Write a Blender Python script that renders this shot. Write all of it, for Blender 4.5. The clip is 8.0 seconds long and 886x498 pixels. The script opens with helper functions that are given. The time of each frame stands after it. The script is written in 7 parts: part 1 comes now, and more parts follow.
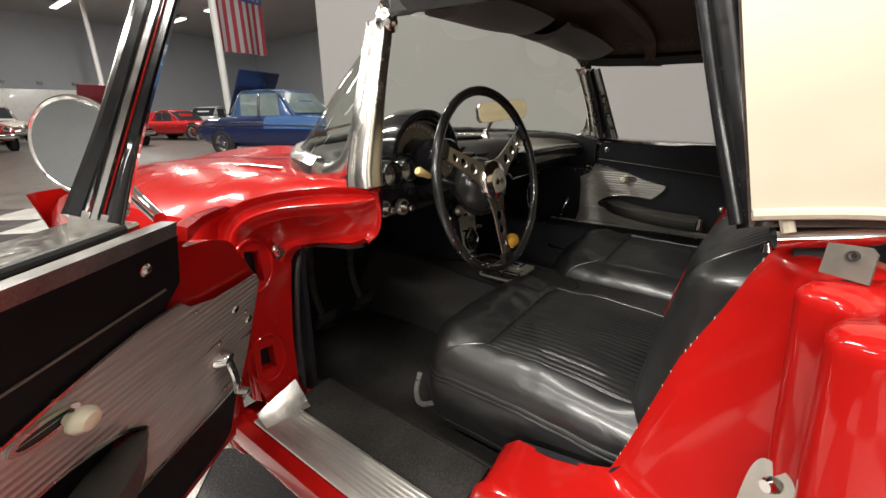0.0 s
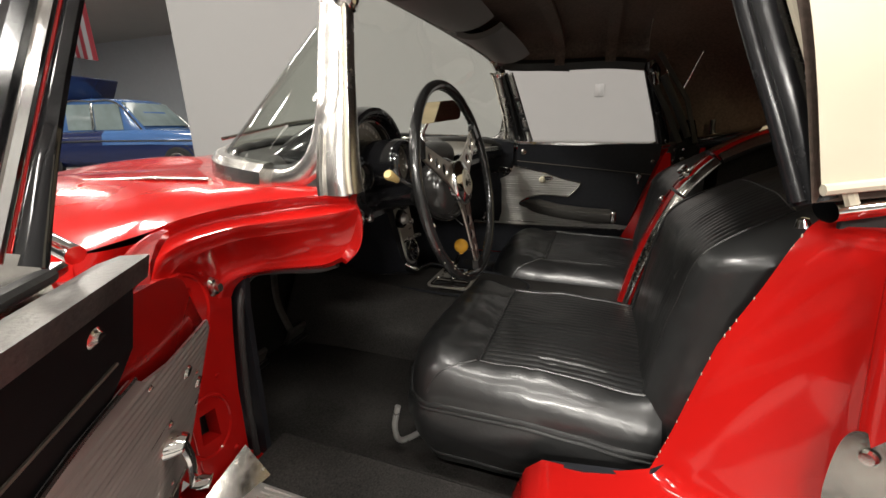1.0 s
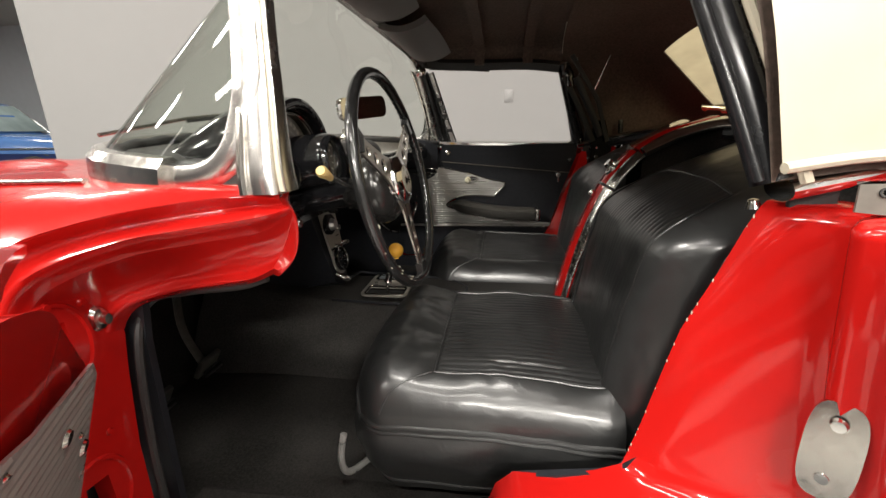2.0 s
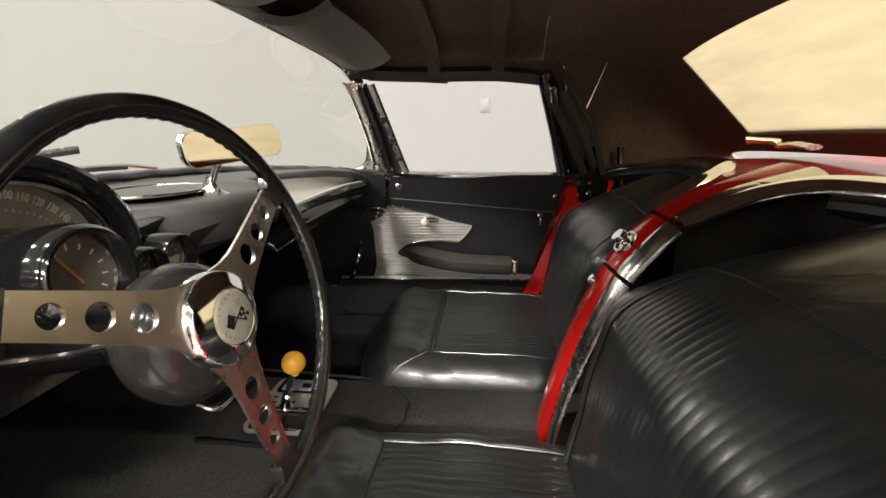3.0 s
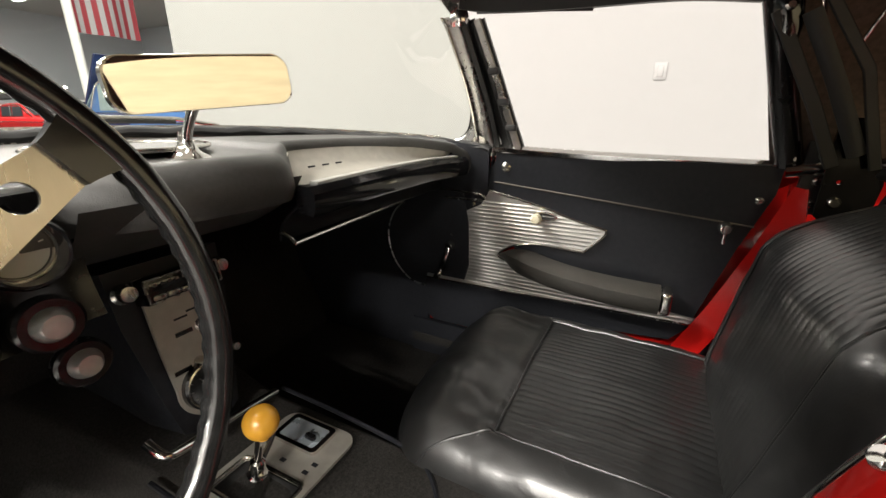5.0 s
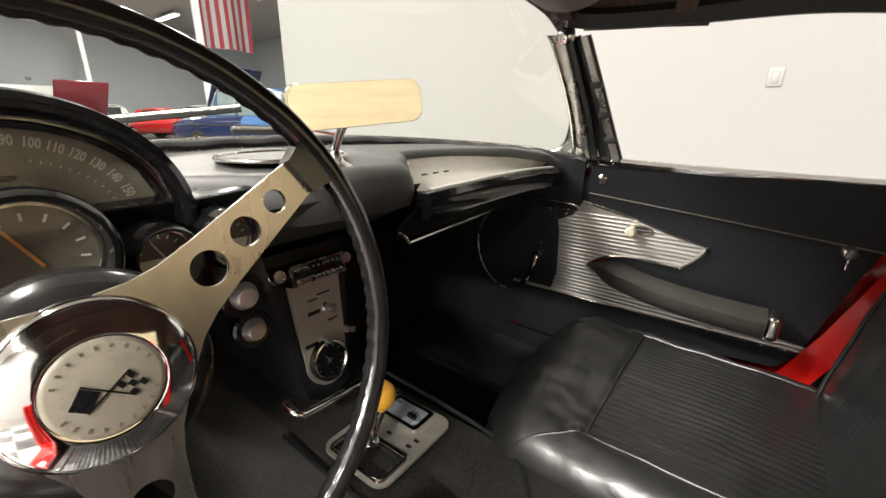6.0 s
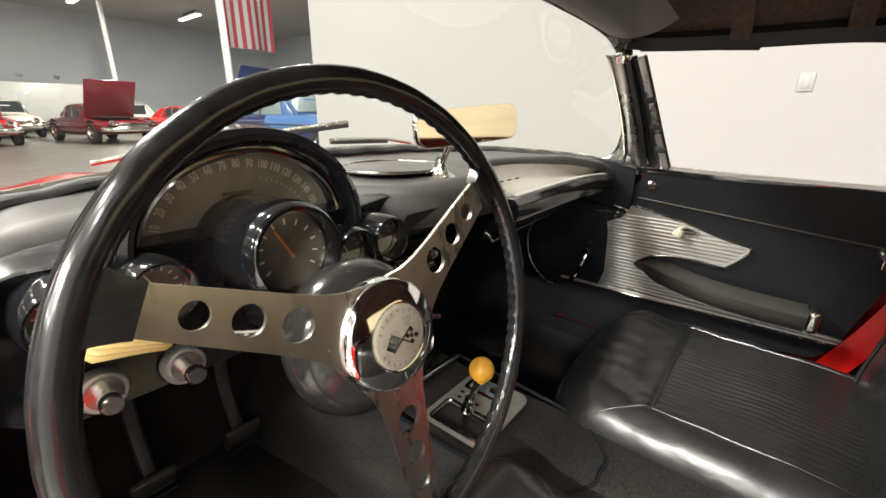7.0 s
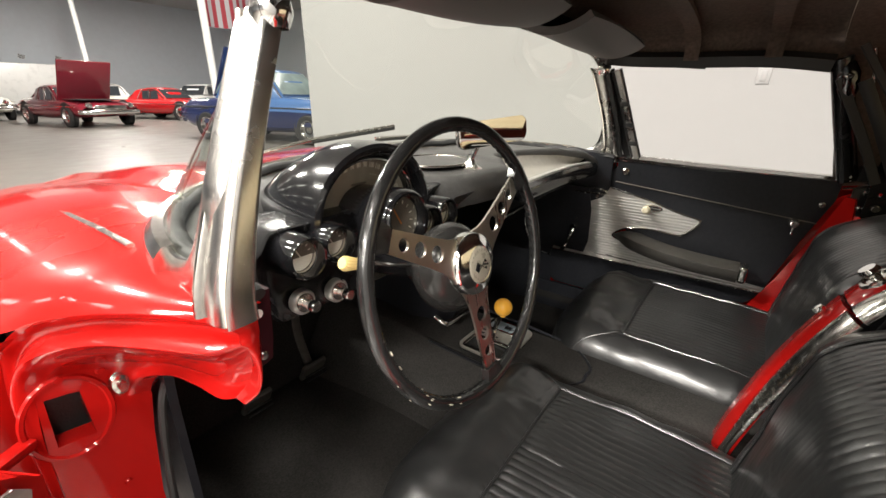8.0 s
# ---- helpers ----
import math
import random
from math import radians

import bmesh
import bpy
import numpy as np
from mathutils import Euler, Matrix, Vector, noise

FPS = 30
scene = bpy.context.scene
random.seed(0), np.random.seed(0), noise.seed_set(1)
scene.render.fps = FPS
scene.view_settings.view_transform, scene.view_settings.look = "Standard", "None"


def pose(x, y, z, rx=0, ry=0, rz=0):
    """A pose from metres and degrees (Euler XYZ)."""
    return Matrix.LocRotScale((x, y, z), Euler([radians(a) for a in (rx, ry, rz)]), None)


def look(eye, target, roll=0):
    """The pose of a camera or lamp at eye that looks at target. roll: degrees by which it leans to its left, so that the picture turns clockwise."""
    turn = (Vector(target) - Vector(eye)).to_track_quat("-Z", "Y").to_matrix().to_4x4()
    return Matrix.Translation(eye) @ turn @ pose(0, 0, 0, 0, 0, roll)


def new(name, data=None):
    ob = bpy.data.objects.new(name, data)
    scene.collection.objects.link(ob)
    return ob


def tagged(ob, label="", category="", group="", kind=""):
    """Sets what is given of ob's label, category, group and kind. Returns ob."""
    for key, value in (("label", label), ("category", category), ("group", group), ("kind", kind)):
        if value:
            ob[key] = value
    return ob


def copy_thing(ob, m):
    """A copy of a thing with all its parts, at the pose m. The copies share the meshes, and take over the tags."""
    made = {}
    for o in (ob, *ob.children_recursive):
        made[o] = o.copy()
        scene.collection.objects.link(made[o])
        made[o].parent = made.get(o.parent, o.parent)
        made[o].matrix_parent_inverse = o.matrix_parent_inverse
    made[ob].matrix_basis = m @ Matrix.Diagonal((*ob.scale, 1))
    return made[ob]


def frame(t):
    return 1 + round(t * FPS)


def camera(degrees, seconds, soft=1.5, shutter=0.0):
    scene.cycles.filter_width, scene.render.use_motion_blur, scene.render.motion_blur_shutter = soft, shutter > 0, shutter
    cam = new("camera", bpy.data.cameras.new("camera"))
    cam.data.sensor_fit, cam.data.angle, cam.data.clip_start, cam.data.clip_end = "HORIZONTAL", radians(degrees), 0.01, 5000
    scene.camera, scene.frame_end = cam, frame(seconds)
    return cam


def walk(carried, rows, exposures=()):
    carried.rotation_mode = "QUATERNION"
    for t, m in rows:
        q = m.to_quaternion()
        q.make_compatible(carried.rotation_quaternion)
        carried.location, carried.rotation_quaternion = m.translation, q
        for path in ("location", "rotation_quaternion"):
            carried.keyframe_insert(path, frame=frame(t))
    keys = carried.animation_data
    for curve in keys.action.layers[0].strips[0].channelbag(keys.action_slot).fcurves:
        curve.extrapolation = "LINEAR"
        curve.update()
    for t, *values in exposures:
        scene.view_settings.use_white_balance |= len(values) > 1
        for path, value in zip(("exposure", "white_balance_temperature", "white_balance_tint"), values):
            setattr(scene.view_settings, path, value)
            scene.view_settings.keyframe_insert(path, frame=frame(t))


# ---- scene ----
cam = camera(94.6, 8.0)
PATH = [
    (0, (-1.186, -0.47, 1.038), (0.332, 0.671, 0.41), -0.3),
    (0.5, (-1.173, -0.37, 1.034), (0.497, 0.549, 0.431), -0.6),
    (1, (-1.195, -0.264, 1.01), (0.597, 0.404, 0.427), -1.0),
    (1.2, (-1.205, -0.235, 0.999), (0.62, 0.339, 0.416), -1.2),
    (2.3, (-1.058, -0.194, 0.984), (0.853, 0.023, 0.436), -1.3),
    (2.5, (-0.955, -0.217, 1.009), (0.959, -0.017, 0.465), -1.6),
    (3, (-0.698, -0.249, 1.059), (1.215, -0.046, 0.513), -1.1),
    (3.5, (-0.503, -0.254, 1.036), (1.396, 0.041, 0.482), -0.9),
    (4, (-0.367, -0.265, 0.993), (1.49, 0.192, 0.406), -0.6),
    (4.2, (-0.342, -0.28, 0.984), (1.482, 0.27, 0.375), -0.7),
    (5.3, (-0.324, -0.279, 1.028), (1.313, 0.682, 0.397), 0.4),
    (5.5, (-0.33, -0.285, 1.032), (1.263, 0.748, 0.403), 0.2),
    (6, (-0.397, -0.262, 1.031), (1.119, 0.888, 0.415), 0.6),
    (6.5, (-0.493, -0.23, 1.042), (0.988, 0.968, 0.433), 0.7),
    (7, (-0.563, -0.218, 1.063), (0.915, 0.975, 0.437), 0.7),
    (7.5, (-0.654, -0.233, 1.072), (0.84, 0.926, 0.417), 0.5),
    (8, (-0.834, -0.293, 1.124), (0.67, 0.82, 0.417), 0.7),
]
walk(cam, [(t, look(eye, target, roll)) for t, eye, target, roll in PATH], [(0.0, -0.52), (1.2, -0.40), (2.5, 0.15), (3.5, 0.70), (5.5, 0.78), (7.2, 0.78), (8.0, 0.54)])

# ---- world and light ----
world = bpy.data.worlds.new("world")
scene.world = world
world.use_nodes = True
world.node_tree.nodes["Background"].inputs[0].default_value = (0.8, 0.86, 1.0, 1)
world.node_tree.nodes["Background"].inputs[1].default_value = 0.05
scene.view_settings.exposure = 0.0

CEILING = 6.2
# rows of long strip fixtures over the hall, those left of the car unseen, (x, y)
FIXTURES = [(x, y) for y in (-3.4, 0.2, 4.6, 9.5, 15.5, 21.5, 26.5) for x in (-15.0, -9.2, -4.6, -1.6, 5.4, 10.2)]
# lit fixtures; unseen ones left of the car added to brighten the cabin: (x, y, watts)
LAMPS = [(-15.0, -3.4, 600), (-15.0, 0.2, 600), (-9.2, -3.4, 1250), (-9.2, 0.2, 1250), (-4.6, -3.4, 150), (-1.6, -3.4, 160), (-4.6, 0.2, 150), (-1.6, 0.2, 180), (-4.6, 4.6, 260), (-1.6, 4.6, 640), (-1.6, 9.5, 400), (5.4, 9.5, 290), (5.4, 15.5, 500), (5.4, 21.5, 600)]
for x, y, watts in LAMPS:
    lamp = bpy.data.lights.new("strip_lamp", "AREA")
    lamp.shape, lamp.size, lamp.size_y = "RECTANGLE", 0.35, 2.2
    lamp.energy = watts
    lamp.color = (1.0, 0.955, 0.88)
    ob = new("strip_lamp", lamp)
    ob.location = (x, y, CEILING - 0.36)

# ---- materials ----
def mat(name, base, rough=0.5, metal=0.0, var=0.12, scale=40.0, bump=0.0, bscale=300.0, coat=0.0, spec=0.5, rvar=0.08, stretch=(1, 1, 1), second=3.0):
    m = bpy.data.materials.new(name)
    m.use_nodes = True
    n, l = m.node_tree.nodes, m.node_tree.links
    b = n["Principled BSDF"]
    tc = n.new("ShaderNodeTexCoord")
    mp = n.new("ShaderNodeMapping")
    mp.inputs["Scale"].default_value = stretch
    l.new(tc.outputs["Object"], mp.inputs["Vector"])
    a, c = n.new("ShaderNodeTexNoise"), n.new("ShaderNodeTexNoise")
    a.inputs["Scale"].default_value, c.inputs["Scale"].default_value = scale, second
    a.inputs["Detail"].default_value, c.inputs["Detail"].default_value = 5, 3
    for t in (a, c):
        l.new(mp.outputs[0], t.inputs["Vector"])
    add = n.new("ShaderNodeMath")
    add.operation = "ADD"
    l.new(a.outputs["Fac"], add.inputs[0])
    l.new(c.outputs["Fac"], add.inputs[1])
    ramp = n.new("ShaderNodeMapRange")
    ramp.inputs["From Min"].default_value, ramp.inputs["From Max"].default_value = 0.6, 1.4
    ramp.inputs["To Min"].default_value, ramp.inputs["To Max"].default_value = 1 - var, 1 + var
    l.new(add.outputs[0], ramp.inputs["Value"])
    mul = n.new("ShaderNodeVectorMath")
    mul.operation = "SCALE"
    mul.inputs[0].default_value = base[:3]
    l.new(ramp.outputs[0], mul.inputs["Scale"])
    l.new(mul.outputs[0], b.inputs["Base Color"])
    rr = n.new("ShaderNodeMapRange")
    rr.inputs["From Min"].default_value, rr.inputs["From Max"].default_value = 0.6, 1.4
    rr.inputs["To Min"].default_value, rr.inputs["To Max"].default_value = max(0.02, rough - rvar), min(1, rough + rvar)
    l.new(add.outputs[0], rr.inputs["Value"])
    l.new(rr.outputs[0], b.inputs["Roughness"])
    b.inputs["Metallic"].default_value = metal
    b.inputs["Coat Weight"].default_value = coat
    b.inputs["Coat Roughness"].default_value = 0.04
    b.inputs["Specular IOR Level"].default_value = spec
    if bump:
        bn = n.new("ShaderNodeTexNoise")
        bn.inputs["Scale"].default_value, bn.inputs["Detail"].default_value = bscale, 4
        l.new(mp.outputs[0], bn.inputs["Vector"])
        bp = n.new("ShaderNodeBump")
        bp.inputs["Strength"].default_value, bp.inputs["Distance"].default_value = bump, 0.001
        l.new(bn.outputs["Fac"], bp.inputs["Height"])
        l.new(bp.outputs[0], b.inputs["Normal"])
    return m


RED = mat("red_paint", (0.375, 0.0075, 0.006), 0.24, var=0.04, scale=6, coat=0.75, rvar=0.05, spec=0.05)
RED.node_tree.nodes["Principled BSDF"].inputs["Coat Roughness"].default_value = 0.07


def leather(name, base, rough, spread, crease):
    """Worn black leather: fine grain over soft creases, polished unevenly by use."""
    m = mat(name, base, rough, var=0.15, scale=45, second=6, spec=0.75, rvar=spread, coat=0.36)
    m.node_tree.nodes["Principled BSDF"].inputs["Coat Roughness"].default_value = 0.17
    n, l = m.node_tree.nodes, m.node_tree.links
    tc = n["Texture Coordinate"]
    grain, fold, warp, add = n.new("ShaderNodeTexVoronoi"), n.new("ShaderNodeTexNoise"), n.new("ShaderNodeTexNoise"), n.new("ShaderNodeVectorMath")
    grain.inputs["Scale"].default_value = 420
    warp.inputs["Scale"].default_value = 14
    fold.inputs["Scale"].default_value, fold.inputs["Detail"].default_value, fold.inputs["Distortion"].default_value = 22, 1.5, 0.8
    add.operation = "MULTIPLY_ADD"
    add.inputs[1].default_value = (0.06, 0.06, 0.06)
    l.new(tc.outputs["Object"], warp.inputs["Vector"])
    l.new(tc.outputs["Object"], grain.inputs["Vector"])
    l.new(warp.outputs["Color"], add.inputs[0])
    l.new(tc.outputs["Object"], add.inputs[2])
    l.new(add.outputs[0], fold.inputs["Vector"])
    b1, b2 = n.new("ShaderNodeBump"), n.new("ShaderNodeBump")
    b1.inputs["Strength"].default_value, b1.inputs["Distance"].default_value = crease, 0.006
    b2.inputs["Strength"].default_value, b2.inputs["Distance"].default_value = 0.12, 0.0006
    l.new(fold.outputs["Fac"], b1.inputs["Height"])
    l.new(grain.outputs["Distance"], b2.inputs["Height"])
    l.new(b1.outputs[0], b2.inputs["Normal"])
    l.new(b2.outputs[0], n["Principled BSDF"].inputs["Normal"])
    return m


VINYL = leather("black_leather", (0.0142, 0.0144, 0.0145), 0.36, 0.04, 0.24)
DASHV = mat("black_dash_vinyl", (0.050, 0.049, 0.047), 0.44, var=0.25, scale=150, second=6, bump=0.3, bscale=700, spec=0.35)
PANEL = mat("black_door_vinyl", (0.0155, 0.0165, 0.020), 0.42, var=0.3, scale=90, bump=0.25, bscale=700, spec=0.26)
SATIN = mat("black_satin", (0.009, 0.009, 0.010), 0.55, var=0.3, scale=40, spec=0.1)
GLOSS = mat("black_gloss", (0.008, 0.008, 0.009), 0.12, var=0.2, scale=30, coat=0.5, rvar=0.06)
RUBBER = mat("black_rubber", (0.016, 0.016, 0.016), 0.55, var=0.3, scale=60, bump=0.3)
CARPET = mat("black_carpet", (0.029, 0.0272, 0.0255), 0.95, var=0.75, scale=260, second=4, bump=1.0, bscale=420, spec=0.15)
TOPIN = mat("black_top_lining", (0.105, 0.078, 0.064), 0.8, var=0.5, scale=120, bump=0.4, bscale=600, spec=0.2)
CREAM = mat("cream_top_vinyl", (0.53, 0.48, 0.375), 0.52, var=0.12, scale=9, second=2.5, bump=0.9, bscale=7)
CHROME = mat("chrome", (0.80, 0.79, 0.77), 0.09, 1.0, var=0.06, scale=50, rvar=0.05)
CHROMED = mat("worn_chrome", (0.62, 0.60, 0.56), 0.2, 1.0, var=0.25, scale=90, rvar=0.12)
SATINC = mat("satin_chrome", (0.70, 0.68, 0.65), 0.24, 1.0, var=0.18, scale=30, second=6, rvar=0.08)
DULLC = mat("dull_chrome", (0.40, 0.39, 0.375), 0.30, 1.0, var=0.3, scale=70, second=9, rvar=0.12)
PITTED = mat("pitted_chrome", (0.30, 0.29, 0.275), 0.36, 1.0, var=0.3, scale=320, second=30, rvar=0.06, bump=0.4, bscale=260)
SILVER = mat("brushed_aluminium", (0.64, 0.63, 0.60), 0.32, 0.72, var=0.22, scale=60, rvar=0.1, bump=0.15, bscale=200, stretch=(1, 0.08, 1))
SPOKE = mat("brushed_steel", (0.62, 0.58, 0.52), 0.30, 1.0, var=0.12, scale=70, rvar=0.06, bump=0.12, bscale=400, stretch=(1, 1, 0.1))
COVE = mat("silver_dash_insert", (0.42, 0.40, 0.355), 0.42, 0.5, var=0.15, scale=60, bump=0.2, bscale=500)
DIALD = mat("gauge_face", (0.14, 0.123, 0.10), 0.4, var=0.3, scale=60)
DIAL = mat("dial_face", (0.33, 0.30, 0.245), 0.4, var=0.2, scale=60)
NUMER = mat("dial_print", (0.80, 0.77, 0.68), 0.5, var=0.05)
ORANGE = mat("orange_print", (0.6, 0.22, 0.05), 0.5)
IVORY = mat("ivory_plastic", (0.80, 0.60, 0.25), 0.35, var=0.08, scale=30)
ARMV = mat("grey_black_armrest_vinyl", (0.050, 0.047, 0.042), 0.36, var=0.2, scale=60, bump=0.2, bscale=600)
# maroon base holds the red bodywork mirrored in a black bracket
MAROON = mat("red_reflection_enamel", (0.020, 0.003, 0.005), 0.5, var=0.3, scale=30, spec=0.15)
ENAMEL = mat("black_pressed_enamel", (0.010, 0.010, 0.011), 0.24, var=0.3, scale=60, second=12, bump=0.15, bscale=120, rvar=0.08)
PEDALM = mat("worn_pedal_steel", (0.085, 0.08, 0.072), 0.5, 0.3, var=0.4, scale=50)
CREAMK = mat("cream_knob", (0.80, 0.74, 0.55), 0.3, var=0.05)
YELLOW = mat("yellow_knob", (0.78, 0.40, 0.045), 0.25, var=0.05, coat=0.4)
GREYV = mat("grey_visor_vinyl", (0.10, 0.095, 0.09), 0.6, var=0.15, scale=90, bump=0.3)
# white walls greyed here, so the cabin looks brighter beside them
PARTW = mat("greyed_partition_paint", (0.245, 0.241, 0.238), 0.75, var=0.025, scale=8, second=0.5, bump=0.03, bscale=60)
HALLW = mat("hall_wall_paint", (0.60, 0.64, 0.68), 0.8, var=0.05, scale=4, second=0.3)
CEILM = mat("ceiling_paint", (0.55, 0.54, 0.52), 0.85, var=0.06, scale=3, second=0.4)
# white plastic greyed to stay level with the toned-down wall
SWITCHW = mat("greyed_switch_plastic", (0.255, 0.251, 0.248), 0.55, var=0.02)
PLATEW = mat("white_plastic", (0.82, 0.81, 0.79), 0.35, var=0.02)
POLEM = mat("white_column_paint", (0.72, 0.72, 0.70), 0.55, var=0.06)
TYRE = mat("tyre_rubber", (0.018, 0.018, 0.018), 0.75, var=0.3)
STEELG = mat("grey_primer", (0.15, 0.135, 0.115), 0.55, 0.2, var=0.35, scale=40)
FELT = mat("dirty_putty_vinyl", (0.52, 0.48, 0.38), 0.7, var=0.15)


def glass(name, tint, rough=0.0):
    m = bpy.data.materials.new(name)
    m.use_nodes = True
    n, l = m.node_tree.nodes, m.node_tree.links
    n.remove(n["Principled BSDF"])
    tr, gl, fr, mx = (n.new(k) for k in ("ShaderNodeBsdfTransparent", "ShaderNodeBsdfGlossy", "ShaderNodeLayerWeight", "ShaderNodeMixShader"))
    tr.inputs[0].default_value = (*tint, 1)
    gl.inputs["Roughness"].default_value = rough
    pw, ma = n.new("ShaderNodeMath"), n.new("ShaderNodeMath")
    pw.operation, ma.operation = "POWER", "MULTIPLY_ADD"
    pw.inputs[1].default_value = 5.0
    ma.inputs[1].default_value, ma.inputs[2].default_value = 0.75, 0.045
    fr.inputs["Blend"].default_value = 0.5
    l.new(fr.outputs["Facing"], pw.inputs[0])
    l.new(pw.outputs[0], ma.inputs[0])
    l.new(ma.outputs[0], mx.inputs[0])
    l.new(tr.outputs[0], mx.inputs[1])
    l.new(gl.outputs[0], mx.inputs[2])
    l.new(mx.outputs[0], n["Material Output"].inputs[0])
    return m


TINT = glass("tinted_glass", (0.84, 0.87, 0.83), 0.01)
CLEAR = glass("clear_glass", (0.95, 0.95, 0.94))
DARKG = mat("dark_window_glass", (0.03, 0.035, 0.04), 0.06, var=0.1, coat=0.5)


def film_pane(name, tint):
    """Aged clear vinyl: lets light through and scatters part of it."""
    m = bpy.data.materials.new(name)
    m.use_nodes = True
    n, l = m.node_tree.nodes, m.node_tree.links
    n.remove(n["Principled BSDF"])
    tr, tl, mx = (n.new(k) for k in ("ShaderNodeBsdfTransparent", "ShaderNodeBsdfTranslucent", "ShaderNodeMixShader"))
    no, rp = n.new("ShaderNodeTexNoise"), n.new("ShaderNodeMapRange")
    no.inputs["Scale"].default_value = 5
    rp.inputs["To Min"].default_value, rp.inputs["To Max"].default_value = 0.45, 0.8
    l.new(no.outputs["Fac"], rp.inputs["Value"])
    tr.inputs[0].default_value = (*tint, 1)
    tl.inputs[0].default_value = (*tint, 1)
    l.new(rp.outputs[0], mx.inputs[0])
    l.new(tr.outputs[0], mx.inputs[1])
    l.new(tl.outputs[0], mx.inputs[2])
    l.new(mx.outputs[0], n["Material Output"].inputs[0])
    return m


YFILM = film_pane("yellowed_vinyl_pane", (0.52, 0.45, 0.29))


def glow(name, colour, strength):
    m = bpy.data.materials.new(name)
    m.use_nodes = True
    b = m.node_tree.nodes["Principled BSDF"]
    b.inputs["Base Color"].default_value = (*colour, 1)
    b.inputs["Emission Color"].default_value = (*colour, 1)
    b.inputs["Emission Strength"].default_value = strength
    return m


LED = glow("lamp_diffuser", (1.0, 0.96, 0.9), 6.0)


def floor_material():
    """Polished grey concrete with a field of light and dark checks round the car."""
    m = mat("polished_floor", (0.115, 0.105, 0.095), 0.36, var=0.22, scale=2.5, second=0.35, rvar=0.1)
    return m


FLOORM = floor_material()
TILEL = mat("light_terrazzo", (0.42, 0.41, 0.385), 0.25, var=0.3, scale=160, second=2)
TILED = mat("dark_terrazzo", (0.06, 0.06, 0.062), 0.25, var=0.6, scale=160, second=2)


# ---- mesh helpers ----
def part(name, bm, material, parent=None, label="", angle=38, fix=True):
    if fix:
        bmesh.ops.recalc_face_normals(bm, faces=bm.faces[:])
    me = bpy.data.meshes.new(name)
    for f in bm.faces:
        f.smooth = True
    bm.to_mesh(me)
    bm.free()
    me.set_sharp_from_angle(angle=radians(angle))
    me.materials.append(material)
    ob = new(name, me)
    if parent is not None:
        ob.parent = parent
    if label:
        ob["label"] = label
    return ob


def root(name, label, category, group="", kind=""):
    ob = new(name)
    ob.empty_display_size = 0.1
    return tagged(ob, label, category, group, kind)


def join(*bms):
    out = bms[0]
    for b in bms[1:]:
        me = bpy.data.meshes.new("tmp")
        b.to_mesh(me)
        b.free()
        out.from_mesh(me)
        bpy.data.meshes.remove(me)
    return out


def moved(bm, m):
    bmesh.ops.transform(bm, matrix=m, verts=bm.verts[:])
    return bm


def box(sx, sy, sz, at=(0, 0, 0), bev=0.0, seg=2, rot=None):
    bm = bmesh.new()
    bmesh.ops.create_cube(bm, size=1)
    bmesh.ops.scale(bm, vec=(sx, sy, sz), verts=bm.verts[:])
    if bev:
        bmesh.ops.bevel(bm, geom=bm.edges[:], offset=min(bev, 0.49 * min(sx, sy, sz)), segments=seg, profile=0.5, affect="EDGES")
    return moved(bm, Matrix.Translation(at) @ (rot or Matrix()))


def surf(fn, nu, nv, thick=0.0, wrap_u=False):
    """A grid of fn(u, v), u and v in 0..1."""
    bm = bmesh.new()
    vs = [[bm.verts.new(fn(i / nu, j / nv)) for j in range(nv + 1)] for i in range(nu if wrap_u else nu + 1)]
    k = len(vs)
    for i in range(nu):
        for j in range(nv):
            bm.faces.new((vs[i][j], vs[(i + 1) % k][j], vs[(i + 1) % k][j + 1], vs[i][j + 1]))
    if thick:
        bmesh.ops.recalc_face_normals(bm, faces=bm.faces[:])
        bmesh.ops.solidify(bm, geom=bm.faces[:], thickness=thick)
    return bm


def loft(rings, closed=True, cap=True):
    bm = bmesh.new()
    vs = [[bm.verts.new(p) for p in r] for r in rings]
    n = len(rings[0])
    for a, b in zip(vs, vs[1:]):
        for j in range(n if closed else n - 1):
            bm.faces.new((a[j], a[(j + 1) % n], b[(j + 1) % n], b[j]))
    if cap and closed:
        bm.faces.new(vs[0][::-1])
        bm.faces.new(vs[-1])
    return bm


def spline(pts, n=40, closed=False):
    """Points along a smooth curve through pts."""
    p = [Vector(q) for q in pts]
    k = len(p)
    out = []
    spans = k if closed else k - 1
    for s in range(spans):
        a, b, c, d = (p[(s + o) % k] if closed else p[min(max(s + o, 0), k - 1)] for o in (-1, 0, 1, 2))
        m = max(1, round(n / spans))
        for i in range(m):
            t = i / m
            out.append(0.5 * (2 * b + (c - a) * t + (2 * a - 5 * b + 4 * c - d) * t * t + (3 * b - a - 3 * c + d) * t ** 3))
    if not closed:
        out.append(p[-1])
    return out


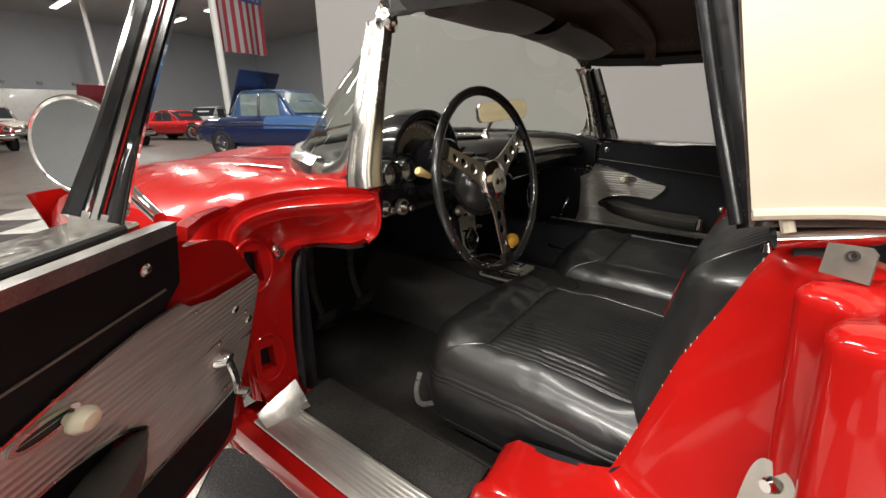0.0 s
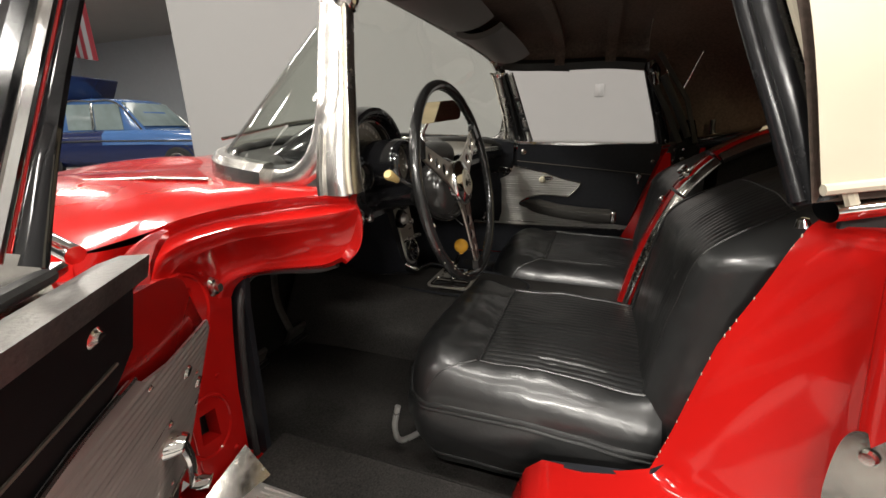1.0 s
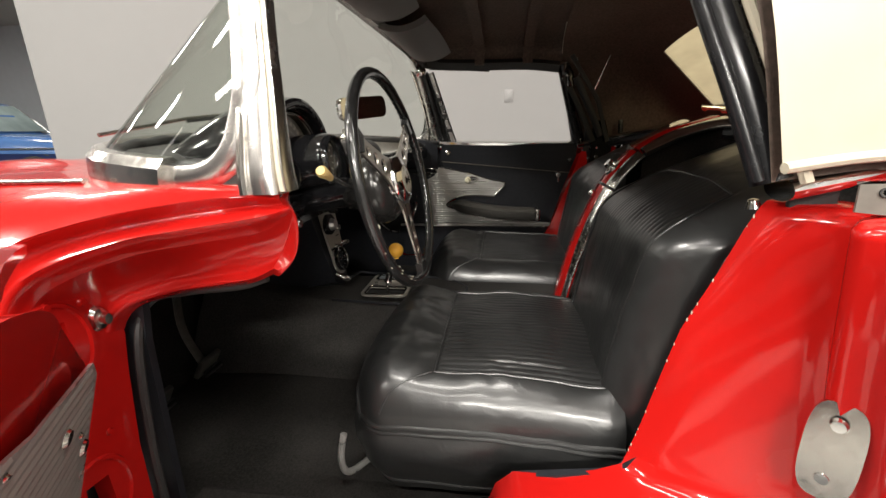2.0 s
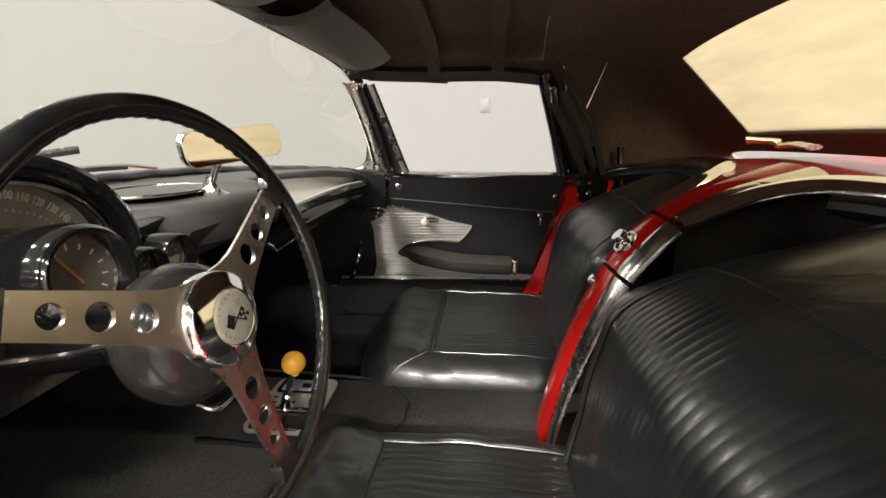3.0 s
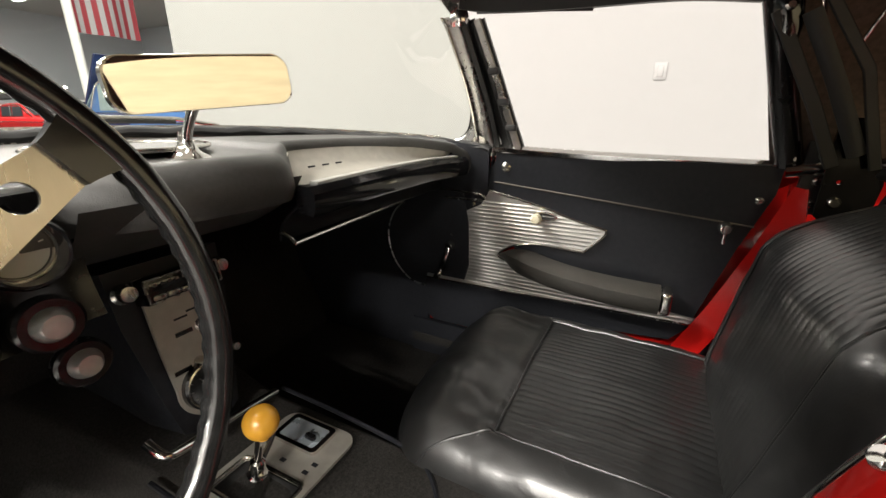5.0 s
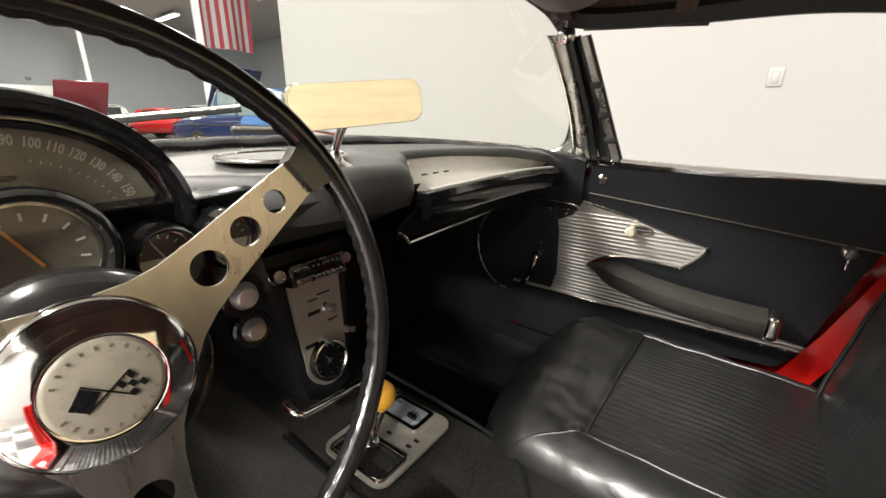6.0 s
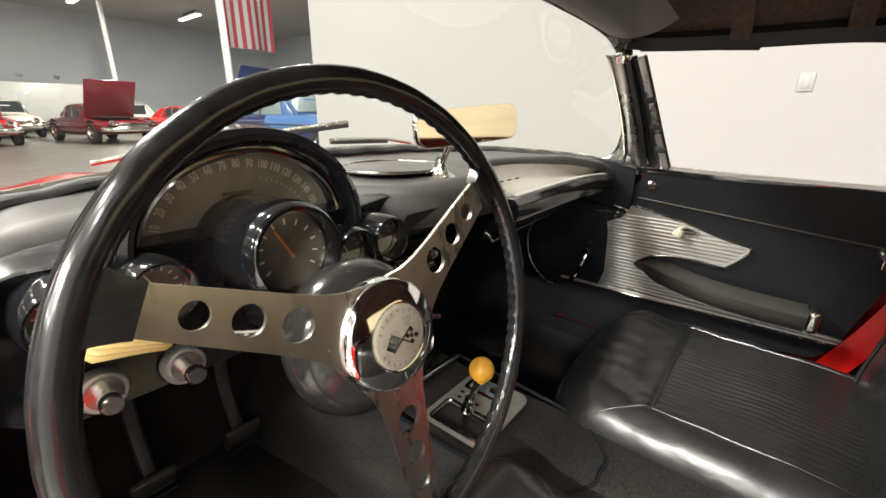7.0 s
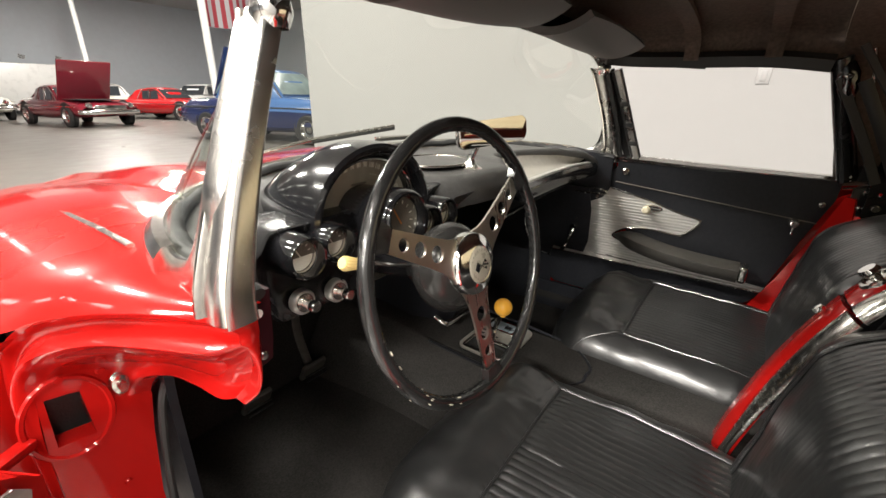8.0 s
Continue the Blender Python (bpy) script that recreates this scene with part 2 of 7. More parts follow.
def sweep(profile, pts, up=(0, 0, 1), closed=False, scale=None):
    """Carries a closed 2D profile (side, up) along pts."""
    pts = [Vector(p) for p in pts]
    k = len(pts)
    rings = []
    last = Vector(up) if not callable(up) else None
    for i, p in enumerate(pts):
        a, b = (pts[(i - 1) % k], pts[(i + 1) % k]) if closed else (pts[max(i - 1, 0)], pts[min(i + 1, k - 1)])
        t = (b - a).normalized()
        u = Vector(up(i)) if callable(up) else last
        u = u - t * u.dot(t)
        u = u.normalized() if u.length > 1e-5 else t.orthogonal().normalized()
        if not callable(up):
            last = u
        s = t.cross(u)
        f = scale[i] if scale else 1.0
        rings.append([p + f * (x * s + y * u) for x, y in profile])
    if closed:
        rings.append(rings[0])
    bm = loft(rings, True, not closed)
    if closed:
        bmesh.ops.remove_doubles(bm, verts=bm.verts[:], dist=1e-6)
    return bm


def circle(r, n=10, sx=1.0, sy=1.0):
    return [(r * sx * math.cos(2 * math.pi * i / n), r * sy * math.sin(2 * math.pi * i / n)) for i in range(n)]


def tube(pts, r, n=10, closed=False, scale=None, up=(0, 0, 1)):
    return sweep(circle(r, n), pts, up, closed, scale)


def strip(pts, w, h, up=(0, 0, 1), closed=False):
    b = min(w, h) * 0.3
    prof = [(-w / 2 + b, -h / 2), (w / 2 - b, -h / 2), (w / 2, -h / 2 + b), (w / 2, h / 2 - b), (w / 2 - b, h / 2), (-w / 2 + b, h / 2), (-w / 2, h / 2 - b), (-w / 2, -h / 2 + b)]
    return sweep(prof, pts, up, closed)


def lathe(profile, n=32, m=None):
    """Turns (radius, height) about local z."""
    bm = bmesh.new()
    rings = []
    for r, h in profile:
        if r < 1e-6:
            rings.append([bm.verts.new((0, 0, h))])
        else:
            rings.append([bm.verts.new((r * math.cos(2 * math.pi * i / n), r * math.sin(2 * math.pi * i / n), h)) for i in range(n)])
    for a, b in zip(rings, rings[1:]):
        for i in range(n):
            j = (i + 1) % n
            if len(a) == 1 and len(b) == 1:
                continue
            if len(a) == 1:
                bm.faces.new((a[0], b[i], b[j]))
            elif len(b) == 1:
                bm.faces.new((a[i], a[j], b[0]))
            else:
                bm.faces.new((a[i], a[j], b[j], b[i]))
    return moved(bm, m) if m else bm


def plate(outer, holes, thick, m=None):
    """A flat plate with holes in the local xy plane, thick along z."""
    bm = bmesh.new()
    edges = []
    for loop in [outer, *holes]:
        vs = [bm.verts.new((x, y, 0)) for x, y in loop]
        edges += [bm.edges.new((a, b)) for a, b in zip(vs, vs[1:] + vs[:1])]
    bmesh.ops.triangle_fill(bm, use_beauty=True, use_dissolve=False, edges=edges)
    got = bmesh.ops.extrude_face_region(bm, geom=bm.faces[:])
    bmesh.ops.translate(bm, vec=(0, 0, thick), verts=[v for v in got["geom"] if isinstance(v, bmesh.types.BMVert)])
    return moved(bm, m) if m else bm


def axes(origin, x, y, z):
    return Matrix(((x[0], y[0], z[0], origin[0]), (x[1], y[1], z[1], origin[1]), (x[2], y[2], z[2], origin[2]), (0, 0, 0, 1)))


def facing(origin, direction, up=(0, 0, 1)):
    """A frame whose z points along direction."""
    z = Vector(direction).normalized()
    x = Vector(up).cross(z).normalized()
    return axes(origin, x, z.cross(x), z)


def lettering(text, size, m, bold=0.0):
    """Built-in font, as mesh, centred on m in its xy plane."""
    cu = bpy.data.curves.new("lettering", "FONT")
    cu.body, cu.size, cu.align_x, cu.align_y, cu.extrude = text, size, "CENTER", "CENTER", 0.0002
    cu.resolution_u, cu.offset = 2, bold
    ob = bpy.data.objects.new("lettering", cu)
    me = bpy.data.meshes.new_from_object(ob)
    bm = bmesh.new()
    bm.from_mesh(me)
    bpy.data.objects.remove(ob)
    bpy.data.meshes.remove(me)
    bpy.data.curves.remove(cu)
    return moved(bm, m)


def lerp(a, b, t):
    return a + (b - a) * t


def ease(t):
    t = min(1, max(0, t))
    return t * t * (3 - 2 * t)


def curve_at(knots, x):
    """Smooth value through (x, value) knots."""
    if x <= knots[0][0]:
        return knots[0][1]
    for (a, va), (b, vb) in zip(knots, knots[1:]):
        if x <= b:
            return lerp(va, vb, ease((x - a) / (b - a)))
    return knots[-1][1]


def arc(cx, cy, r, a0, a1, n):
    return [(cx + r * math.cos(radians(lerp(a0, a1, i / n))), cy + r * math.sin(radians(lerp(a0, a1, i / n)))) for i in range(n + 1)]


def rrect(x0, y0, x1, y1, r, n=6):
    out = []
    for cx, cy, a in ((x1 - r, y1 - r, 0), (x0 + r, y1 - r, 90), (x0 + r, y0 + r, 180), (x1 - r, y0 + r, 270)):
        out += arc(cx, cy, r, a, a + 90, n)
    return out


# ---- the hall ----
part("floor", box(48, 44, 0.2, (-4, 12, -0.1)), FLOORM)
tagged(bpy.data.objects["floor"], "polished grey concrete showroom floor", "floor", kind="structure")
part("ceiling", box(48, 44, 0.2, (-4, 12, CEILING + 0.1)), CEILM)
tagged(bpy.data.objects["ceiling"], "grey painted showroom ceiling with strip lights", "ceiling", kind="structure")
for name, size, at, m, label in (
    ("wall_far", (48, 0.3, CEILING), (-4, 32.0, CEILING / 2), HALLW, "pale blue grey far wall of the hall"),
    ("wall_near", (48, 0.3, CEILING), (-4, -5.2, CEILING / 2), PARTW, "white painted wall behind the car, toned down to grey"),
    ("wall_outer", (0.3, 44, CEILING), (-27, 12, CEILING / 2), HALLW, "pale blue grey outer side wall of the hall"),
    ("wall_inner", (0.3, 44, CEILING), (18, 12, CEILING / 2), HALLW, "pale blue grey side wall of the hall"),
    ("wall_beside_car", (0.16, 9.6, CEILING), (2.80, -0.25, CEILING / 2), PARTW, "plain white partition wall beside the car, toned down to grey"),
):
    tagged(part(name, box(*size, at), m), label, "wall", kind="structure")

# ---- the red convertible: body ----
body = root("convertible_car", "glossy red two seat convertible car standing with its driver door open", "car")


CREST = [(0.678, 0.078, 0.905), (0.695, 0.12, 0.912), (0.73, 0.20, 0.905), (0.765, 0.27, 0.892), (0.80, 0.335, 0.868), (0.822, 0.375, 0.82), (0.828, 0.385, 0.74), (0.83, 0.385, 0.60), (0.83, 0.385, 0.42)]
FOLD = [(0.672, 0.066, 0.885), (0.69, 0.10, 0.866), (0.715, 0.17, 0.856), (0.745, 0.24, 0.846), (0.785, 0.312, 0.815), (0.808, 0.326, 0.77), (0.816, 0.326, 0.70), (0.818, 0.326, 0.58), (0.815, 0.326, 0.42)]
UNDER = [(0.667, 0.106, 0.802), (0.670, 0.135, 0.790), (0.668, 0.19, 0.780), (0.672, 0.25, 0.770), (0.690, 0.30, 0.755), (0.700, 0.322, 0.72), (0.708, 0.324, 0.66), (0.718, 0.324, 0.55), (0.722, 0.324, 0.40)]


def fender_panel(s):
    """Cowl, fender and hinge pillar of one side; s is -1 for the driver's side."""
    ys = [0.078, 0.10, 0.14, 0.18, 0.22, 0.27, 0.31, 0.335, 0.36, 0.40, 0.48, 0.60, 0.80, 1.00, 1.20, 1.45, 1.75, 2.05]
    XO = [(0.078, 0.678), (0.12, 0.695), (0.20, 0.730), (0.27, 0.765), (0.335, 0.800), (0.40, 0.868), (0.6, 0.895), (1.1, 0.915), (2.05, 0.80)]
    ZL = [(0.078, 0.905), (0.12, 0.912), (0.20, 0.905), (0.27, 0.892), (0.335, 0.868), (0.40, 0.846), (0.7, 0.848), (1.1, 0.82), (2.05, 0.62)]

    def line(knots, y):
        for (a, va), (b, vb) in zip(knots, knots[1:]):
            if y <= b:
                return lerp(va, vb, (y - a) / (b - a))
        return knots[-1][1]

    def section(y):
        xo, zl = line(XO, y), line(ZL, y)
        xi = 0.645 - 0.30 * ease((y - 0.16) / 0.40)
        zt = 0.922 + 0.006 * ease((y - 0.1) / 0.3) - 0.025 * ease((y - 0.4) / 0.6) - 0.16 * ease((y - 0.8) / 1.5)
        crest = 0.012 * ease((y - 0.35) / 0.4)
        pts = []
        for k in range(13):
            f = k / 12
            pts.append(Vector((s * lerp(xi, xo, f), y, lerp(zt, zl, f ** 4) + crest * math.sin(math.pi * f) ** 2)))
        return pts, xo, zl

    part("fender", loft([section(y)[0] for y in ys], False, False), RED, body, "glossy red front fender top", 60)
    part("fender_skin", loft([[Vector((s * (section(y)[1] + dx), y, lerp(section(y)[2], 0.22, f))) for dx, f in ((0, 0), (0.006, 0.03), (0.03, 0.3), (0.03, 0.6), (0.0, 0.9), (-0.06, 1))] for y in ys[9:]], False, False), RED, body)
    def close(u, v):
        z = lerp(0.855, 0.24, u)
        zz = max(0.42, z)
        a = Vector((s * curve_at([(0.42, 0.83), (0.74, 0.828), (0.82, 0.822), (0.868, 0.80)], zz), curve_at([(0.42, 0.385), (0.74, 0.385), (0.82, 0.375), (0.868, 0.335)], zz), z))
        f = (0.846 - z) / 0.626
        b = Vector((s * (0.868 + curve_at([(0, 0), (0.03, 0.006), (0.3, 0.03), (0.6, 0.03), (0.9, 0.0), (1, -0.06)], f)), 0.402, z if z < 0.846 else 0.846))
        p = a.lerp(b, v)
        return p + Vector((s * 0.008, -0.010, 0)) * math.sin(math.pi * v)
    part("fender_rear_edge", surf(close, 24, 8), RED, body, "", 70)
    crest = spline([(s * x, y, z) for x, y, z in CREST], 64)
    fold = spline([(s * x, y, z) for x, y, z in FOLD], 64)
    under = spline([(s * x, y, z) for x, y, z in UNDER], 64)

    def roll(u, v):
        k = round(u * (len(crest) - 1))
        p = crest[k].lerp(fold[k], v)
        out = 1.15 * math.exp(-((v - 0.70) / 0.20) ** 2) - 0.75 * math.exp(-((v - 0.26) / 0.15) ** 2)
        return p + Vector((s * 0.014, -0.012, 0.006)) * out * math.sin(math.pi * v) ** 0.4 * (1 - 0.6 * ease((u - 0.5) / 0.4)) * (0.35 + 0.65 * ease(u * 8))

    part("door_flange", surf(roll, len(crest) - 1, 12), RED, body, "rolled red flange of the door opening", 70)
    half = int(len(crest) * 0.60)
    inner = RED if s < 0 else PANEL

    def cowl(u, v):
        k = round(u * half)
        p = fold[k].lerp(under[k], v)
        dip = math.sin(math.pi * min(1, v * 1.15))
        return p + Vector((-s * 0.006, 0.010 * ease(u * 2), 0)) * dip + Vector((s * 0.012, -0.002, 0)) * math.exp(-((v - 0.86) / 0.10) ** 2)

    part("cowl_side", surf(cowl, half, 22), inner, body, "", 70)
    part("cowl_lip", loft([[p for p in under[:half]], [p + Vector((-s * 0.012, 0.006, 0.004)) for p in under[:half]], [p + Vector((-s * 0.012, 0.012, 0.03)) for p in under[:half]]], False, False), inner, body)
    rim = spline([(s * 0.667, 0.106, 0.802), (s * 0.656, 0.091, 0.822), (s * 0.650, 0.084, 0.862), (s * 0.652, 0.078, 0.918)], 18)

    def nose(u, v):
        outer = cowl(0, 1 - v / 0.76) if v < 0.76 else roll(0, (1 - v) / 0.24)
        p = rim[round(v * 18)].lerp(outer, u)
        return p + Vector((s * 0.004, -0.016, -0.004)) * math.sin(math.pi * u) * math.sin(math.pi * min(1, v + 0.12)) ** 0.6

    part("cowl_nose", surf(nose, 12, 18), inner, body, "", 70)
    part("cowl_inner", surf(lambda u, v: (s * 0.648, lerp(0.125, 0.34, u), lerp(lerp(0.815, 0.772, u), 0.920, v)), 4, 4, 0.004), RUBBER, body)
    # hinge pillar with two openings and a pressed ring round the upper one
    hole1 = [(0.768, 0.70), (0.806, 0.705), (0.803, 0.775), (0.770, 0.77)]
    hole2 = [(0.770, 0.487), (0.806, 0.492), (0.802, 0.548), (0.772, 0.545)]
    outer = [(0.722, 0.392), (0.720, 0.55), (0.709, 0.66), (0.700, 0.72), (0.705, 0.76), (0.74, 0.80), (0.785, 0.812), (0.808, 0.79), (0.816, 0.70), (0.818, 0.58), (0.815, 0.45), (0.80, 0.392)]
    holes = [[(x, z) for x, z in h] for h in (hole1, hole2)]
    m = axes((0, 0.322, 0), (s, 0, 0), (0, 0, 1), (0, 1, 0))
    pil = part("hinge_pillar", plate(outer, holes, 0.03, m), RED, body, "red painted door hinge pillar with two square openings")
    for hz in ((0.787, 0.738), (0.787, 0.518)):
        part("pillar_recess", box(0.06, 0.012, 0.1, (s * hz[0], 0.37, hz[1])), RUBBER, pil)
        ring = [Vector((s * (hz[0] + 0.043 * math.cos(a)), 0.322, hz[1] + 0.058 * math.sin(a))) for a in [2 * math.pi * i / 32 for i in range(32)]]
        part("pressed_ring", tube(ring, 0.004, 6, True, up=(0, 1, 0)), RED, pil)
    for x, z, r in ((0.745, 0.785, 0.006), (0.785, 0.795, 0.006), (0.755, 0.60, 0.005), (0.745, 0.44, 0.006)):
        part("screw", lathe([(0, 0.004), (r * 0.7, 0.004), (r, 0)], 12, facing((s * x, 0.322, z), (0, -1, 0))), RED, pil)
    b = part("jamb_button", lathe([(0, 0.016), (0.005, 0.016), (0.006, 0.006), (0.010, 0.005), (0.013, 0)], 20, facing((s * 0.730, 0.322, 0.756), (0, -1, 0)) @ Matrix.Diagonal((1, 1.4, 1, 1))), CHROMED, pil, "small chrome door jamb switch")
    # weatherstrip round the opening
    ws = spline([(s * 0.715, 0.31, 0.40), (s * 0.712, 0.31, 0.55), (s * 0.695, 0.31, 0.70), (s * 0.672, 0.30, 0.755), (s * 0.664, 0.24, 0.770), (s * 0.663, 0.16, 0.781), (s * 0.662, 0.120, 0.794)], 36)
    part("weatherstrip", tube(ws, 0.006, 8), RUBBER, body, "black rubber weatherstrip of the door opening")


for side in (-1, 1):
    fender_panel(side)

# hood and cowl top between the fenders
def hood_z(x, y):
    base = 0.928 - 0.025 * ease((y - 0.4) / 0.6) - 0.16 * ease((y - 0.8) / 1.5)
    return base + 0.024 * max(0, 1 - (x / 0.55) ** 2) * ease((y - 0.56) / 0.4) + (0.016 * math.exp(-((abs(x) - 0.36) / 0.07) ** 2)) * ease((y - 0.55) / 0.3)


hood = part("hood", surf(lambda u, v: (lerp(-0.52, 0.52, u), lerp(0.50, 2.0, v), hood_z(lerp(-0.52, 0.52, u), lerp(0.50, 2.0, v)) + 0.003 - 0.014 * max(0, 1 - v * 30) - 0.014 * max(0, 1 - min(u, 1 - u) * 40)), 44, 40), RED, body, "glossy red hood with two raised ridges")
for s in (-1, 1):
    part("hood_trim", strip([(s * 0.668, y, 0.926 - 0.025 * ease((y - 0.4) / 0.6) - 0.16 * ease((y - 0.8) / 1.5)) for y in (0.36, 0.5, 0.7, 0.9, 1.1)], 0.010, 0.006), CHROMED, body, "thin chrome line beside the hood")
part("cowl_vent", box(0.8, 0.04, 0.010, (0, 0.62, 0.930), 0.004), RUBBER, body)
# nose of the car with the headlight bulges, low in front
part("front_end", surf(lambda u, v: (0.88 * math.cos(math.pi * u) * (1 - 0.12 * v), 1.9 + 0.26 * math.sin(math.pi * u) ** 0.6 + 0.02 * v, lerp(0.72, 0.3, v)), 30, 8), RED, body)

# trunk and rear fenders
def rear_fn(u, v):
    y = lerp(-0.76, -2.16, v)
    w = curve_at([(-2.16, 0.62), (-2.05, 0.78), (-1.7, 0.87), (-1.2, 0.872)], y)
    zt = curve_at([(-2.16, 0.52), (-2.08, 0.68), (-1.8, 0.84), (-1.2, 0.955)], y)
    zb = curve_at([(-2.16, 0.42), (-2.0, 0.32), (-1.2, 0.24)], y)
    a = math.pi * u
    c, d = math.cos(a), math.sin(a)
    x = w * math.copysign(abs(c) ** 0.42, c)
    hump = 0.02 * math.exp(-((abs(x) - 0.68) / 0.12) ** 2)
    return (x, y, lerp(zb, zt + hump, d ** 0.42))


part("rear_body", surf(rear_fn, 48, 24), RED, body, "glossy red trunk and rear fenders", 60)
part("rear_panel", plate([(rear_fn(k / 24, 1)[0], rear_fn(k / 24, 1)[2]) for k in range(25)], [], 0.01, axes((0, -2.16, 0), (1, 0, 0), (0, 0, 1), (0, 1, 0))), RED, body)
for s in (-1, 1):
    for f in (-1, 1):
        part("bumper", tube(spline([(s * 0.80, f * 1.98 + 0.02, 0.47), (s * 0.68, f * 2.14 + 0.02, 0.46), (s * 0.36, f * 2.22 + 0.02, 0.45)], 14), 0.035, 10), CHROME, body, "chrome quarter bumper")
    part("tail_lamp", lathe([(0, 0.03), (0.03, 0.025), (0.045, 0.0)], 18, facing((s * 0.60, -2.12, 0.60), (0, -1, 0))), mat("tail_lens", (0.35, 0.01, 0.01), 0.2), body)
    part("headlight", lathe([(0, 0.035), (0.06, 0.028), (0.085, 0.0)], 24, facing((s * 0.66, 2.06, 0.62), (0, 1, 0))), CHROME, body)

# rear jamb of the driver's opening and of the passenger's
EDGE = [(0.325, -0.160), (0.40, -0.178), (0.455, -0.196), (0.480, -0.222), (0.482, -0.285), (0.496, -0.340), (0.512, -0.378), (0.58, -0.399), (0.722, -0.437), (0.809, -0.473), (0.862, -0.492), (0.888, -0.504)]


def jamb(s):
    """Rear face of a door opening: a hollow face, two upright ribs, then the outer skin."""
    detail = [(0.0, 0.0), (0.012, -0.004), (0.03, -0.008), (0.05, -0.014), (0.07, -0.019), (0.085, -0.022), (0.095, -0.018), (0.103, -0.004), (0.111, 0.006), (0.120, 0.008), (0.130, 0.003), (0.138, -0.010), (0.147, -0.022), (0.160, -0.028), (0.174, -0.026), (0.184, -0.014), (0.194, -0.006), (0.206, -0.005), (0.218, -0.012), (0.228, -0.035), (0.236, -0.10), (0.243, -0.25), (0.245, -0.5), (0.22, -0.85)]
    rings = []
    levels = []
    for (za, ya), (zb, yb) in zip(EDGE, EDGE[1:]):
        for k in range(3):
            levels.append((lerp(za, zb, k / 3), lerp(ya, yb, k / 3)))
    levels.append(EDGE[-1])
    for z, y in levels:
        low = ease((0.52 - z) / 0.06)
        face = -0.528 - 0.035 * (0.888 - z) / 0.4
        ring = []
        for a, d in detail:
            tum = 0.0 if a < 0.2 else 0.012 * math.sin(max(0, min(1, (z - 0.3) / 0.6)) * math.pi)
            ring.append(Vector((s * (0.612 + (0.09 if s > 0 else 0) + a + tum + 0.022 * ease((0.75 - z) / 0.3)), lerp(y, face, ease((a - 0.10 * low) / 0.10)) + d * (1 - 0.6 * low), z)))
        rings.append(ring)
    top = rings[-1]
    rings.append([p + Vector((-s * 0.006, -0.010, 0.008)) for p in top])
    rings.append([p + Vector((-s * 0.03, -0.06, 0.010)) for p in top])
    return part("door_jamb", loft(rings, False, False), RED, body, "glossy red rear door jamb and quarter panel", 60)


for s in (-1, 1):
    jb = jamb(s)
    # chipped paint along the front edge
    for k in range(16 if s < 0 else 0):
        za, zb = random.choice(((0.52, 0.60), (0.58, 0.80), (0.70, 0.88)))
        zc = random.uniform(za, zb)
        yc = [lerp(y0, y1, (zc - z0) / (z1 - z0)) for (z0, y0), (z1, y1) in zip(EDGE, EDGE[1:]) if z0 <= zc <= z1][0]
        chip = bmesh.new()
        bmesh.ops.create_icosphere(chip, subdivisions=1, radius=random.uniform(0.0008, 0.0022))
        part("paint_chip", moved(chip, Matrix.Translation((s * (0.612 + 0.022 * ease((0.75 - zc) / 0.3) + 0.001), yc, zc)) @ Matrix.Diagonal((1, 0.4, 1.8, 1))), FELT, jb)
    # striker plate
    st = part("striker_plate", plate([(0.024 * math.copysign(abs(math.cos(a)) ** 0.55, math.cos(a)), 0.056 * math.copysign(abs(math.sin(a)) ** 0.7, math.sin(a))) for a in [2 * math.pi * i / 36 for i in range(36)]], [], 0.008, facing((s * 0.742, -0.545, 0.655), (s * 0.75, 0.65, 0.1))), CHROMED, jb, "worn chrome striker plate")
    part("striker_screw", lathe([(0, 0.005), (0.006, 0.005), (0.008, 0)], 14, facing((s * 0.748, -0.540, 0.689), (s * 0.75, 0.65, 0.1))), CHROME, st)
    part("striker_screw", lathe([(0, 0.005), (0.006, 0.005), (0.008, 0)], 14, facing((s * 0.747, -0.539, 0.623), (s * 0.75, 0.65, 0.1))), CHROME, st)
    # hinge bracket of the folding top, in its well behind the jamb
    br = part("top_bracket", plate([(-0.020, -0.020), (0.014, -0.022), (0.013, 0.004), (0.008, 0.009), (-0.020, 0.007)], [circle(0.0032, 16)], 0.005, facing((s * 0.706, -0.556, 0.920), (s * 0.9, 0.35, 0.12))), STEELG, body, "weathered steel bracket of the folding top")
    part("bracket_bushing", lathe([(0.0032, 0.0), (0.0032, 0.006), (0.0045, 0.006), (0.0052, 0.0)], 18, facing((s * 0.707, -0.554, 0.920), (s * 0.9, 0.35, 0.12))), RUBBER, br)
    if s < 0:
        part("jamb_cap", lathe([(0, 0.012), (0.006, 0.010), (0.009, 0)], 12, facing((s * 0.603, -0.502, 0.886), (0, 0.2, 1))), CHROME, jb)

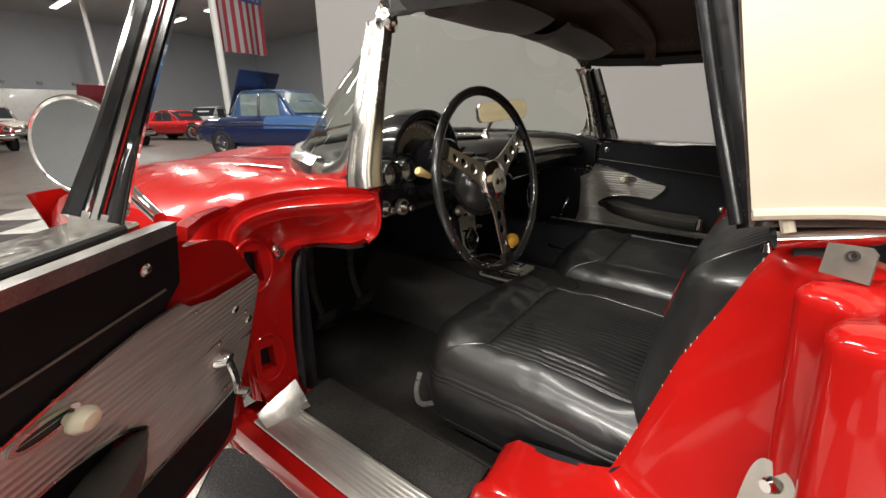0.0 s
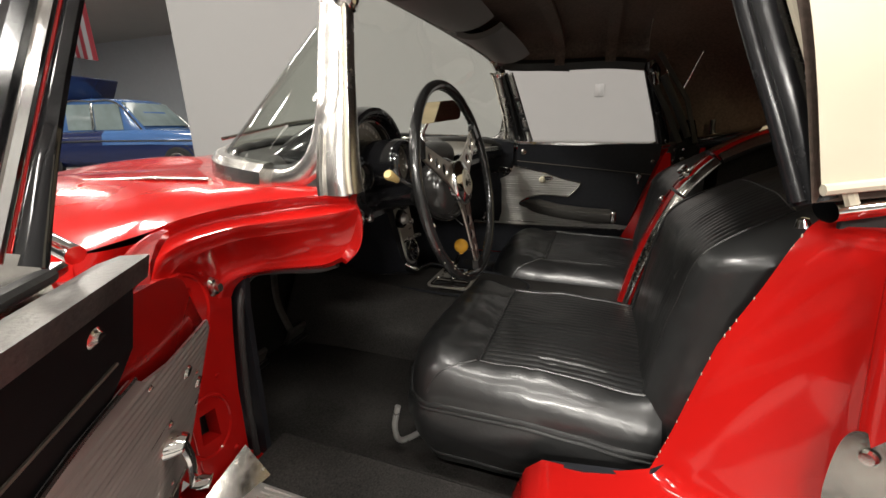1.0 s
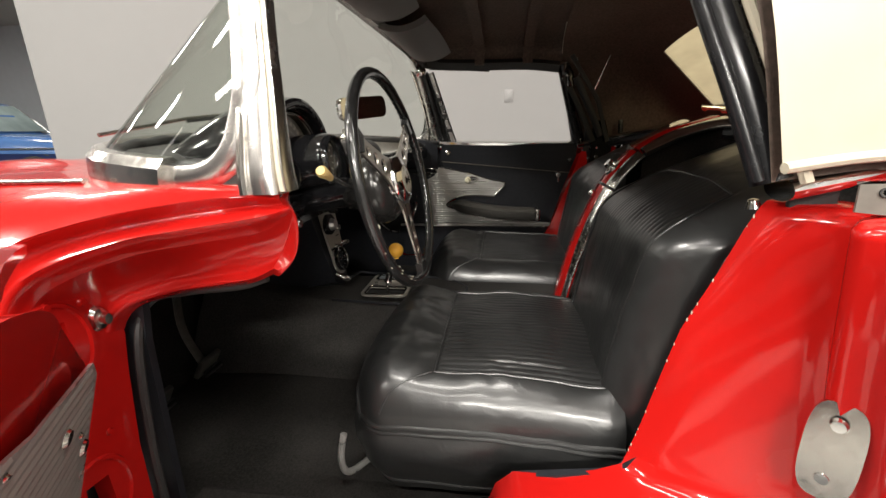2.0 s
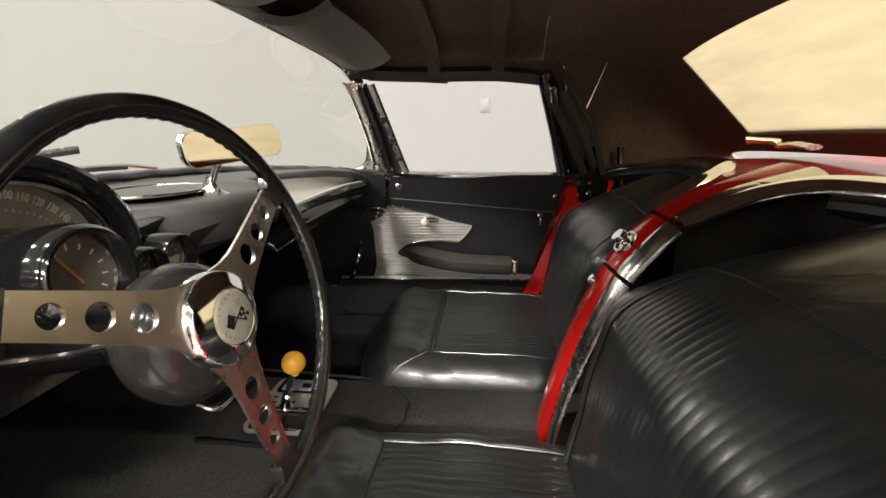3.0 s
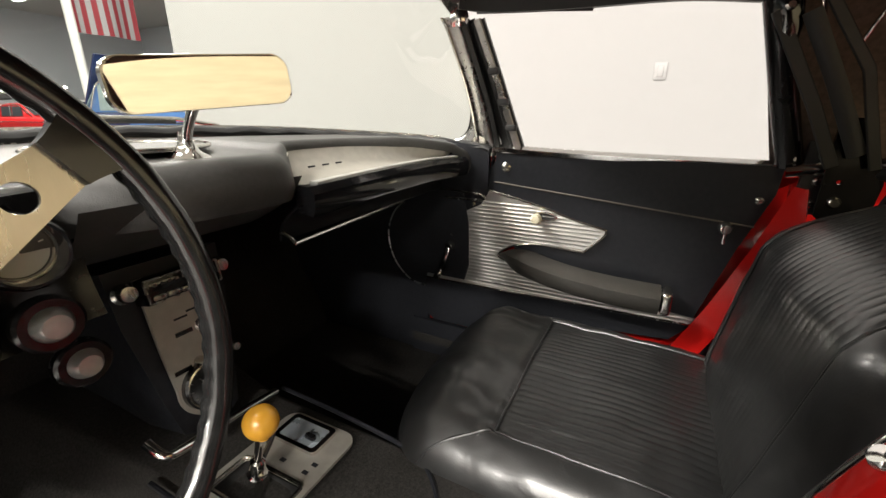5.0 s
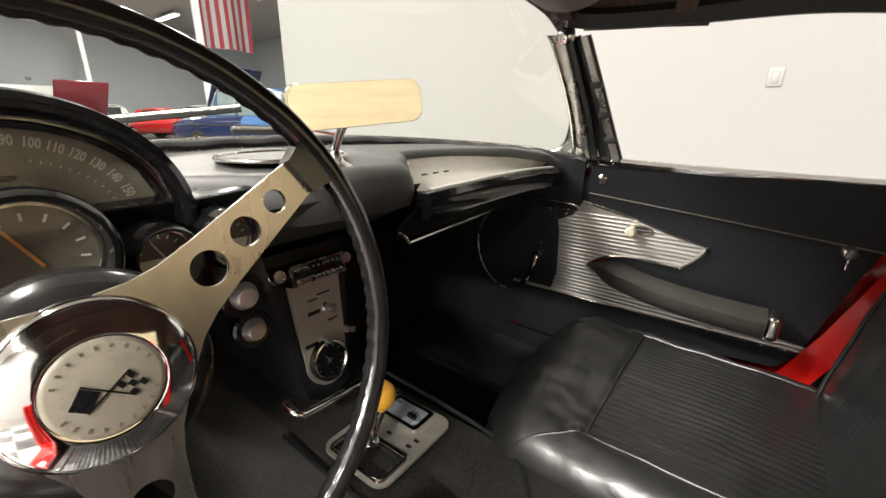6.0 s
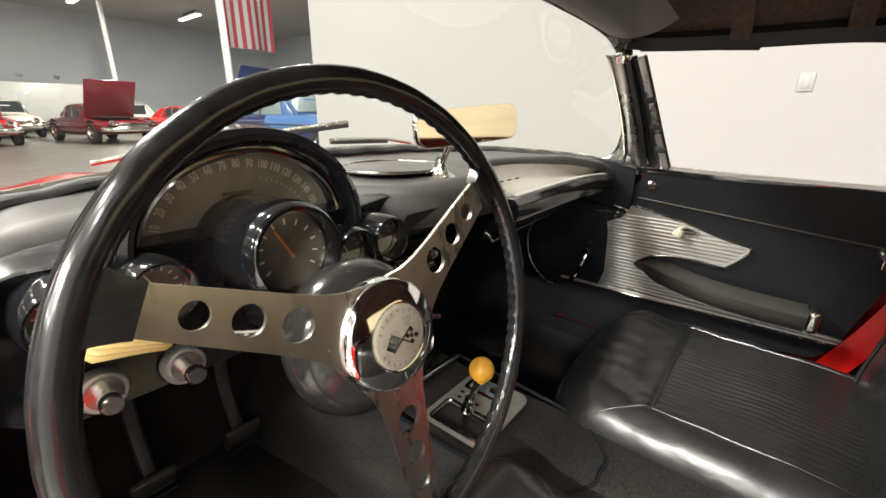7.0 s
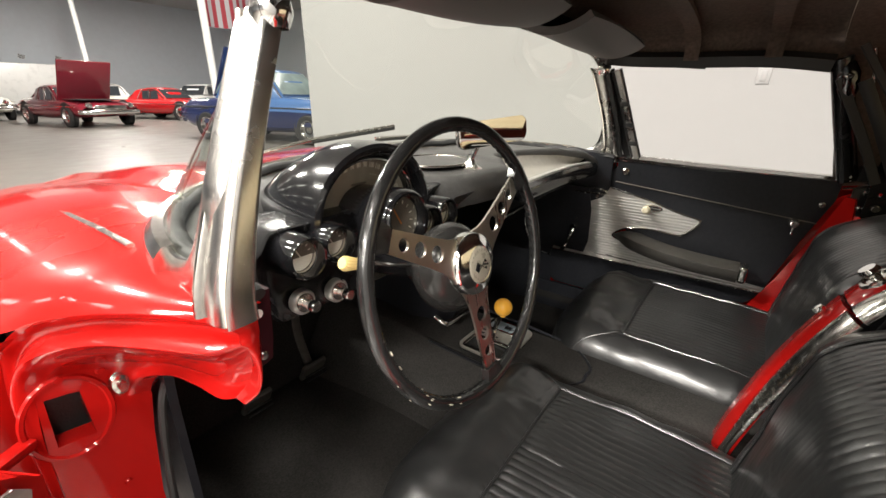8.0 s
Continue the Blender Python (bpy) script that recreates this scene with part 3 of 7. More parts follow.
# sills with ribbed scuff plates
for s in (-1, 1):
    rocker = [(0.684, 0.372), (0.842, 0.372), (0.862, 0.355), (0.868, 0.32), (0.845, 0.26), (0.80, 0.20), (0.70, 0.19), (0.682, 0.25)]
    part("rocker_panel", loft([[Vector((s * x, y, z)) for x, z in rocker] for y in (-0.60, -0.25, 0.0, 0.2, 0.40)]), RED, body)
    part("scuff_plate", box(0.088, 0.56, 0.008, (s * 0.798, 0.045, 0.381), 0.003), SILVER, body, "ribbed aluminium door sill plate")
    part("sill_carpet", sweep([(-0.058, -0.030), (-0.058, -0.004), (-0.030, 0.012), (0.052, 0.016), (0.060, 0.010), (0.060, -0.030)], [(s * 0.696, y, 0.374) for y in (-0.17, 0.0, 0.15, 0.31)]), CARPET, body, "worn black carpet edge along the sill")
    for k in range(8):
        part("sill_rib", box(0.005, 0.46, 0.005, (s * (0.763 + 0.0095 * k), 0.02, 0.387), 0.002, 1), SILVER, bpy.data.objects["scuff_plate" if s < 0 else "scuff_plate.001"])
    part("sill_corner", surf(lambda u, v: (s * lerp(0.735, 0.838, u), 0.312 - 0.05 * math.sin(v * math.pi / 2) * (1 - 0.3 * u), 0.384 + 0.055 * (1 - math.sin(v * math.pi / 2)) * (1 - 0.6 * u)), 12, 10, 0.003), CHROMED, body, "worn chrome corner of the sill plate")

# interior tub
tub = root("interior_tub", "black carpeted floor, tunnel and footwells of the car", "car interior")
part("floor_carpet", box(1.36, 1.30, 0.02, (0, 0.15, 0.30), 0.004), CARPET, tub, "worn black floor carpet")
part("firewall", surf(lambda u, v: (lerp(-0.70, 0.70, u), 0.80 - 0.12 * (1 - ease(v * 2.2)), lerp(0.30, 0.90, v)), 12, 12, 0.01), CARPET, tub)
part("rear_bulkhead", surf(lambda u, v: (lerp(-0.64, 0.64, u), lerp(-0.47, -0.66, v), lerp(0.30, 0.90, v)), 10, 8, 0.01), CARPET, tub)
for s in (-1, 1):
    part("kick_panel", plate([(0.315, 0.31), (0.80, 0.31), (0.80, 0.86), (0.30, 0.86), (0.29, 0.80), (0.305, 0.70)] if s < 0 else [(0.262, 0.31), (0.80, 0.31), (0.80, 0.88), (0.08, 0.88), (0.09, 0.835), (0.13, 0.812), (0.24, 0.80), (0.279, 0.765), (0.280, 0.70), (0.262, 0.56)], [], 0.012, axes((s * (0.688 if s < 0 else 0.650), 0, 0), (0, 1, 0), (0, 0, 1), (1, 0, 0))), PANEL, tub, "black kick panel in the footwell")
    part("seat_well_side", plate([(-0.62, 0.31), (0.31, 0.31), (0.31, 0.375 if s < 0 else 0.42), (-0.18, 0.375 if s < 0 else 0.42), (-0.22, 0.475), (-0.37, 0.50), (-0.62, 0.85)], [], 0.012, axes((s * 0.640, 0, 0), (0, 1, 0), (0, 0, 1), (1, 0, 0))), PANEL, tub)
# transmission tunnel
def tunnel_fn(u, v):
    a = lerp(-1, 1, u)
    y = lerp(-0.46, 0.66, v)
    flare = 0.05 * ease((y - 0.25) / 0.4)
    x = (0.145 + flare) * a
    z = 0.517 + 0.03 * ease((y - 0.25) / 0.3) - 0.20 * max(0, (abs(a) - 0.72) / 0.28) ** 1.6 - 0.006 * a * a
    return (x * (1 + 0.30 * max(0, (abs(a) - 0.8) / 0.2)), y, z)
part("tunnel", surf(tunnel_fn, 40, 30), CARPET, tub, "black carpeted transmission tunnel")
for s in (-1, 1):
    part("carpet_welt", tube(spline([(s * 0.118, 0.28, 0.522), (s * 0.116, 0.12, 0.516), (s * 0.10, -0.02, 0.514), (s * 0.04, -0.09, 0.515), (0.0, -0.095, 0.517)], 24), 0.004, 8), PANEL, tub)
# pedals
for x, zz in ((-0.27, 0.0), (-0.44, 0.0)):
    pd = root("pedal", "worn rubber foot pedal on a steel arm", "pedal", "pedals")
    part("pedal_pad", box(0.075, 0.016, 0.060, (x, 0.585, 0.385), 0.006, rot=pose(0, 0, 0, 28)), PEDALM, pd, "worn ribbed pedal pad")
    part("pedal_arm", sweep(circle(0.010, 8, 1.3, 0.7), spline([(x, 0.60, 0.39), (x, 0.64, 0.50), (x, 0.62, 0.68), (x, 0.58, 0.80)], 14)), PEDALM, pd)
    for k in range(4):
        part("pad_rib", box(0.066, 0.004, 0.006, (x, 0.574 + 0.008 * (k - 1.5) * 0.5, 0.365 + 0.013 * k), 0.001, rot=pose(0, 0, 0, 28)), RUBBER, pd)

# ---- rear deck, waterfall between the seats ----
deck = root("rear_deck", "red rear deck with chrome moulding and red divider between seats", "car body")
WX = -0.036
COCKPIT = [(0.645, -0.50, 0.915), (0.625, -0.60, 0.935), (0.56, -0.675, 0.955), (0.42, -0.715, 0.975), (0.27, -0.715, 0.985), (0.16, -0.69, 0.988), (0.105, -0.655, 0.983), (0.072, -0.60, 0.962), (0.058, -0.53, 0.925)]
for s in (-1, 1):
    pts = spline([(s * x + WX * (1 - x / 0.66), y, z) for x, y, z in COCKPIT], 60)
    part("cockpit_moulding", sweep(circle(0.0165, 14, 1.35, 0.85), pts), CHROME, deck, "bright chrome moulding along the cockpit edge")
    part("bulkhead_upper", loft([[p + Vector((0, 0.004, -0.004)) for p in pts[14:]], [p + Vector((0, 0.0, -0.16)) for p in pts[14:]], [p + Vector((0, 0.03, -0.42)) for p in pts[14:]]], False, False), CARPET, deck)
    part("cockpit_roll", tube([p + Vector((0, 0.012, -0.022)) for p in pts[10:44]], 0.012, 8), PANEL, deck)


def deck_fn(u, v):
    x = lerp(-0.66, 0.66, u)
    k = abs(x)
    yf = curve_at([(0.0, -0.62), (0.05, -0.63), (0.11, -0.675), (0.17, -0.705), (0.3, -0.728), (0.43, -0.727), (0.57, -0.685), (0.66, -0.56)], k)
    y = lerp(yf, -1.35, v)
    z = curve_at([(0.0, 0.985), (0.3, 0.990), (0.45, 0.978), (0.56, 0.955), (0.66, 0.925)], k) + 0.03 * math.sin(v * math.pi * 0.6) - 0.04 * v
    return (x + WX * (1 - k / 0.66), y, z)


part("deck_panel", surf(deck_fn, 50, 16), RED, deck, "glossy red rear deck panel")
for s in (-1, 1):
    part("deck_latch", sweep(circle(0.010, 8, 1.5, 0.6), [(s * 0.20, -0.83, 1.022), (s * 0.16, -0.835, 1.026), (s * 0.12, -0.835, 1.022)]), CHROMED, deck, "chrome latch on the deck")
    part("latch_lever", tube([(s * 0.205, -0.83, 1.03), (s * 0.21, -0.77, 1.035), (s * 0.235, -0.79, 1.03)], 0.006, 8), CHROMED, deck)
WATER = [(-0.70, 0.997), (-0.62, 0.975), (-0.575, 0.957), (-0.526, 0.925), (-0.488, 0.885), (-0.457, 0.840), (-0.425, 0.765), (-0.395, 0.675), (-0.372, 0.58), (-0.357, 0.50), (-0.352, 0.44)]


def water(lo, hi):
    pts = spline([(WX, y, z) for y, z in WATER], 300)
    return [p for p in pts if lo <= p.z <= hi]


for k, (lo, hi) in enumerate(((0.40, 0.838), (0.842, 0.922), (0.926, 1.0))):
    pts = water(lo, hi)
    part("divider_panel", sweep([(-0.030, 0.004), (-0.02, 0.010), (0.02, 0.010), (0.030, 0.004), (0.030, -0.02), (-0.030, -0.02)], pts, lambda i: (0, 0.6, 0.8)), RED, deck, "glossy red panel between the seats")
    for s in (-1, 1):
        w = [p + Vector((-0.048 if s < 0 else 0.036, -0.003, -0.002)) for p in pts]
        # driver's side is greyer chrome, standing in for the dark seat it mirrors
        part("divider_moulding", sweep(circle(0.016, 16, 1.35, 0.55) if s < 0 else circle(0.008, 10, 1.1, 0.8), w, lambda i: (s * 0.25, 0.6, 0.75), False, [0.55 + 0.45 * ease((p.z - 0.55) / 0.25) for p in w]), CHROMED if s < 0 else CHROME, deck, "chrome moulding beside the red divider")
for y, z, r in ((-0.480, 0.880, 0.0135), (-0.444, 0.806, 0.0085)):
    up = Vector((0, 0.62, 0.55)).normalized()
    kb = part("deck_knob", lathe([(0, 0.024), (r * 0.8, 0.023), (r, 0.018), (r * 0.8, 0.012), (r * 0.5, 0.008), (r * 0.55, 0.003), (r * 1.15, 0)], 20, facing(Vector((WX, y, z)) + up * 0.004, up)), CHROME, deck, "chrome release knob")
up = Vector((0, 0.62, 0.55)).normalized()
part("knob_escutcheon", lathe([(0.0, 0.006), (0.013, 0.005), (0.017, 0.008), (0.021, 0.0075), (0.023, 0.003), (0.023, -0.004)], 28, facing(Vector((WX, -0.480, 0.880)) + up * 0.003, up)), CHROMED, deck, "round chrome escutcheon under the release knob")

# ---- seats ----
def crease(x, y, k):
    """Soft sharp-crested folds of worn leather."""
    a = noise.noise(Vector((x * 17 + 1.5 * noise.noise(Vector((x * 6, y * 6, k))), y * 21, k)))
    return math.exp(-(a / 0.45) ** 2)


def seat_cushion(u, v):
    """u across, v from the back to the front."""
    a = lerp(-1, 1, u)
    y = lerp(-0.40 - BACK, LIP, v)
    round_f = max(0, (v - 0.80) / 0.20)
    half = 0.250 - 0.050 * round_f ** 2.5
    x = half * a
    yy = y - 0.030 * abs(a) ** 4 * round_f
    edge = min(1, (1 - abs(a)) / 0.30)
    front = min(1, (1 - v) / 0.20)
    z = 0.562 + 0.012 * (1 - a * a) + 0.010 * math.sin(math.pi * v) + 0.020 * math.sin(math.pi * min(1, max(0, (v - 0.68) / 0.32))) * (1 - a ** 4)
    ds, df = 1 - math.sqrt(max(0, 1 - (1 - edge) ** 2.4)), 1 - math.sqrt(max(0, 1 - (1 - front) ** 2.3))
    z -= 0.070 * ds + 0.070 * df - 0.055 * ds * df
    # pleated field, set a little low inside its seam
    inx, iny = (0.75 - abs(a)) / 0.03, (FIELD - v) / 0.02
    inside = ease(min(inx, iny) + 0.5)
    seam = math.exp(-(min(inx, iny) / 0.45) ** 2) if min(inx, iny) > -2 else 0
    worn = 0.45 + 0.55 * ease(0.5 + 1.6 * noise.noise(Vector((x * 7, yy * 6, 2 + BACK * 30))))
    rib = 0.0036 * worn * abs(math.sin(math.pi * x / 0.0148)) ** 0.55
    z += inside * (rib - 0.0080) - 0.005 * seam
    wr = 0.0085 * noise.noise(Vector((x * 8 + 7 + BACK * 90, yy * 10, 1.7))) + 0.0035 * noise.noise(Vector((x * 24, yy * 15, 4 + BACK * 60))) - 0.0034 * crease(x * 0.75, yy * 0.75, 7 + BACK * 40)
    return Vector((x, yy, z + wr * (1 - 0.45 * inside)))


def seat_back(u, v):
    a = lerp(-1, 1, u)
    top = max(0, (v - 0.70) / 0.30)
    half = 0.250 - 0.062 * top ** 2.2 - 0.012 * (1 - v)
    x = half * a
    drop = 0.075 * top * abs(a) ** 2.6
    z = lerp(0.485, 0.968, v) - drop
    y = -0.362 - BACK - 0.095 * v - 0.205 * max(0, (v - 0.64) / 0.36) ** 1.7
    edge = min(1, (1 - abs(a)) / 0.30)
    y -= 0.070 * (1 - math.sqrt(max(0, 1 - (1 - edge) ** 2.0)))
    y += 0.018 * math.sin(math.pi * min(1, v * 1.1)) * (1 - a * a)
    inx, iny = (0.70 - abs(a)) / 0.03, (0.86 - v) / 0.015
    inside = ease(min(inx, iny) + 0.5)
    seam = math.exp(-(min(inx, iny) / 0.5) ** 2) if min(inx, iny) > -2 else 0
    worn = 0.22 + 0.78 * max(ease((v - 0.58) / 0.2), 0.5 * ease((0.22 - v) / 0.15))
    y += inside * (0.0017 * worn * abs(math.sin(math.pi * x / 0.0138)) ** 0.6 - 0.006) - 0.005 * seam
    y += 0.0075 * noise.noise(Vector((x * 7, z * 6, 3.3 + BACK * 20))) + 0.0022 * noise.noise(Vector((x * 22, z * 16, 5))) - (1 - 0.6 * inside) * 0.0026 * crease(x * 0.6, z * 0.6, 2 + BACK * 50)
    return Vector((x, y, z))


FIELD, LIP = 0.65, 0.085
BACK = 0.0


def bucket_seat():
    st = root("bucket_seat", "black leather bucket seat with a pleated cushion and backrest", "car seat", "seats")
    part("cushion", surf(seat_cushion, 260, 60), VINYL, st, "black leather cushion with fore and aft pleats", 80)
    rim = [seat_cushion(0, k / 24) for k in range(25)] + [seat_cushion(k / 24, 1) for k in range(1, 25)] + [seat_cushion(1, 1 - k / 24) for k in range(1, 25)]
    def skirt(u, v):
        p = rim[min(len(rim) - 1, round(u * (len(rim) - 1)))]
        c = Vector((0, -0.17, p.z))
        out = (p - c)
        out.z = 0
        bulge = 0.013 * math.sin(math.pi * min(1, v * 1.15)) - 0.028 * v * v
        q = p + out.normalized() * bulge
        q.z = lerp(p.z, 0.345, v) + 0.003 * noise.noise(Vector((p.x * 12, p.y * 12, v * 3)))
        q += out.normalized() * (0.007 * noise.noise(Vector((p.x * 12, p.y * 12, v * 4 + 5))) * math.sin(math.pi * v))
        return q
    part("cushion_side", surf(skirt, len(rim) - 1, 14), VINYL, st, "black leather cushion side", 80)
    def on_pleat(a, v):
        return seat_cushion((a + 1) / 2, v) + Vector((0, 0, 0.0035))
    seam = [on_pleat(-0.75, k / 20 * FIELD) for k in range(21)] + [on_pleat(lerp(-0.75, 0.75, k / 40), FIELD) for k in range(1, 41)] + [on_pleat(0.75, FIELD * (1 - k / 20)) for k in range(1, 21)]
    part("pleat_welt", tube(seam, 0.0022, 6), VINYL, st)
    for sd in (-1, 1):
        part("corner_seam", tube([seat_cushion((lerp(0.75, 0.985, k / 12) * sd + 1) / 2, lerp(FIELD, FIELD + 0.20, k / 12)) + Vector((0, 0, 0.0005)) for k in range(13)], 0.0020, 6), VINYL, st)
    part("cushion_piping", tube([p + Vector((0, 0, 0.001)) for p in rim], 0.0046, 8), VINYL, st)
    part("lower_piping", tube([skirt(k / (len(rim) - 1), 0.06) for k in range(len(rim))], 0.0032, 8), VINYL, st)
    part("base_piping", tube([skirt(k / (len(rim) - 1), 0.86) for k in range(len(rim))], 0.004, 8), VINYL, st)
    fr = part("backrest", surf(seat_back, 330, 60), VINYL, st, "black leather backrest with upright pleats", 80)
    def shell(u, v):
        p = seat_back(u, v)
        a = lerp(-1, 1, u)
        return Vector((p.x * 0.99, p.y - lerp(0.10, 0.035, v), p.z - 0.004))
    part("backrest_shell", surf(shell, 30, 24), VINYL, st)
    edge = [seat_back(0, k / 30) for k in range(31)] + [seat_back(k / 30, 1) for k in range(1, 31)] + [seat_back(1, 1 - k / 30) for k in range(1, 31)]
    back = [shell(0, k / 30) for k in range(31)] + [shell(k / 30, 1) for k in range(1, 31)] + [shell(1, 1 - k / 30) for k in range(1, 31)]
    part("backrest_side", loft([edge, [p.lerp(q, 0.33) + Vector((0.010 if p.x > 0 else -0.010, 0, 0.006 if p.z > 0.9 else 0)) for p, q in zip(edge, back)], [p.lerp(q, 0.7) + Vector((0.008 if p.x > 0 else -0.008, 0, 0.004 if p.z > 0.9 else 0)) for p, q in zip(edge, back)], back], False, False), VINYL, st, "", 80)
    part("backrest_piping", tube(edge, 0.0045, 8), VINYL, st)
    def on_back(a, v):
        return seat_back((a + 1) / 2, v) + Vector((0, 0.0035, 0))
    seam = [on_back(-0.70, 0.02 + k / 20 * 0.84) for k in range(21)] + [on_back(lerp(-0.70, 0.70, k / 20), 0.86) for k in range(1, 21)] + [on_back(0.70, 0.86 - k / 20 * 0.84) for k in range(1, 21)]
    part("back_welt", tube(seam, 0.0022, 6), VINYL, st)
    part("seat_track", box(0.36, 0.34, 0.04, (0, -0.17, 0.33), 0.006), RUBBER, st)
    part("adjuster_lever", tube(spline([(-0.16, 0.060, 0.338), (-0.206, 0.088, 0.345), (-0.216, 0.096, 0.385), (-0.208, 0.090, 0.435)], 18), 0.0065, 8), SILVER, st, "bent chrome seat adjuster lever")
    return st


seat = bucket_seat()
seat.location = (-0.330, 0, 0)
BACK, FIELD, LIP = 0.045, 0.62, 0.062
seat = bucket_seat()
seat.location = (0.330, 0, 0)

# ---- dashboard ----
dash = root("dashboard", "black padded dashboard with an arched speedometer hood and silver passenger cove", "dashboard")
REAR = [(-0.655, 0.10), (-0.613, 0.135), (-0.584, 0.22), (-0.529, 0.312), (-0.425, 0.378), (-0.36, 0.385), (-0.24, 0.34), (-0.15, 0.235), (-0.10, 0.185), (0.0, 0.165), (0.095, 0.165), (0.125, 0.185), (0.17, 0.275), (0.22, 0.305), (0.35, 0.30), (0.47, 0.26), (0.58, 0.185), (0.655, 0.115)]
FRONT = [(0.0, 0.548), (0.3, 0.525), (0.45, 0.482), (0.53, 0.44), (0.60, 0.36), (0.64, 0.25), (0.655, 0.13)]


def rear_run(x):
    """Rear edge of the pad at x, in straight runs."""
    for (a, ya), (b, yb) in zip(REAR, REAR[1:]):
        if x <= b:
            return lerp(ya, yb, max(0, (x - a) / (b - a)))
    return REAR[-1][1]


def rear_at(x):
    """The same edge with its corners rounded off ahead of the shifter."""
    if x < -0.40:
        return rear_run(x)
    reach = min(0.036, 0.655 - abs(x))
    return sum(rear_run(x + reach * k / 4) for k in range(-4, 5)) / 9


def dash_top(u, v):
    x = lerp(-0.655, 0.655, u)
    yf, yr = curve_at(FRONT, abs(x)), rear_at(x)
    zt = 0.970 - 0.012 * abs(x) / 0.65 - 0.018 * ease((abs(x) - 0.5) / 0.15)
    cove = ease((x - 0.12) / 0.04) * (1 - ease((x - 0.60) / 0.05))
    r = lerp(0.042, 0.012, cove) + 0.016 * ease((-0.42 - x) / 0.12)
    if v < 0.6:
        return (x, lerp(yf, yr + r, v / 0.6), zt - 0.010 * ease(v / 0.6) * (1 - cove))
    a = (v - 0.6) / 0.4 * math.radians(lerp(125, 150, cove) + 85 * ease((-0.42 - x) / 0.12))
    return (x, yr + r - r * math.sin(a), zt - 0.010 * (1 - cove) - r + r * math.cos(a))


part("dash_pad", surf(dash_top, 150, 34), DASHV, dash, "black padded dash top", 60)


def cove_fn(u, v):
    x = lerp(0.135, 0.615, u)
    top = Vector((x, rear_at(x) + 0.004, 0.955 - 0.02 * ease((x - 0.5) / 0.1)))
    low = Vector((x, 0.168, 0.912))
    p = top.lerp(low, v)
    bow = math.sin(math.pi * v)
    return (p.x, p.y + 0.030 * bow, p.z - 0.020 * bow)


cv = part("passenger_cove", surf(cove_fn, 60, 16), COVE, dash, "brushed silver cove in front of the passenger")
lip = [(lerp(0.105, 0.610, k / 20), 0.160 - 0.02 * ease((k - 14) / 6), 0.893 + 0.003 * math.sin(math.pi * k / 20)) for k in range(21)]
part("grab_bar", sweep([(-0.016, -0.020), (0.012, -0.024), (0.018, -0.012), (0.018, 0.010), (0.008, 0.020), (-0.010, 0.020), (-0.020, 0.008)], lip), GLOSS, dash, "black padded grab bar")
part("grab_bar_trim", strip([(x, y + 0.006, z + 0.021) for x, y, z in lip[1:-1]], 0.016, 0.004), SILVER, dash, "bright trim along the grab bar")
for z in range(3):
    part("cove_mark", box(0.016, 0.003, 0.003, (0.21 + 0.035 * z, 0.245, 0.925), 0.001), PANEL, cv)
# lower face darker than the pad, its shade put into the colour
part("lower_face", surf(lambda u, v: (lerp(0.10, 0.64, u), lerp(0.172, 0.218, v) + 0.012 * math.sin(math.pi * v), lerp(0.885, 0.826, v)), 20, 8, 0.004), SATIN, dash)
part("lower_trim", tube([(lerp(0.118, 0.632, k / 12), lerp(0.204, 0.226, k / 12), lerp(0.818, 0.826, k / 12)) for k in range(13)], 0.0035, 8), CHROMED, dash, "thin bright trim under the dash")
part("trim_end", tube(spline([(0.118, 0.204, 0.818), (0.112, 0.206, 0.828), (0.100, 0.212, 0.840)], 10), 0.0035, 8), CHROMED, dash)
part("dash_underside", surf(lambda u, v: (lerp(-0.64, 0.64, u), lerp(0.38, 0.80, v), 0.845 + 0.03 * v), 8, 4), RUBBER, dash)
part("centre_face", surf(lambda u, v: (lerp(-0.15, 0.125, u), lerp(0.182, 0.310, v) - 0.022 * math.sin(math.pi * v), lerp(0.925, 0.838, v)), 20, 12), DASHV, dash)

# driver's instrument panel
def driver_face(u, v):
    x = lerp(-0.600, -0.130, u)
    side = ease((-0.545 - x) / 0.05)
    y = 0.215 - 0.030 * side + 0.02 * math.sin(math.pi * v)
    return (x, y + 0.02 * ease((x + 0.22) / 0.08), lerp(0.802 + 0.045 * side, 0.945 - 0.018 * side, v))


part("instrument_panel", surf(driver_face, 50, 14, 0.004), ENAMEL, dash, "black gloss instrument panel")
def shelf(u, v):
    """Glossy top of the binnacle, from the instrument panel back under the pad."""
    a = Vector(driver_face(u, 1.0))
    b = Vector((a.x, rear_at(a.x) + 0.035, 0.926))
    p = a.lerp(b, v)
    return p + Vector((0, 0, 0.010 * math.sin(math.pi * v)))


part("panel_backing", surf(shelf, 40, 10), ENAMEL, dash)
CX, CZ = -0.350, 0.932
arch = [math.pi * k / 48 for k in range(49)]


def arch_ring(rx, rz, y, base=CZ, drop=0.0):
    legs = [(rx, -0.034), (rx, -0.018)]
    pts = [Vector((CX + x, y, base + z)) for x, z in legs]
    pts += [Vector((CX + rx * math.cos(a), y, base + rz * math.sin(a) - drop)) for a in arch]
    return pts + [Vector((CX - x, y, base + z)) for x, z in legs[::-1]]


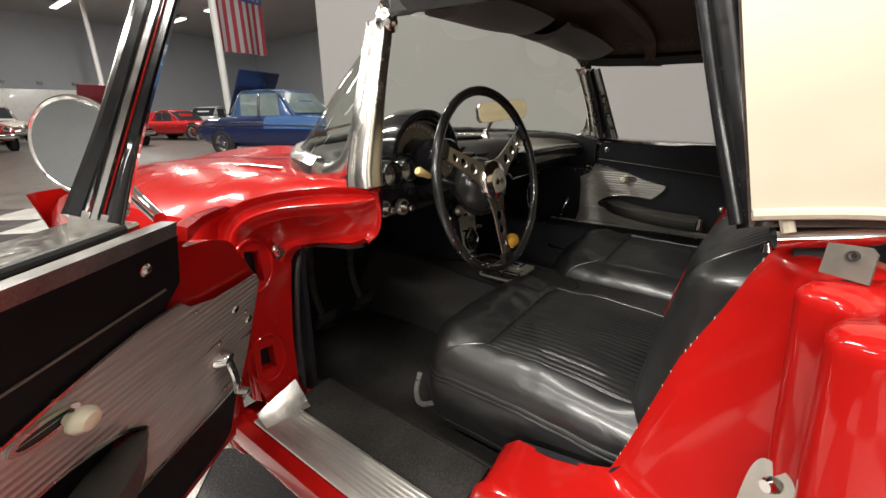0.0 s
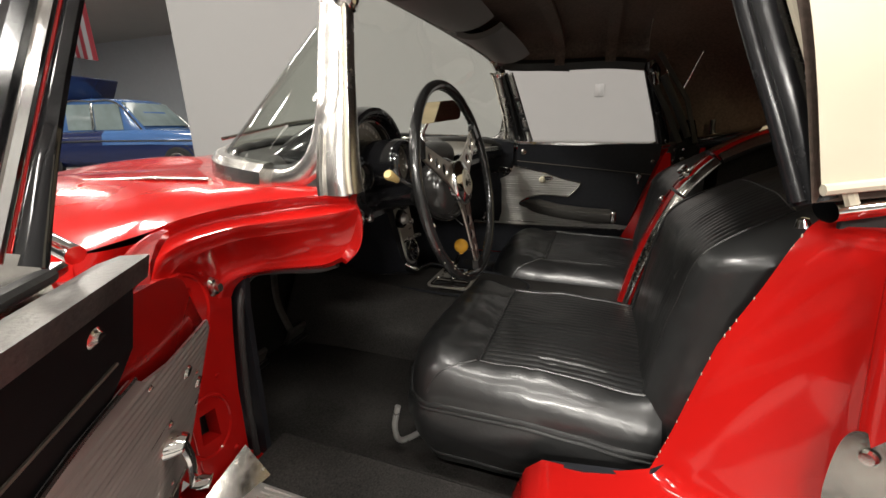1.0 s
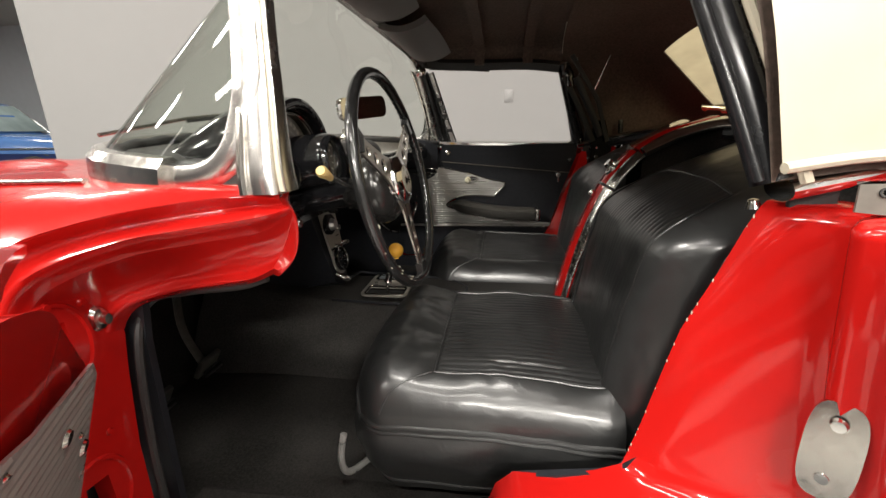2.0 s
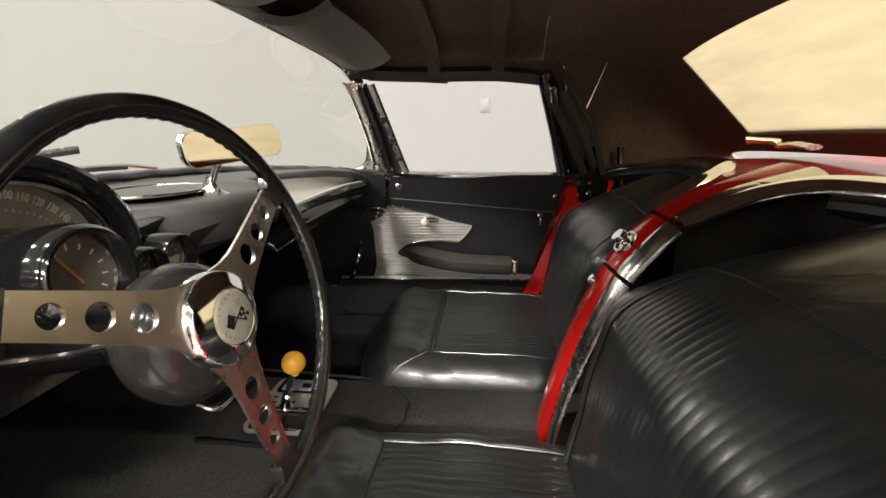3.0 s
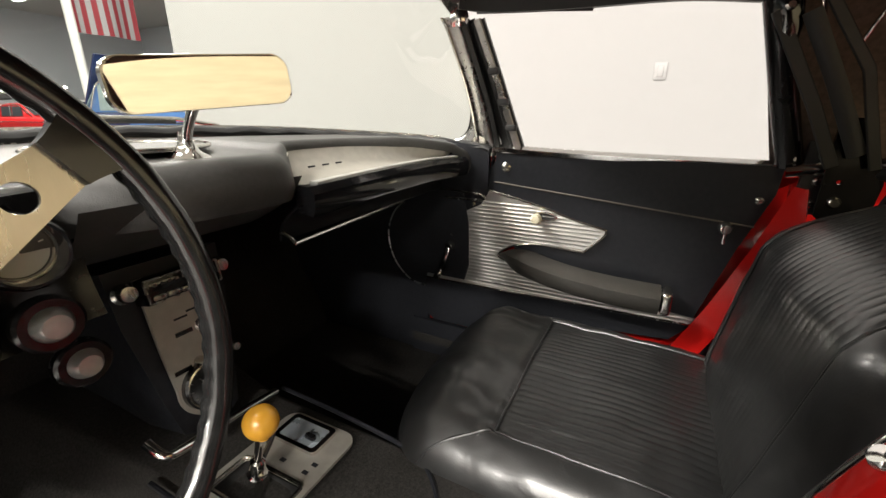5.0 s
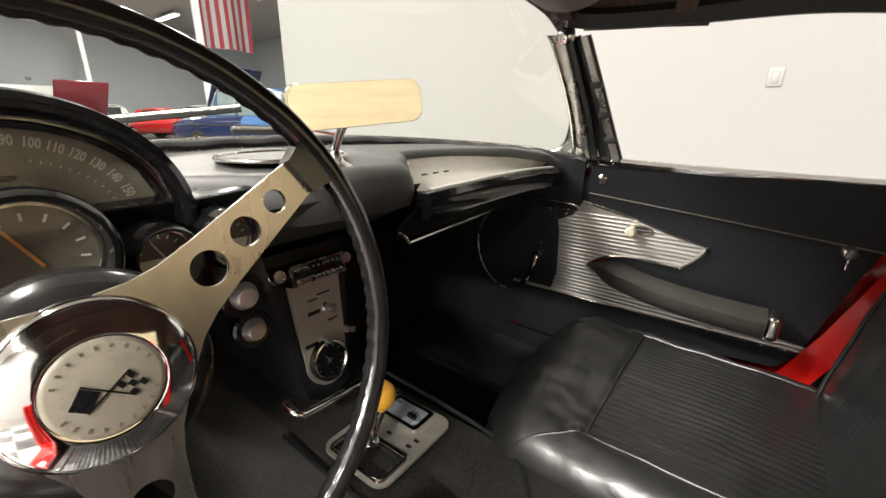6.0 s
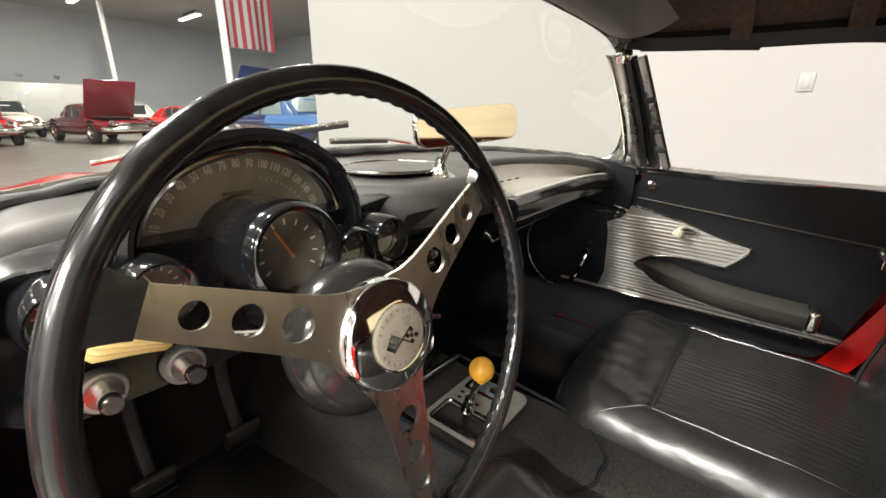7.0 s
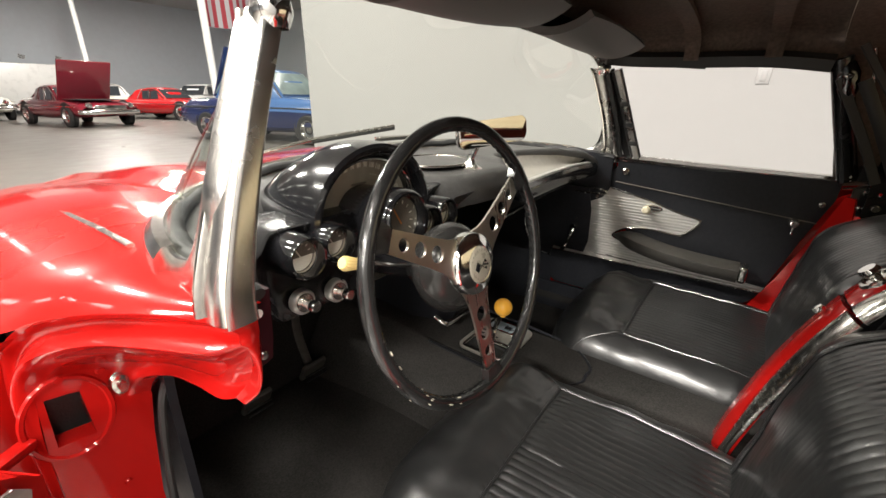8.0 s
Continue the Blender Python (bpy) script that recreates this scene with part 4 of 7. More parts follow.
hd = part("speedometer_hood", loft([arch_ring(0.116, 0.094, 0.222), arch_ring(0.119, 0.098, 0.205), arch_ring(0.127, 0.110, 0.199), arch_ring(0.134, 0.116, 0.203), arch_ring(0.138, 0.119, 0.225), arch_ring(0.138, 0.117, 0.27), arch_ring(0.132, 0.102, 0.32), arch_ring(0.12, 0.078, 0.37), arch_ring(0.10, 0.045, 0.42)], False, False), GLOSS, dash, "black gloss arched speedometer hood")
part("hood_lip", loft([arch_ring(0.1195, 0.099, 0.2055), arch_ring(0.1225, 0.1035, 0.200), arch_ring(0.128, 0.109, 0.1995), arch_ring(0.1275, 0.108, 0.205), arch_ring(0.121, 0.101, 0.209)], False, False), ENAMEL, hd)
part("bezel", tube([p for p in arch_ring(0.113, 0.090, 0.226)], 0.004, 8, up=(0, 1, 0)), CHROME, hd, "thin chrome speedometer bezel")
fc = part("speedometer_face", plate([(p.x, p.z) for p in arch_ring(0.114, 0.091, 0)], [], 0.003, axes((0, 0.247, 0), (1, 0, 0), (0, 0, 1), (0, 1, 0))), DIAL, hd, "dull grey brown speedometer face")
part("face_wall", loft([arch_ring(0.113, 0.090, 0.226), arch_ring(0.113, 0.090, 0.250)], False, False), GLOSS, hd)
nums = None
for k in range(17):
    a = math.pi * (0.51 - 0.0515 * (k - 8) - 0.00015 * (k - 8) ** 3)
    at = Vector((CX + 0.093 * math.cos(a), 0.2455, CZ + 0.075 * math.sin(a) + 0.002))
    out = axes(at, Vector((math.sin(a), 0, -math.cos(a) * 0.85)).normalized(), Vector((math.cos(a) * 0.85, 0, math.sin(a))).normalized(), (0, -1, 0))
    bm = lettering(str(k * 10), 0.0106, out @ Matrix.Diagonal((0.80, 1.2, 1, 1)), 0.00035)
    nums = bm if nums is None else join(nums, bm)
part("speed_numerals", nums, NUMER, fc, "pale speedometer numerals from 0 to 160", fix=False)
ticks = None
for k in range(20, 33):
    a = math.pi * (0.51 - 0.0515 * (k / 2 - 8) - 0.00015 * (k / 2 - 8) ** 3)
    m = axes((CX + 0.080 * math.cos(a), 0.2455, CZ + 0.061 * math.sin(a)), (math.sin(a), 0, -math.cos(a)), (math.cos(a), 0, math.sin(a)), (0, -1, 0))
    bm = moved(box(0.0008, 0.003, 0.0006), m)
    ticks = bm if ticks is None else join(ticks, bm)
part("speed_ticks", ticks, NUMER, fc)
part("odometer", box(0.034, 0.002, 0.004, (CX - 0.005, 0.2455, 0.977), 0.001), STEELG, fc)
part("speed_needle", moved(box(0.0018, 0.002, 0.07), axes((CX - 0.048, 0.2445, 0.938), (0.1, 0, 0.99), (0, 1, 0), (-0.99, 0, 0.1))), ORANGE, fc)
ln = part("speedometer_lens", loft([arch_ring(0.112, 0.089, 0.232), [Vector((p.x, 0.236, CZ - 0.034)) for p in arch_ring(0.112, 0.089, 0)]], False, False), CLEAR, hd, "clear speedometer lens")
ln.visible_shadow = False


def gauge(x, y, z, r, length, label, tilt=(0, -1, 0.06)):
    m = facing((x, y, z), tilt)
    big = r > 0.03
    front = 0.013 if big else 0.014
    g = part("gauge_pod", lathe([(r * 1.05, -0.016), (r * 1.07, front - 0.009), (r * 1.11, front - 0.001), (r * 1.20, front), (r * 1.30, front - 0.004), (r * 1.38, -0.010), (r * 1.45, -length)], 40, m), GLOSS, dash, label)
    part("gauge_ring", lathe([(r * 0.98, -0.010), (r * 1.0, -0.006), (r * 1.06, -0.006), (r * 1.06, -0.012)], 40, m), CHROMED, g)
    part("gauge_dial", lathe([(0, -0.013), (r * 1.0, -0.013), (r * 1.04, -0.012)], 36, m), DIALD if big else STEELG, g)
    marks = None
    for k in range(11):
        a = radians(215 - 25 * k)
        bm = moved(box(r * 0.045, r * 0.16, 0.0006), m @ Matrix.Translation((r * 0.78 * math.cos(a), r * 0.78 * math.sin(a), -0.0120)) @ Matrix.Rotation(a - math.pi / 2, 4, "Z"))
        marks = bm if marks is None else join(marks, bm)
    part("dial_marks", marks, NUMER, g)
    part("gauge_needle", moved(box(r * 0.06, r * 0.9, 0.001), m @ Matrix.Translation((-r * 0.1, r * 0.2, -0.0112)) @ Matrix.Rotation(0.5, 4, "Z")), ORANGE if r > 0.03 else NUMER, g)
    if not big:
        chord = [(r * 0.94 * math.cos(a), r * 0.94 * math.sin(a)) for a in [math.pi * 1.04 + math.pi * 0.92 * i / 20 for i in range(21)]]
        part("dial_patch", plate(chord, [], 0.0005, m @ Matrix.Translation((0, 0, -0.0122))), NUMER, g, "cream lower half of the dial")
    le = part("gauge_lens", lathe([(0, -0.0065), (r * 0.6, -0.0070), (r * 0.98, -0.0085)], 36, m), CLEAR, g)
    le.visible_shadow = False
    return g


gauge(-0.353, 0.143, 0.929, 0.0392, 0.11, "black tachometer pod with a round dial", (0, -1, 0.10))
gauge(-0.264, 0.166, 0.902, 0.0235, 0.06, "small round gauge in a black pod")
gauge(-0.196, 0.178, 0.902, 0.0240, 0.06, "small round gauge in a black pod")
gauge(-0.525, 0.176, 0.910, 0.0235, 0.06, "small round gauge in a black pod")
gauge(-0.462, 0.184, 0.912, 0.0225, 0.06, "small round gauge in a black pod")
for x, z in ((-0.515, 0.826), (-0.450, 0.820), (-0.250, 0.828), (-0.189, 0.829), (-0.157, 0.752)):
    big = x < -0.4
    m = facing((x, 0.205 if big else 0.245 if z < 0.8 else 0.190, z), (0, -1, 0.05))
    kb = part("dash_knob", lathe([(0, 0.032), (0.0075, 0.032), (0.0095, 0.029), (0.0088, 0.018), (0.0065, 0.012), (0.0065, 0.006), (0.0145, 0.005), (0.0165, 0.0)] if big else [(0, 0.015), (0.011, 0.014), (0.014, 0.010), (0.015, 0.005), (0.018, 0.0)], 28, m), SATINC if big else SILVER, dash, "chrome dash control knob")
    part("knob_collar", lathe([(0.013, 0.003), (0.018, 0.003), (0.020, 0.0), (0.020, -0.01)] if big else [(0.017, 0.003), (0.024, 0.003), (0.027, 0.0), (0.027, -0.01)], 28, m), SILVER if big else ENAMEL, kb)
# speaker ring on the dash top
spk = [Vector((-0.02 + 0.100 * math.cos(a), 0.345 + 0.092 * math.sin(a), 0.9695)) for a in [2 * math.pi * i / 48 for i in range(48)]]
part("speaker_ring", tube(spk, 0.0032, 8, True), CHROMED, dash, "thin bright speaker ring on the dash top")
part("speaker_cloth", lathe([(0, 0.001), (0.098, 0.0), (0.099, -0.002)], 40, Matrix.Translation((-0.02, 0.345, 0.9690)) @ Matrix.Diagonal((1, 0.92, 1, 1))), DASHV, dash)
# end brackets at the left of the dash
part("dash_side", plate([(0.082, 0.82), (0.45, 0.80), (0.45, 0.90), (0.20, 0.948), (0.082, 0.935)], [], 0.010, axes((0.640, 0, 0), (0, 1, 0), (0, 0, 1), (1, 0, 0))), PANEL, dash, "black end panel of the dash")
# bracket tinted maroon in place of a red reflection
part("dash_end", plate([(-0.657, 0.926), (-0.626, 0.926), (-0.628, 0.90), (-0.630, 0.865), (-0.634, 0.842), (-0.652, 0.836), (-0.660, 0.88)], [], 0.06, axes((0, 0.094, 0), (1, 0, 0), (0, 0, 1), (0, 1, 0))), MAROON, dash, "black dash end bracket with two screws, tinted maroon like a red reflection")
for x, z in ((-0.643, 0.902), (-0.644, 0.850)):
    part("end_screw", lathe([(0, 0.003), (0.004, 0.002), (0.0055, 0)], 14, facing((x, 0.093, z), (0, -1, 0))), PLATEW if z > 0.88 else CHROMED, dash)

# ---- centre stack ----
stack = root("centre_stack", "silver radio and heater stack with a round clock at its foot", "radio stack")
SX = axes((0.0, 0.334, 0.782), (1, 0, 0), Vector((0, 0.21, 0.98)).normalized(), Vector((0, -0.98, 0.21)).normalized())
bod = [(-0.085, 0.03), (0.080, 0.03), (0.072, -0.05), (0.050, -0.17), (0.036, -0.235), (-0.010, -0.258), (-0.056, -0.235), (-0.068, -0.17), (-0.084, -0.05)]
part("stack_body", plate(bod, [], 0.30, SX @ Matrix.Translation((0, 0, -0.306))), PANEL, stack, "black stack housing")
face = [(-0.054, -0.026), (0.050, -0.026), (0.042, -0.10), (0.034, -0.165)] + arc(-0.009, -0.179, 0.043, 10, -190, 18) + [(-0.051, -0.165), (-0.054, -0.10)]
part("stack_plate", plate(face, [], 0.006, SX), COVE, stack, "brushed silver control plate")
rd = part("radio", box(0.110, 0.037, 0.034, (0, 0, 0), 0.003), ENAMEL, stack, "black faced car radio with a chrome frame")
rd.matrix_basis = SX @ Matrix.Translation((-0.003, -0.008, 0.012))
part("radio_frame", plate(rrect(-0.054, -0.0175, 0.054, 0.0175, 0.003), [rrect(-0.0515, -0.0150, 0.0515, 0.0155, 0.002)], 0.004, Matrix.Translation((0, 0, 0.0155))), DULLC, rd, "narrow chrome frame")
part("radio_dial", box(0.094, 0.013, 0.003, (0, 0.006, 0.0175), 0.001), GLOSS, rd)
for k in range(5):
    part("radio_button", box(0.0175, 0.007, 0.006, (-0.039 + 0.0195 * k, -0.0100, 0.0185), 0.0015), DULLC, rd)
for k in range(9):
    part("dial_print", box(0.005, 0.004, 0.0005, (-0.040 + 0.010 * k, 0.008, 0.0192)), STEELG, rd)
for x, y, r in ((-0.072, -0.002, 0.012), (0.062, -0.004, 0.011), (0.044, -0.138, 0.007), (0.012, -0.084, 0.009), (-0.008, -0.138, 0.008)):
    part("stack_knob", lathe([(0, 0.020), (r * 0.85, 0.019), (r, 0.014), (r * 0.9, 0.004), (r * 1.2, 0.0)], 22, SX @ Matrix.Translation((x, y, 0.006))), SATINC, stack, "chrome control knob")
for x, y, w in ((0.010, -0.056, 0.028), (-0.014, -0.062, 0.020), (0.018, -0.108, 0.022)):
    part("control_print", moved(box(w, 0.003, 0.0008), SX @ Matrix.Translation((x, y, 0.0064))), PANEL, stack)
for x, y in ((-0.016, -0.085), (-0.034, -0.139)):
    part("slide_slot", moved(box(0.026, 0.007, 0.001, bev=0.0005), SX @ Matrix.Translation((x, y, 0.0065))), GLOSS, stack)
ck = part("clock", lathe([(0.0, 0.004), (0.031, 0.004), (0.0315, 0.010), (0.034, 0.012), (0.038, 0.009), (0.0385, 0.0)], 40, SX @ Matrix.Translation((-0.009, -0.176, 0.006))), GLOSS, stack, "round black dashboard clock")
part("clock_ring", lathe([(0.0305, 0.0095), (0.033, 0.0125), (0.0355, 0.0115)], 40, SX @ Matrix.Translation((-0.009, -0.176, 0.006))), CHROMED, ck)
hand = None
for a, ln_ in ((0.6, 0.02), (2.3, 0.014)):
    bm = moved(box(0.0018, ln_, 0.0006, (0, ln_ / 2, 0)), SX @ Matrix.Translation((-0.009, -0.176, 0.0115)) @ Matrix.Rotation(a, 4, "Z"))
    hand = bm if hand is None else join(hand, bm)
for k in range(12):
    hand = join(hand, moved(box(0.0012, 0.004, 0.0005, (0, 0.026, 0)), SX @ Matrix.Translation((-0.009, -0.176, 0.0108)) @ Matrix.Rotation(k * math.pi / 6, 4, "Z")))
part("clock_hands", hand, DULLC, ck)
part("clock_hub", lathe([(0, 0.004), (0.004, 0.003), (0.005, 0)], 14, SX @ Matrix.Translation((-0.009, -0.176, 0.011))), CHROME, ck)
part("brace_bar", tube(spline([(-0.118, 0.26, 0.60), (-0.112, 0.235, 0.586), (-0.090, 0.234, 0.578), (0.0, 0.250, 0.558), (0.092, 0.268, 0.534)], 24), 0.0075, 10), CHROME, stack, "chrome brace bar under the stack")

# ---- shifter ----
shift = root("gear_shifter", "floor shifter with a yellow ball knob on a brushed plate", "gear shifter")
SP = Matrix.Translation((0, 0, 0.526))
pl = part("shift_plate", plate(rrect(-0.098, 0.070, 0.076, 0.206, 0.022), [rrect(-0.090, 0.080, -0.030, 0.192, 0.008)], 0.005, SP), COVE, shift, "brushed aluminium shift plate")
part("shift_well", surf(lambda u, v: (lerp(-0.092, -0.028, u), lerp(0.078, 0.194, v), 0.519 - 0.012 * math.sin(math.pi * u) * math.sin(math.pi * v)), 10, 10), RUBBER, shift)
part("well_trim", tube([Vector((x, y, 0.532)) for x, y in rrect(-0.090, 0.080, -0.030, 0.192, 0.008)], 0.003, 6, True), CHROMED, shift)
ash = part("ashtray", plate(rrect(0.014, 0.104, 0.068, 0.190, 0.008), [rrect(0.021, 0.112, 0.061, 0.182, 0.005)], 0.007, Matrix.Translation((0, 0, 0.530))), CHROME, shift, "chrome rimmed ashtray")
# bluish base stands in for the pale light mirrored in the lid
part("ashtray_lid", box(0.042, 0.072, 0.004, (0.041, 0.147, 0.5345), 0.002, rot=None), mat("blue_reflection_steel", (0.55, 0.62, 0.68), 0.3, 0.6, var=0.2, scale=40), ash)
part("ashtray_knob", box(0.010, 0.020, 0.010, (0.036, 0.130, 0.539), 0.004), GLOSS, ash)
for x, y in ((-0.012, 0.095), (0.004, 0.092), (-0.012, 0.18), (0.005, 0.185), (-0.010, 0.14)):
    part("plate_mark", box(0.006, 0.009, 0.0008, (x, y, 0.5314)), PANEL, pl)
part("shift_lever", tube(spline([(-0.060, 0.135, 0.50), (-0.060, 0.128, 0.56), (-0.0625, 0.112, 0.61), (-0.063, 0.101, 0.645)], 16), 0.0055, 10), CHROME, shift)
part("lever_collar", lathe([(0.006, 0.03), (0.010, 0.026), (0.010, 0.004), (0.013, 0.0)], 18, facing((-0.060, 0.128, 0.560), (0, -0.25, 1))), CHROME, shift)
part("reverse_lockout", tube([(-0.060, 0.12, 0.578), (-0.035, 0.13, 0.585), (-0.018, 0.14, 0.588)], 0.004, 8), CHROME, shift)
part("shift_knob", lathe([(0, 0.0215)] + [(0.0215 * math.sin(a), 0.0215 * math.cos(a)) for a in [math.pi * k / 20 for k in range(1, 19)]] + [(0.007, -0.024)], 32, Matrix.Translation((-0.063, 0.099, 0.657))), YELLOW, shift, "glossy yellow ball knob")

# ---- steering wheel ----
wheel = root("steering_wheel", "black rimmed three spoke steering wheel with drilled steel spokes", "steering wheel")
TL = radians(11.5)
YW = radians(-1.8)
WM = Matrix.Translation((-0.3576, 0.006, 0.8894)) @ Matrix.Rotation(YW, 4, "Z") @ axes((0, 0, 0), (1, 0, 0), (0, math.sin(TL), math.cos(TL)), (0, -math.cos(TL), math.sin(TL)))


def rim_fn(u, v):
    a, b = 2 * math.pi * u, 2 * math.pi * v
    grip = max(0, -math.cos(b - 0.9)) ** 2 * 0.0016 * (0.5 + 0.5 * math.sin(a * 84))
    r = 0.0099 + grip - 0.0004 * noise.noise(Vector((math.cos(a) * 9, math.sin(a) * 9, b)))
    return WM @ Vector(((0.2012 + r * math.cos(b)) * math.cos(a), (0.2012 + r * math.cos(b)) * math.sin(a), r * math.sin(b)))


RIMM = mat("worn_black_rim", (0.012, 0.012, 0.012), 0.2, var=0.5, scale=80, coat=0.3, rvar=0.1)
rimb = surf(rim_fn, 504, 16, wrap_u=True)
bmesh.ops.remove_doubles(rimb, verts=rimb.verts[:], dist=1e-5)
part("rim", rimb, RIMM, wheel, "worn black steering wheel rim with finger grips", 60)
for k in range(12):
    a = radians(random.uniform(190, 250))
    b = random.uniform(0.2, 2.9)
    c = WM @ Vector(((0.2012 + 0.0109 * math.cos(b)) * math.cos(a), (0.2012 + 0.0109 * math.cos(b)) * math.sin(a), 0.0109 * math.sin(b)))
    bm = bmesh.new()
    bmesh.ops.create_icosphere(bm, subdivisions=1, radius=random.uniform(0.001, 0.003))
    part("rim_chip", moved(bm, Matrix.Translation(c) @ WM.to_3x3().to_4x4() @ Matrix.Rotation(a, 4, "Z") @ Matrix.Diagonal((0.35, 1.6, 0.6, 1))), FELT, wheel)
for ang in (-86, 34, 154):
    A = WM @ Matrix.Rotation(radians(ang), 4, "Z")
    out = [(0.022, 0.0381), (0.034, 0.0345), (0.048, 0.0275), (0.064, 0.0232), (0.088, 0.0205), (0.182, 0.0140), (0.182, -0.0140), (0.088, -0.0205), (0.064, -0.0232), (0.048, -0.0275), (0.034, -0.0345), (0.022, -0.0381)]
    hs = [[(x + cx, y) for x, y in circle(r, 24)] for cx, r in ((0.082, 0.0122), (0.116, 0.0108), (0.147, 0.0088))]
    sp = part("spoke", plate(out, hs, 0.004, A @ Matrix.Translation((0, 0, -0.002))), SPOKE, wheel, "brushed steel spoke with three holes")
    part("spoke_socket", loft([[A @ Vector((x, y, z)) for y, z in ((-h, -0.007), (-h, 0.007), (h, 0.007), (h, -0.007))] for x, h in ((0.174, 0.0150), (0.179, 0.0158), (0.187, 0.018), (0.199, 0.022))]), RIMM, wheel, "black moulded socket at the rim")
EMBLEM = mat("faded_cream_enamel", (0.27, 0.25, 0.20), 0.3, var=0.15, scale=80, coat=0.3)
hub = part("hub_cap", lathe([(0.0, 0.0155), (0.0275, 0.0155), (0.0285, 0.0162), (0.030, 0.0158), (0.0425, 0.0108), (0.0458, 0.0085), (0.0475, 0.004), (0.048, -0.003), (0.0475, -0.014)], 64, WM), CHROME, wheel, "polished chrome horn cap")
em = part("emblem_disc", lathe([(0, 0.0176), (0.024, 0.0170), (0.0262, 0.0163), (0.027, 0.0155)], 40, WM), EMBLEM, hub, "pale round emblem with crossed flags as plain shapes")
flags = None
for sgn, rot in ((1, 0.5), (-1, -0.5)):
    F = WM @ Matrix.Translation((0, -0.002, 0.0180)) @ Matrix.Rotation(sgn * 0.95, 4, "Z") @ Matrix.Diagonal((0.86, 0.86, 1, 1))
    bm = moved(box(0.0010, 0.030, 0.0008), F)
    flags = bm if flags is None else join(flags, bm)
    for i in range(3):
        for j in range(3):
            if (i + j) % 2 == 0 or sgn > 0:
                flags = join(flags, moved(box(0.0042, 0.0034, 0.0006, (-sgn * (0.003 + 0.0044 * i), 0.006 + 0.0036 * j, 0)), F))
part("emblem_motif", flags, GLOSS, em)
for k in range(22):
    a = 2 * math.pi * (k + 0.5) / 22
    if abs(math.sin(a)) > 0.25:
        part("emblem_bar", moved(box(0.0012, 0.0022, 0.0004), WM @ Matrix.Rotation(a, 4, "Z") @ Matrix.Translation((0.0222, 0, 0.0173)) @ Matrix.Rotation(math.pi / 2, 4, "Z")), STEELG, em)
part("horn_housing", lathe([(0.04, -0.004), (0.056, -0.012), (0.066, -0.024), (0.070, -0.040), (0.066, -0.058), (0.052, -0.078), (0.034, -0.095), (0.030, -0.11)], 48, WM @ Matrix.Translation((0, -0.008, 0))), mat("dark_grey_enamel", (0.030, 0.029, 0.028), 0.20, 0.4, var=0.15), wheel, "dark enamel bell housing behind the hub")
col = part("steering_column", tube([WM @ Vector((0, 0, -0.08)), WM @ Vector((0, 0, -0.30)), Vector((-0.352, 0.50, 0.74))], 0.030, 20), GLOSS, wheel, "black steering column")
st = part("turn_lever", tube(spline([(-0.372, 0.085, 0.873), (-0.43, 0.088, 0.890), (-0.485, 0.089, 0.912)], 12), 0.0035, 8), CHROME, wheel, "chrome turn signal lever with an ivory grip")
part("lever_grip", sweep([((0.0085 if k % 2 else 0.0074) * math.cos(math.pi * k / 14), (0.0085 if k % 2 else 0.0074) * math.sin(math.pi * k / 14)) for k in range(28)], [(-0.486, 0.090, 0.908), (-0.489, 0.090, 0.909), (-0.50, 0.089, 0.914), (-0.527, 0.088, 0.924), (-0.531, 0.088, 0.926)], scale=[0.4, 0.65, 0.8, 1.2, 0.9]), IVORY, st, "ribbed ivory grip")

# ---- rear-view mirror ----
mir = root("rearview_mirror", "chrome rear-view mirror on a short stem on the dash top", "mirror")
TURN = Matrix.Rotation(-0.397, 3, "Z") @ Matrix.Rotation(-0.043, 3, "X") @ Matrix.Rotation(-0.090, 3, "Y")
RF = axes((0.002, 0.1876, 1.0463), TURN.col[0], TURN.col[2], -TURN.col[1])
shape = rrect(-0.0945, -0.0285, 0.0945, 0.0285, 0.019, 8)
case = [[RF @ Vector((x * f, y * f, z)) for x, y in shape] for f, z in ((1.0, 0.003), (1.03, 0.0), (1.02, -0.008), (0.9, -0.016), (0.6, -0.021))]
part("mirror_case", loft(case), CHROME, mir, "chrome mirror shell")
MIRR = bpy.data.materials.new("mirror_silver")
MIRR.use_nodes = True
MIRR.node_tree.nodes["Principled BSDF"].inputs["Base Color"].default_value = (0.86, 0.85, 0.82, 1)
MIRR.node_tree.nodes["Principled BSDF"].inputs["Metallic"].default_value = 1
MIRR.node_tree.nodes["Principled BSDF"].inputs["Roughness"].default_value = 0.01
part("mirror_glass", plate([(x * 0.975, y * 0.95) for x, y in shape], [], 0.002, RF @ Matrix.Translation((0, 0, 0.0026))), MIRR, mir, "mirror glass")
part("mirror_stem", tube(spline([(0.0, 0.243, 0.962), (0.0, 0.240, 0.985), (0.004, 0.226, 1.015), (0.008, 0.205, 1.037)], 18), 0.006, 10, scale=None), CHROME, mir)
part("mirror_foot", lathe([(0.006, 0.034), (0.008, 0.022), (0.013, 0.010), (0.022, 0.004), (0.027, 0.0)], 24, Matrix.Translation((0.0, 0.245, 0.957)) @ Matrix.Diagonal((1, 1.3, 1, 1))), CHROME, mir, "flared chrome mirror foot")

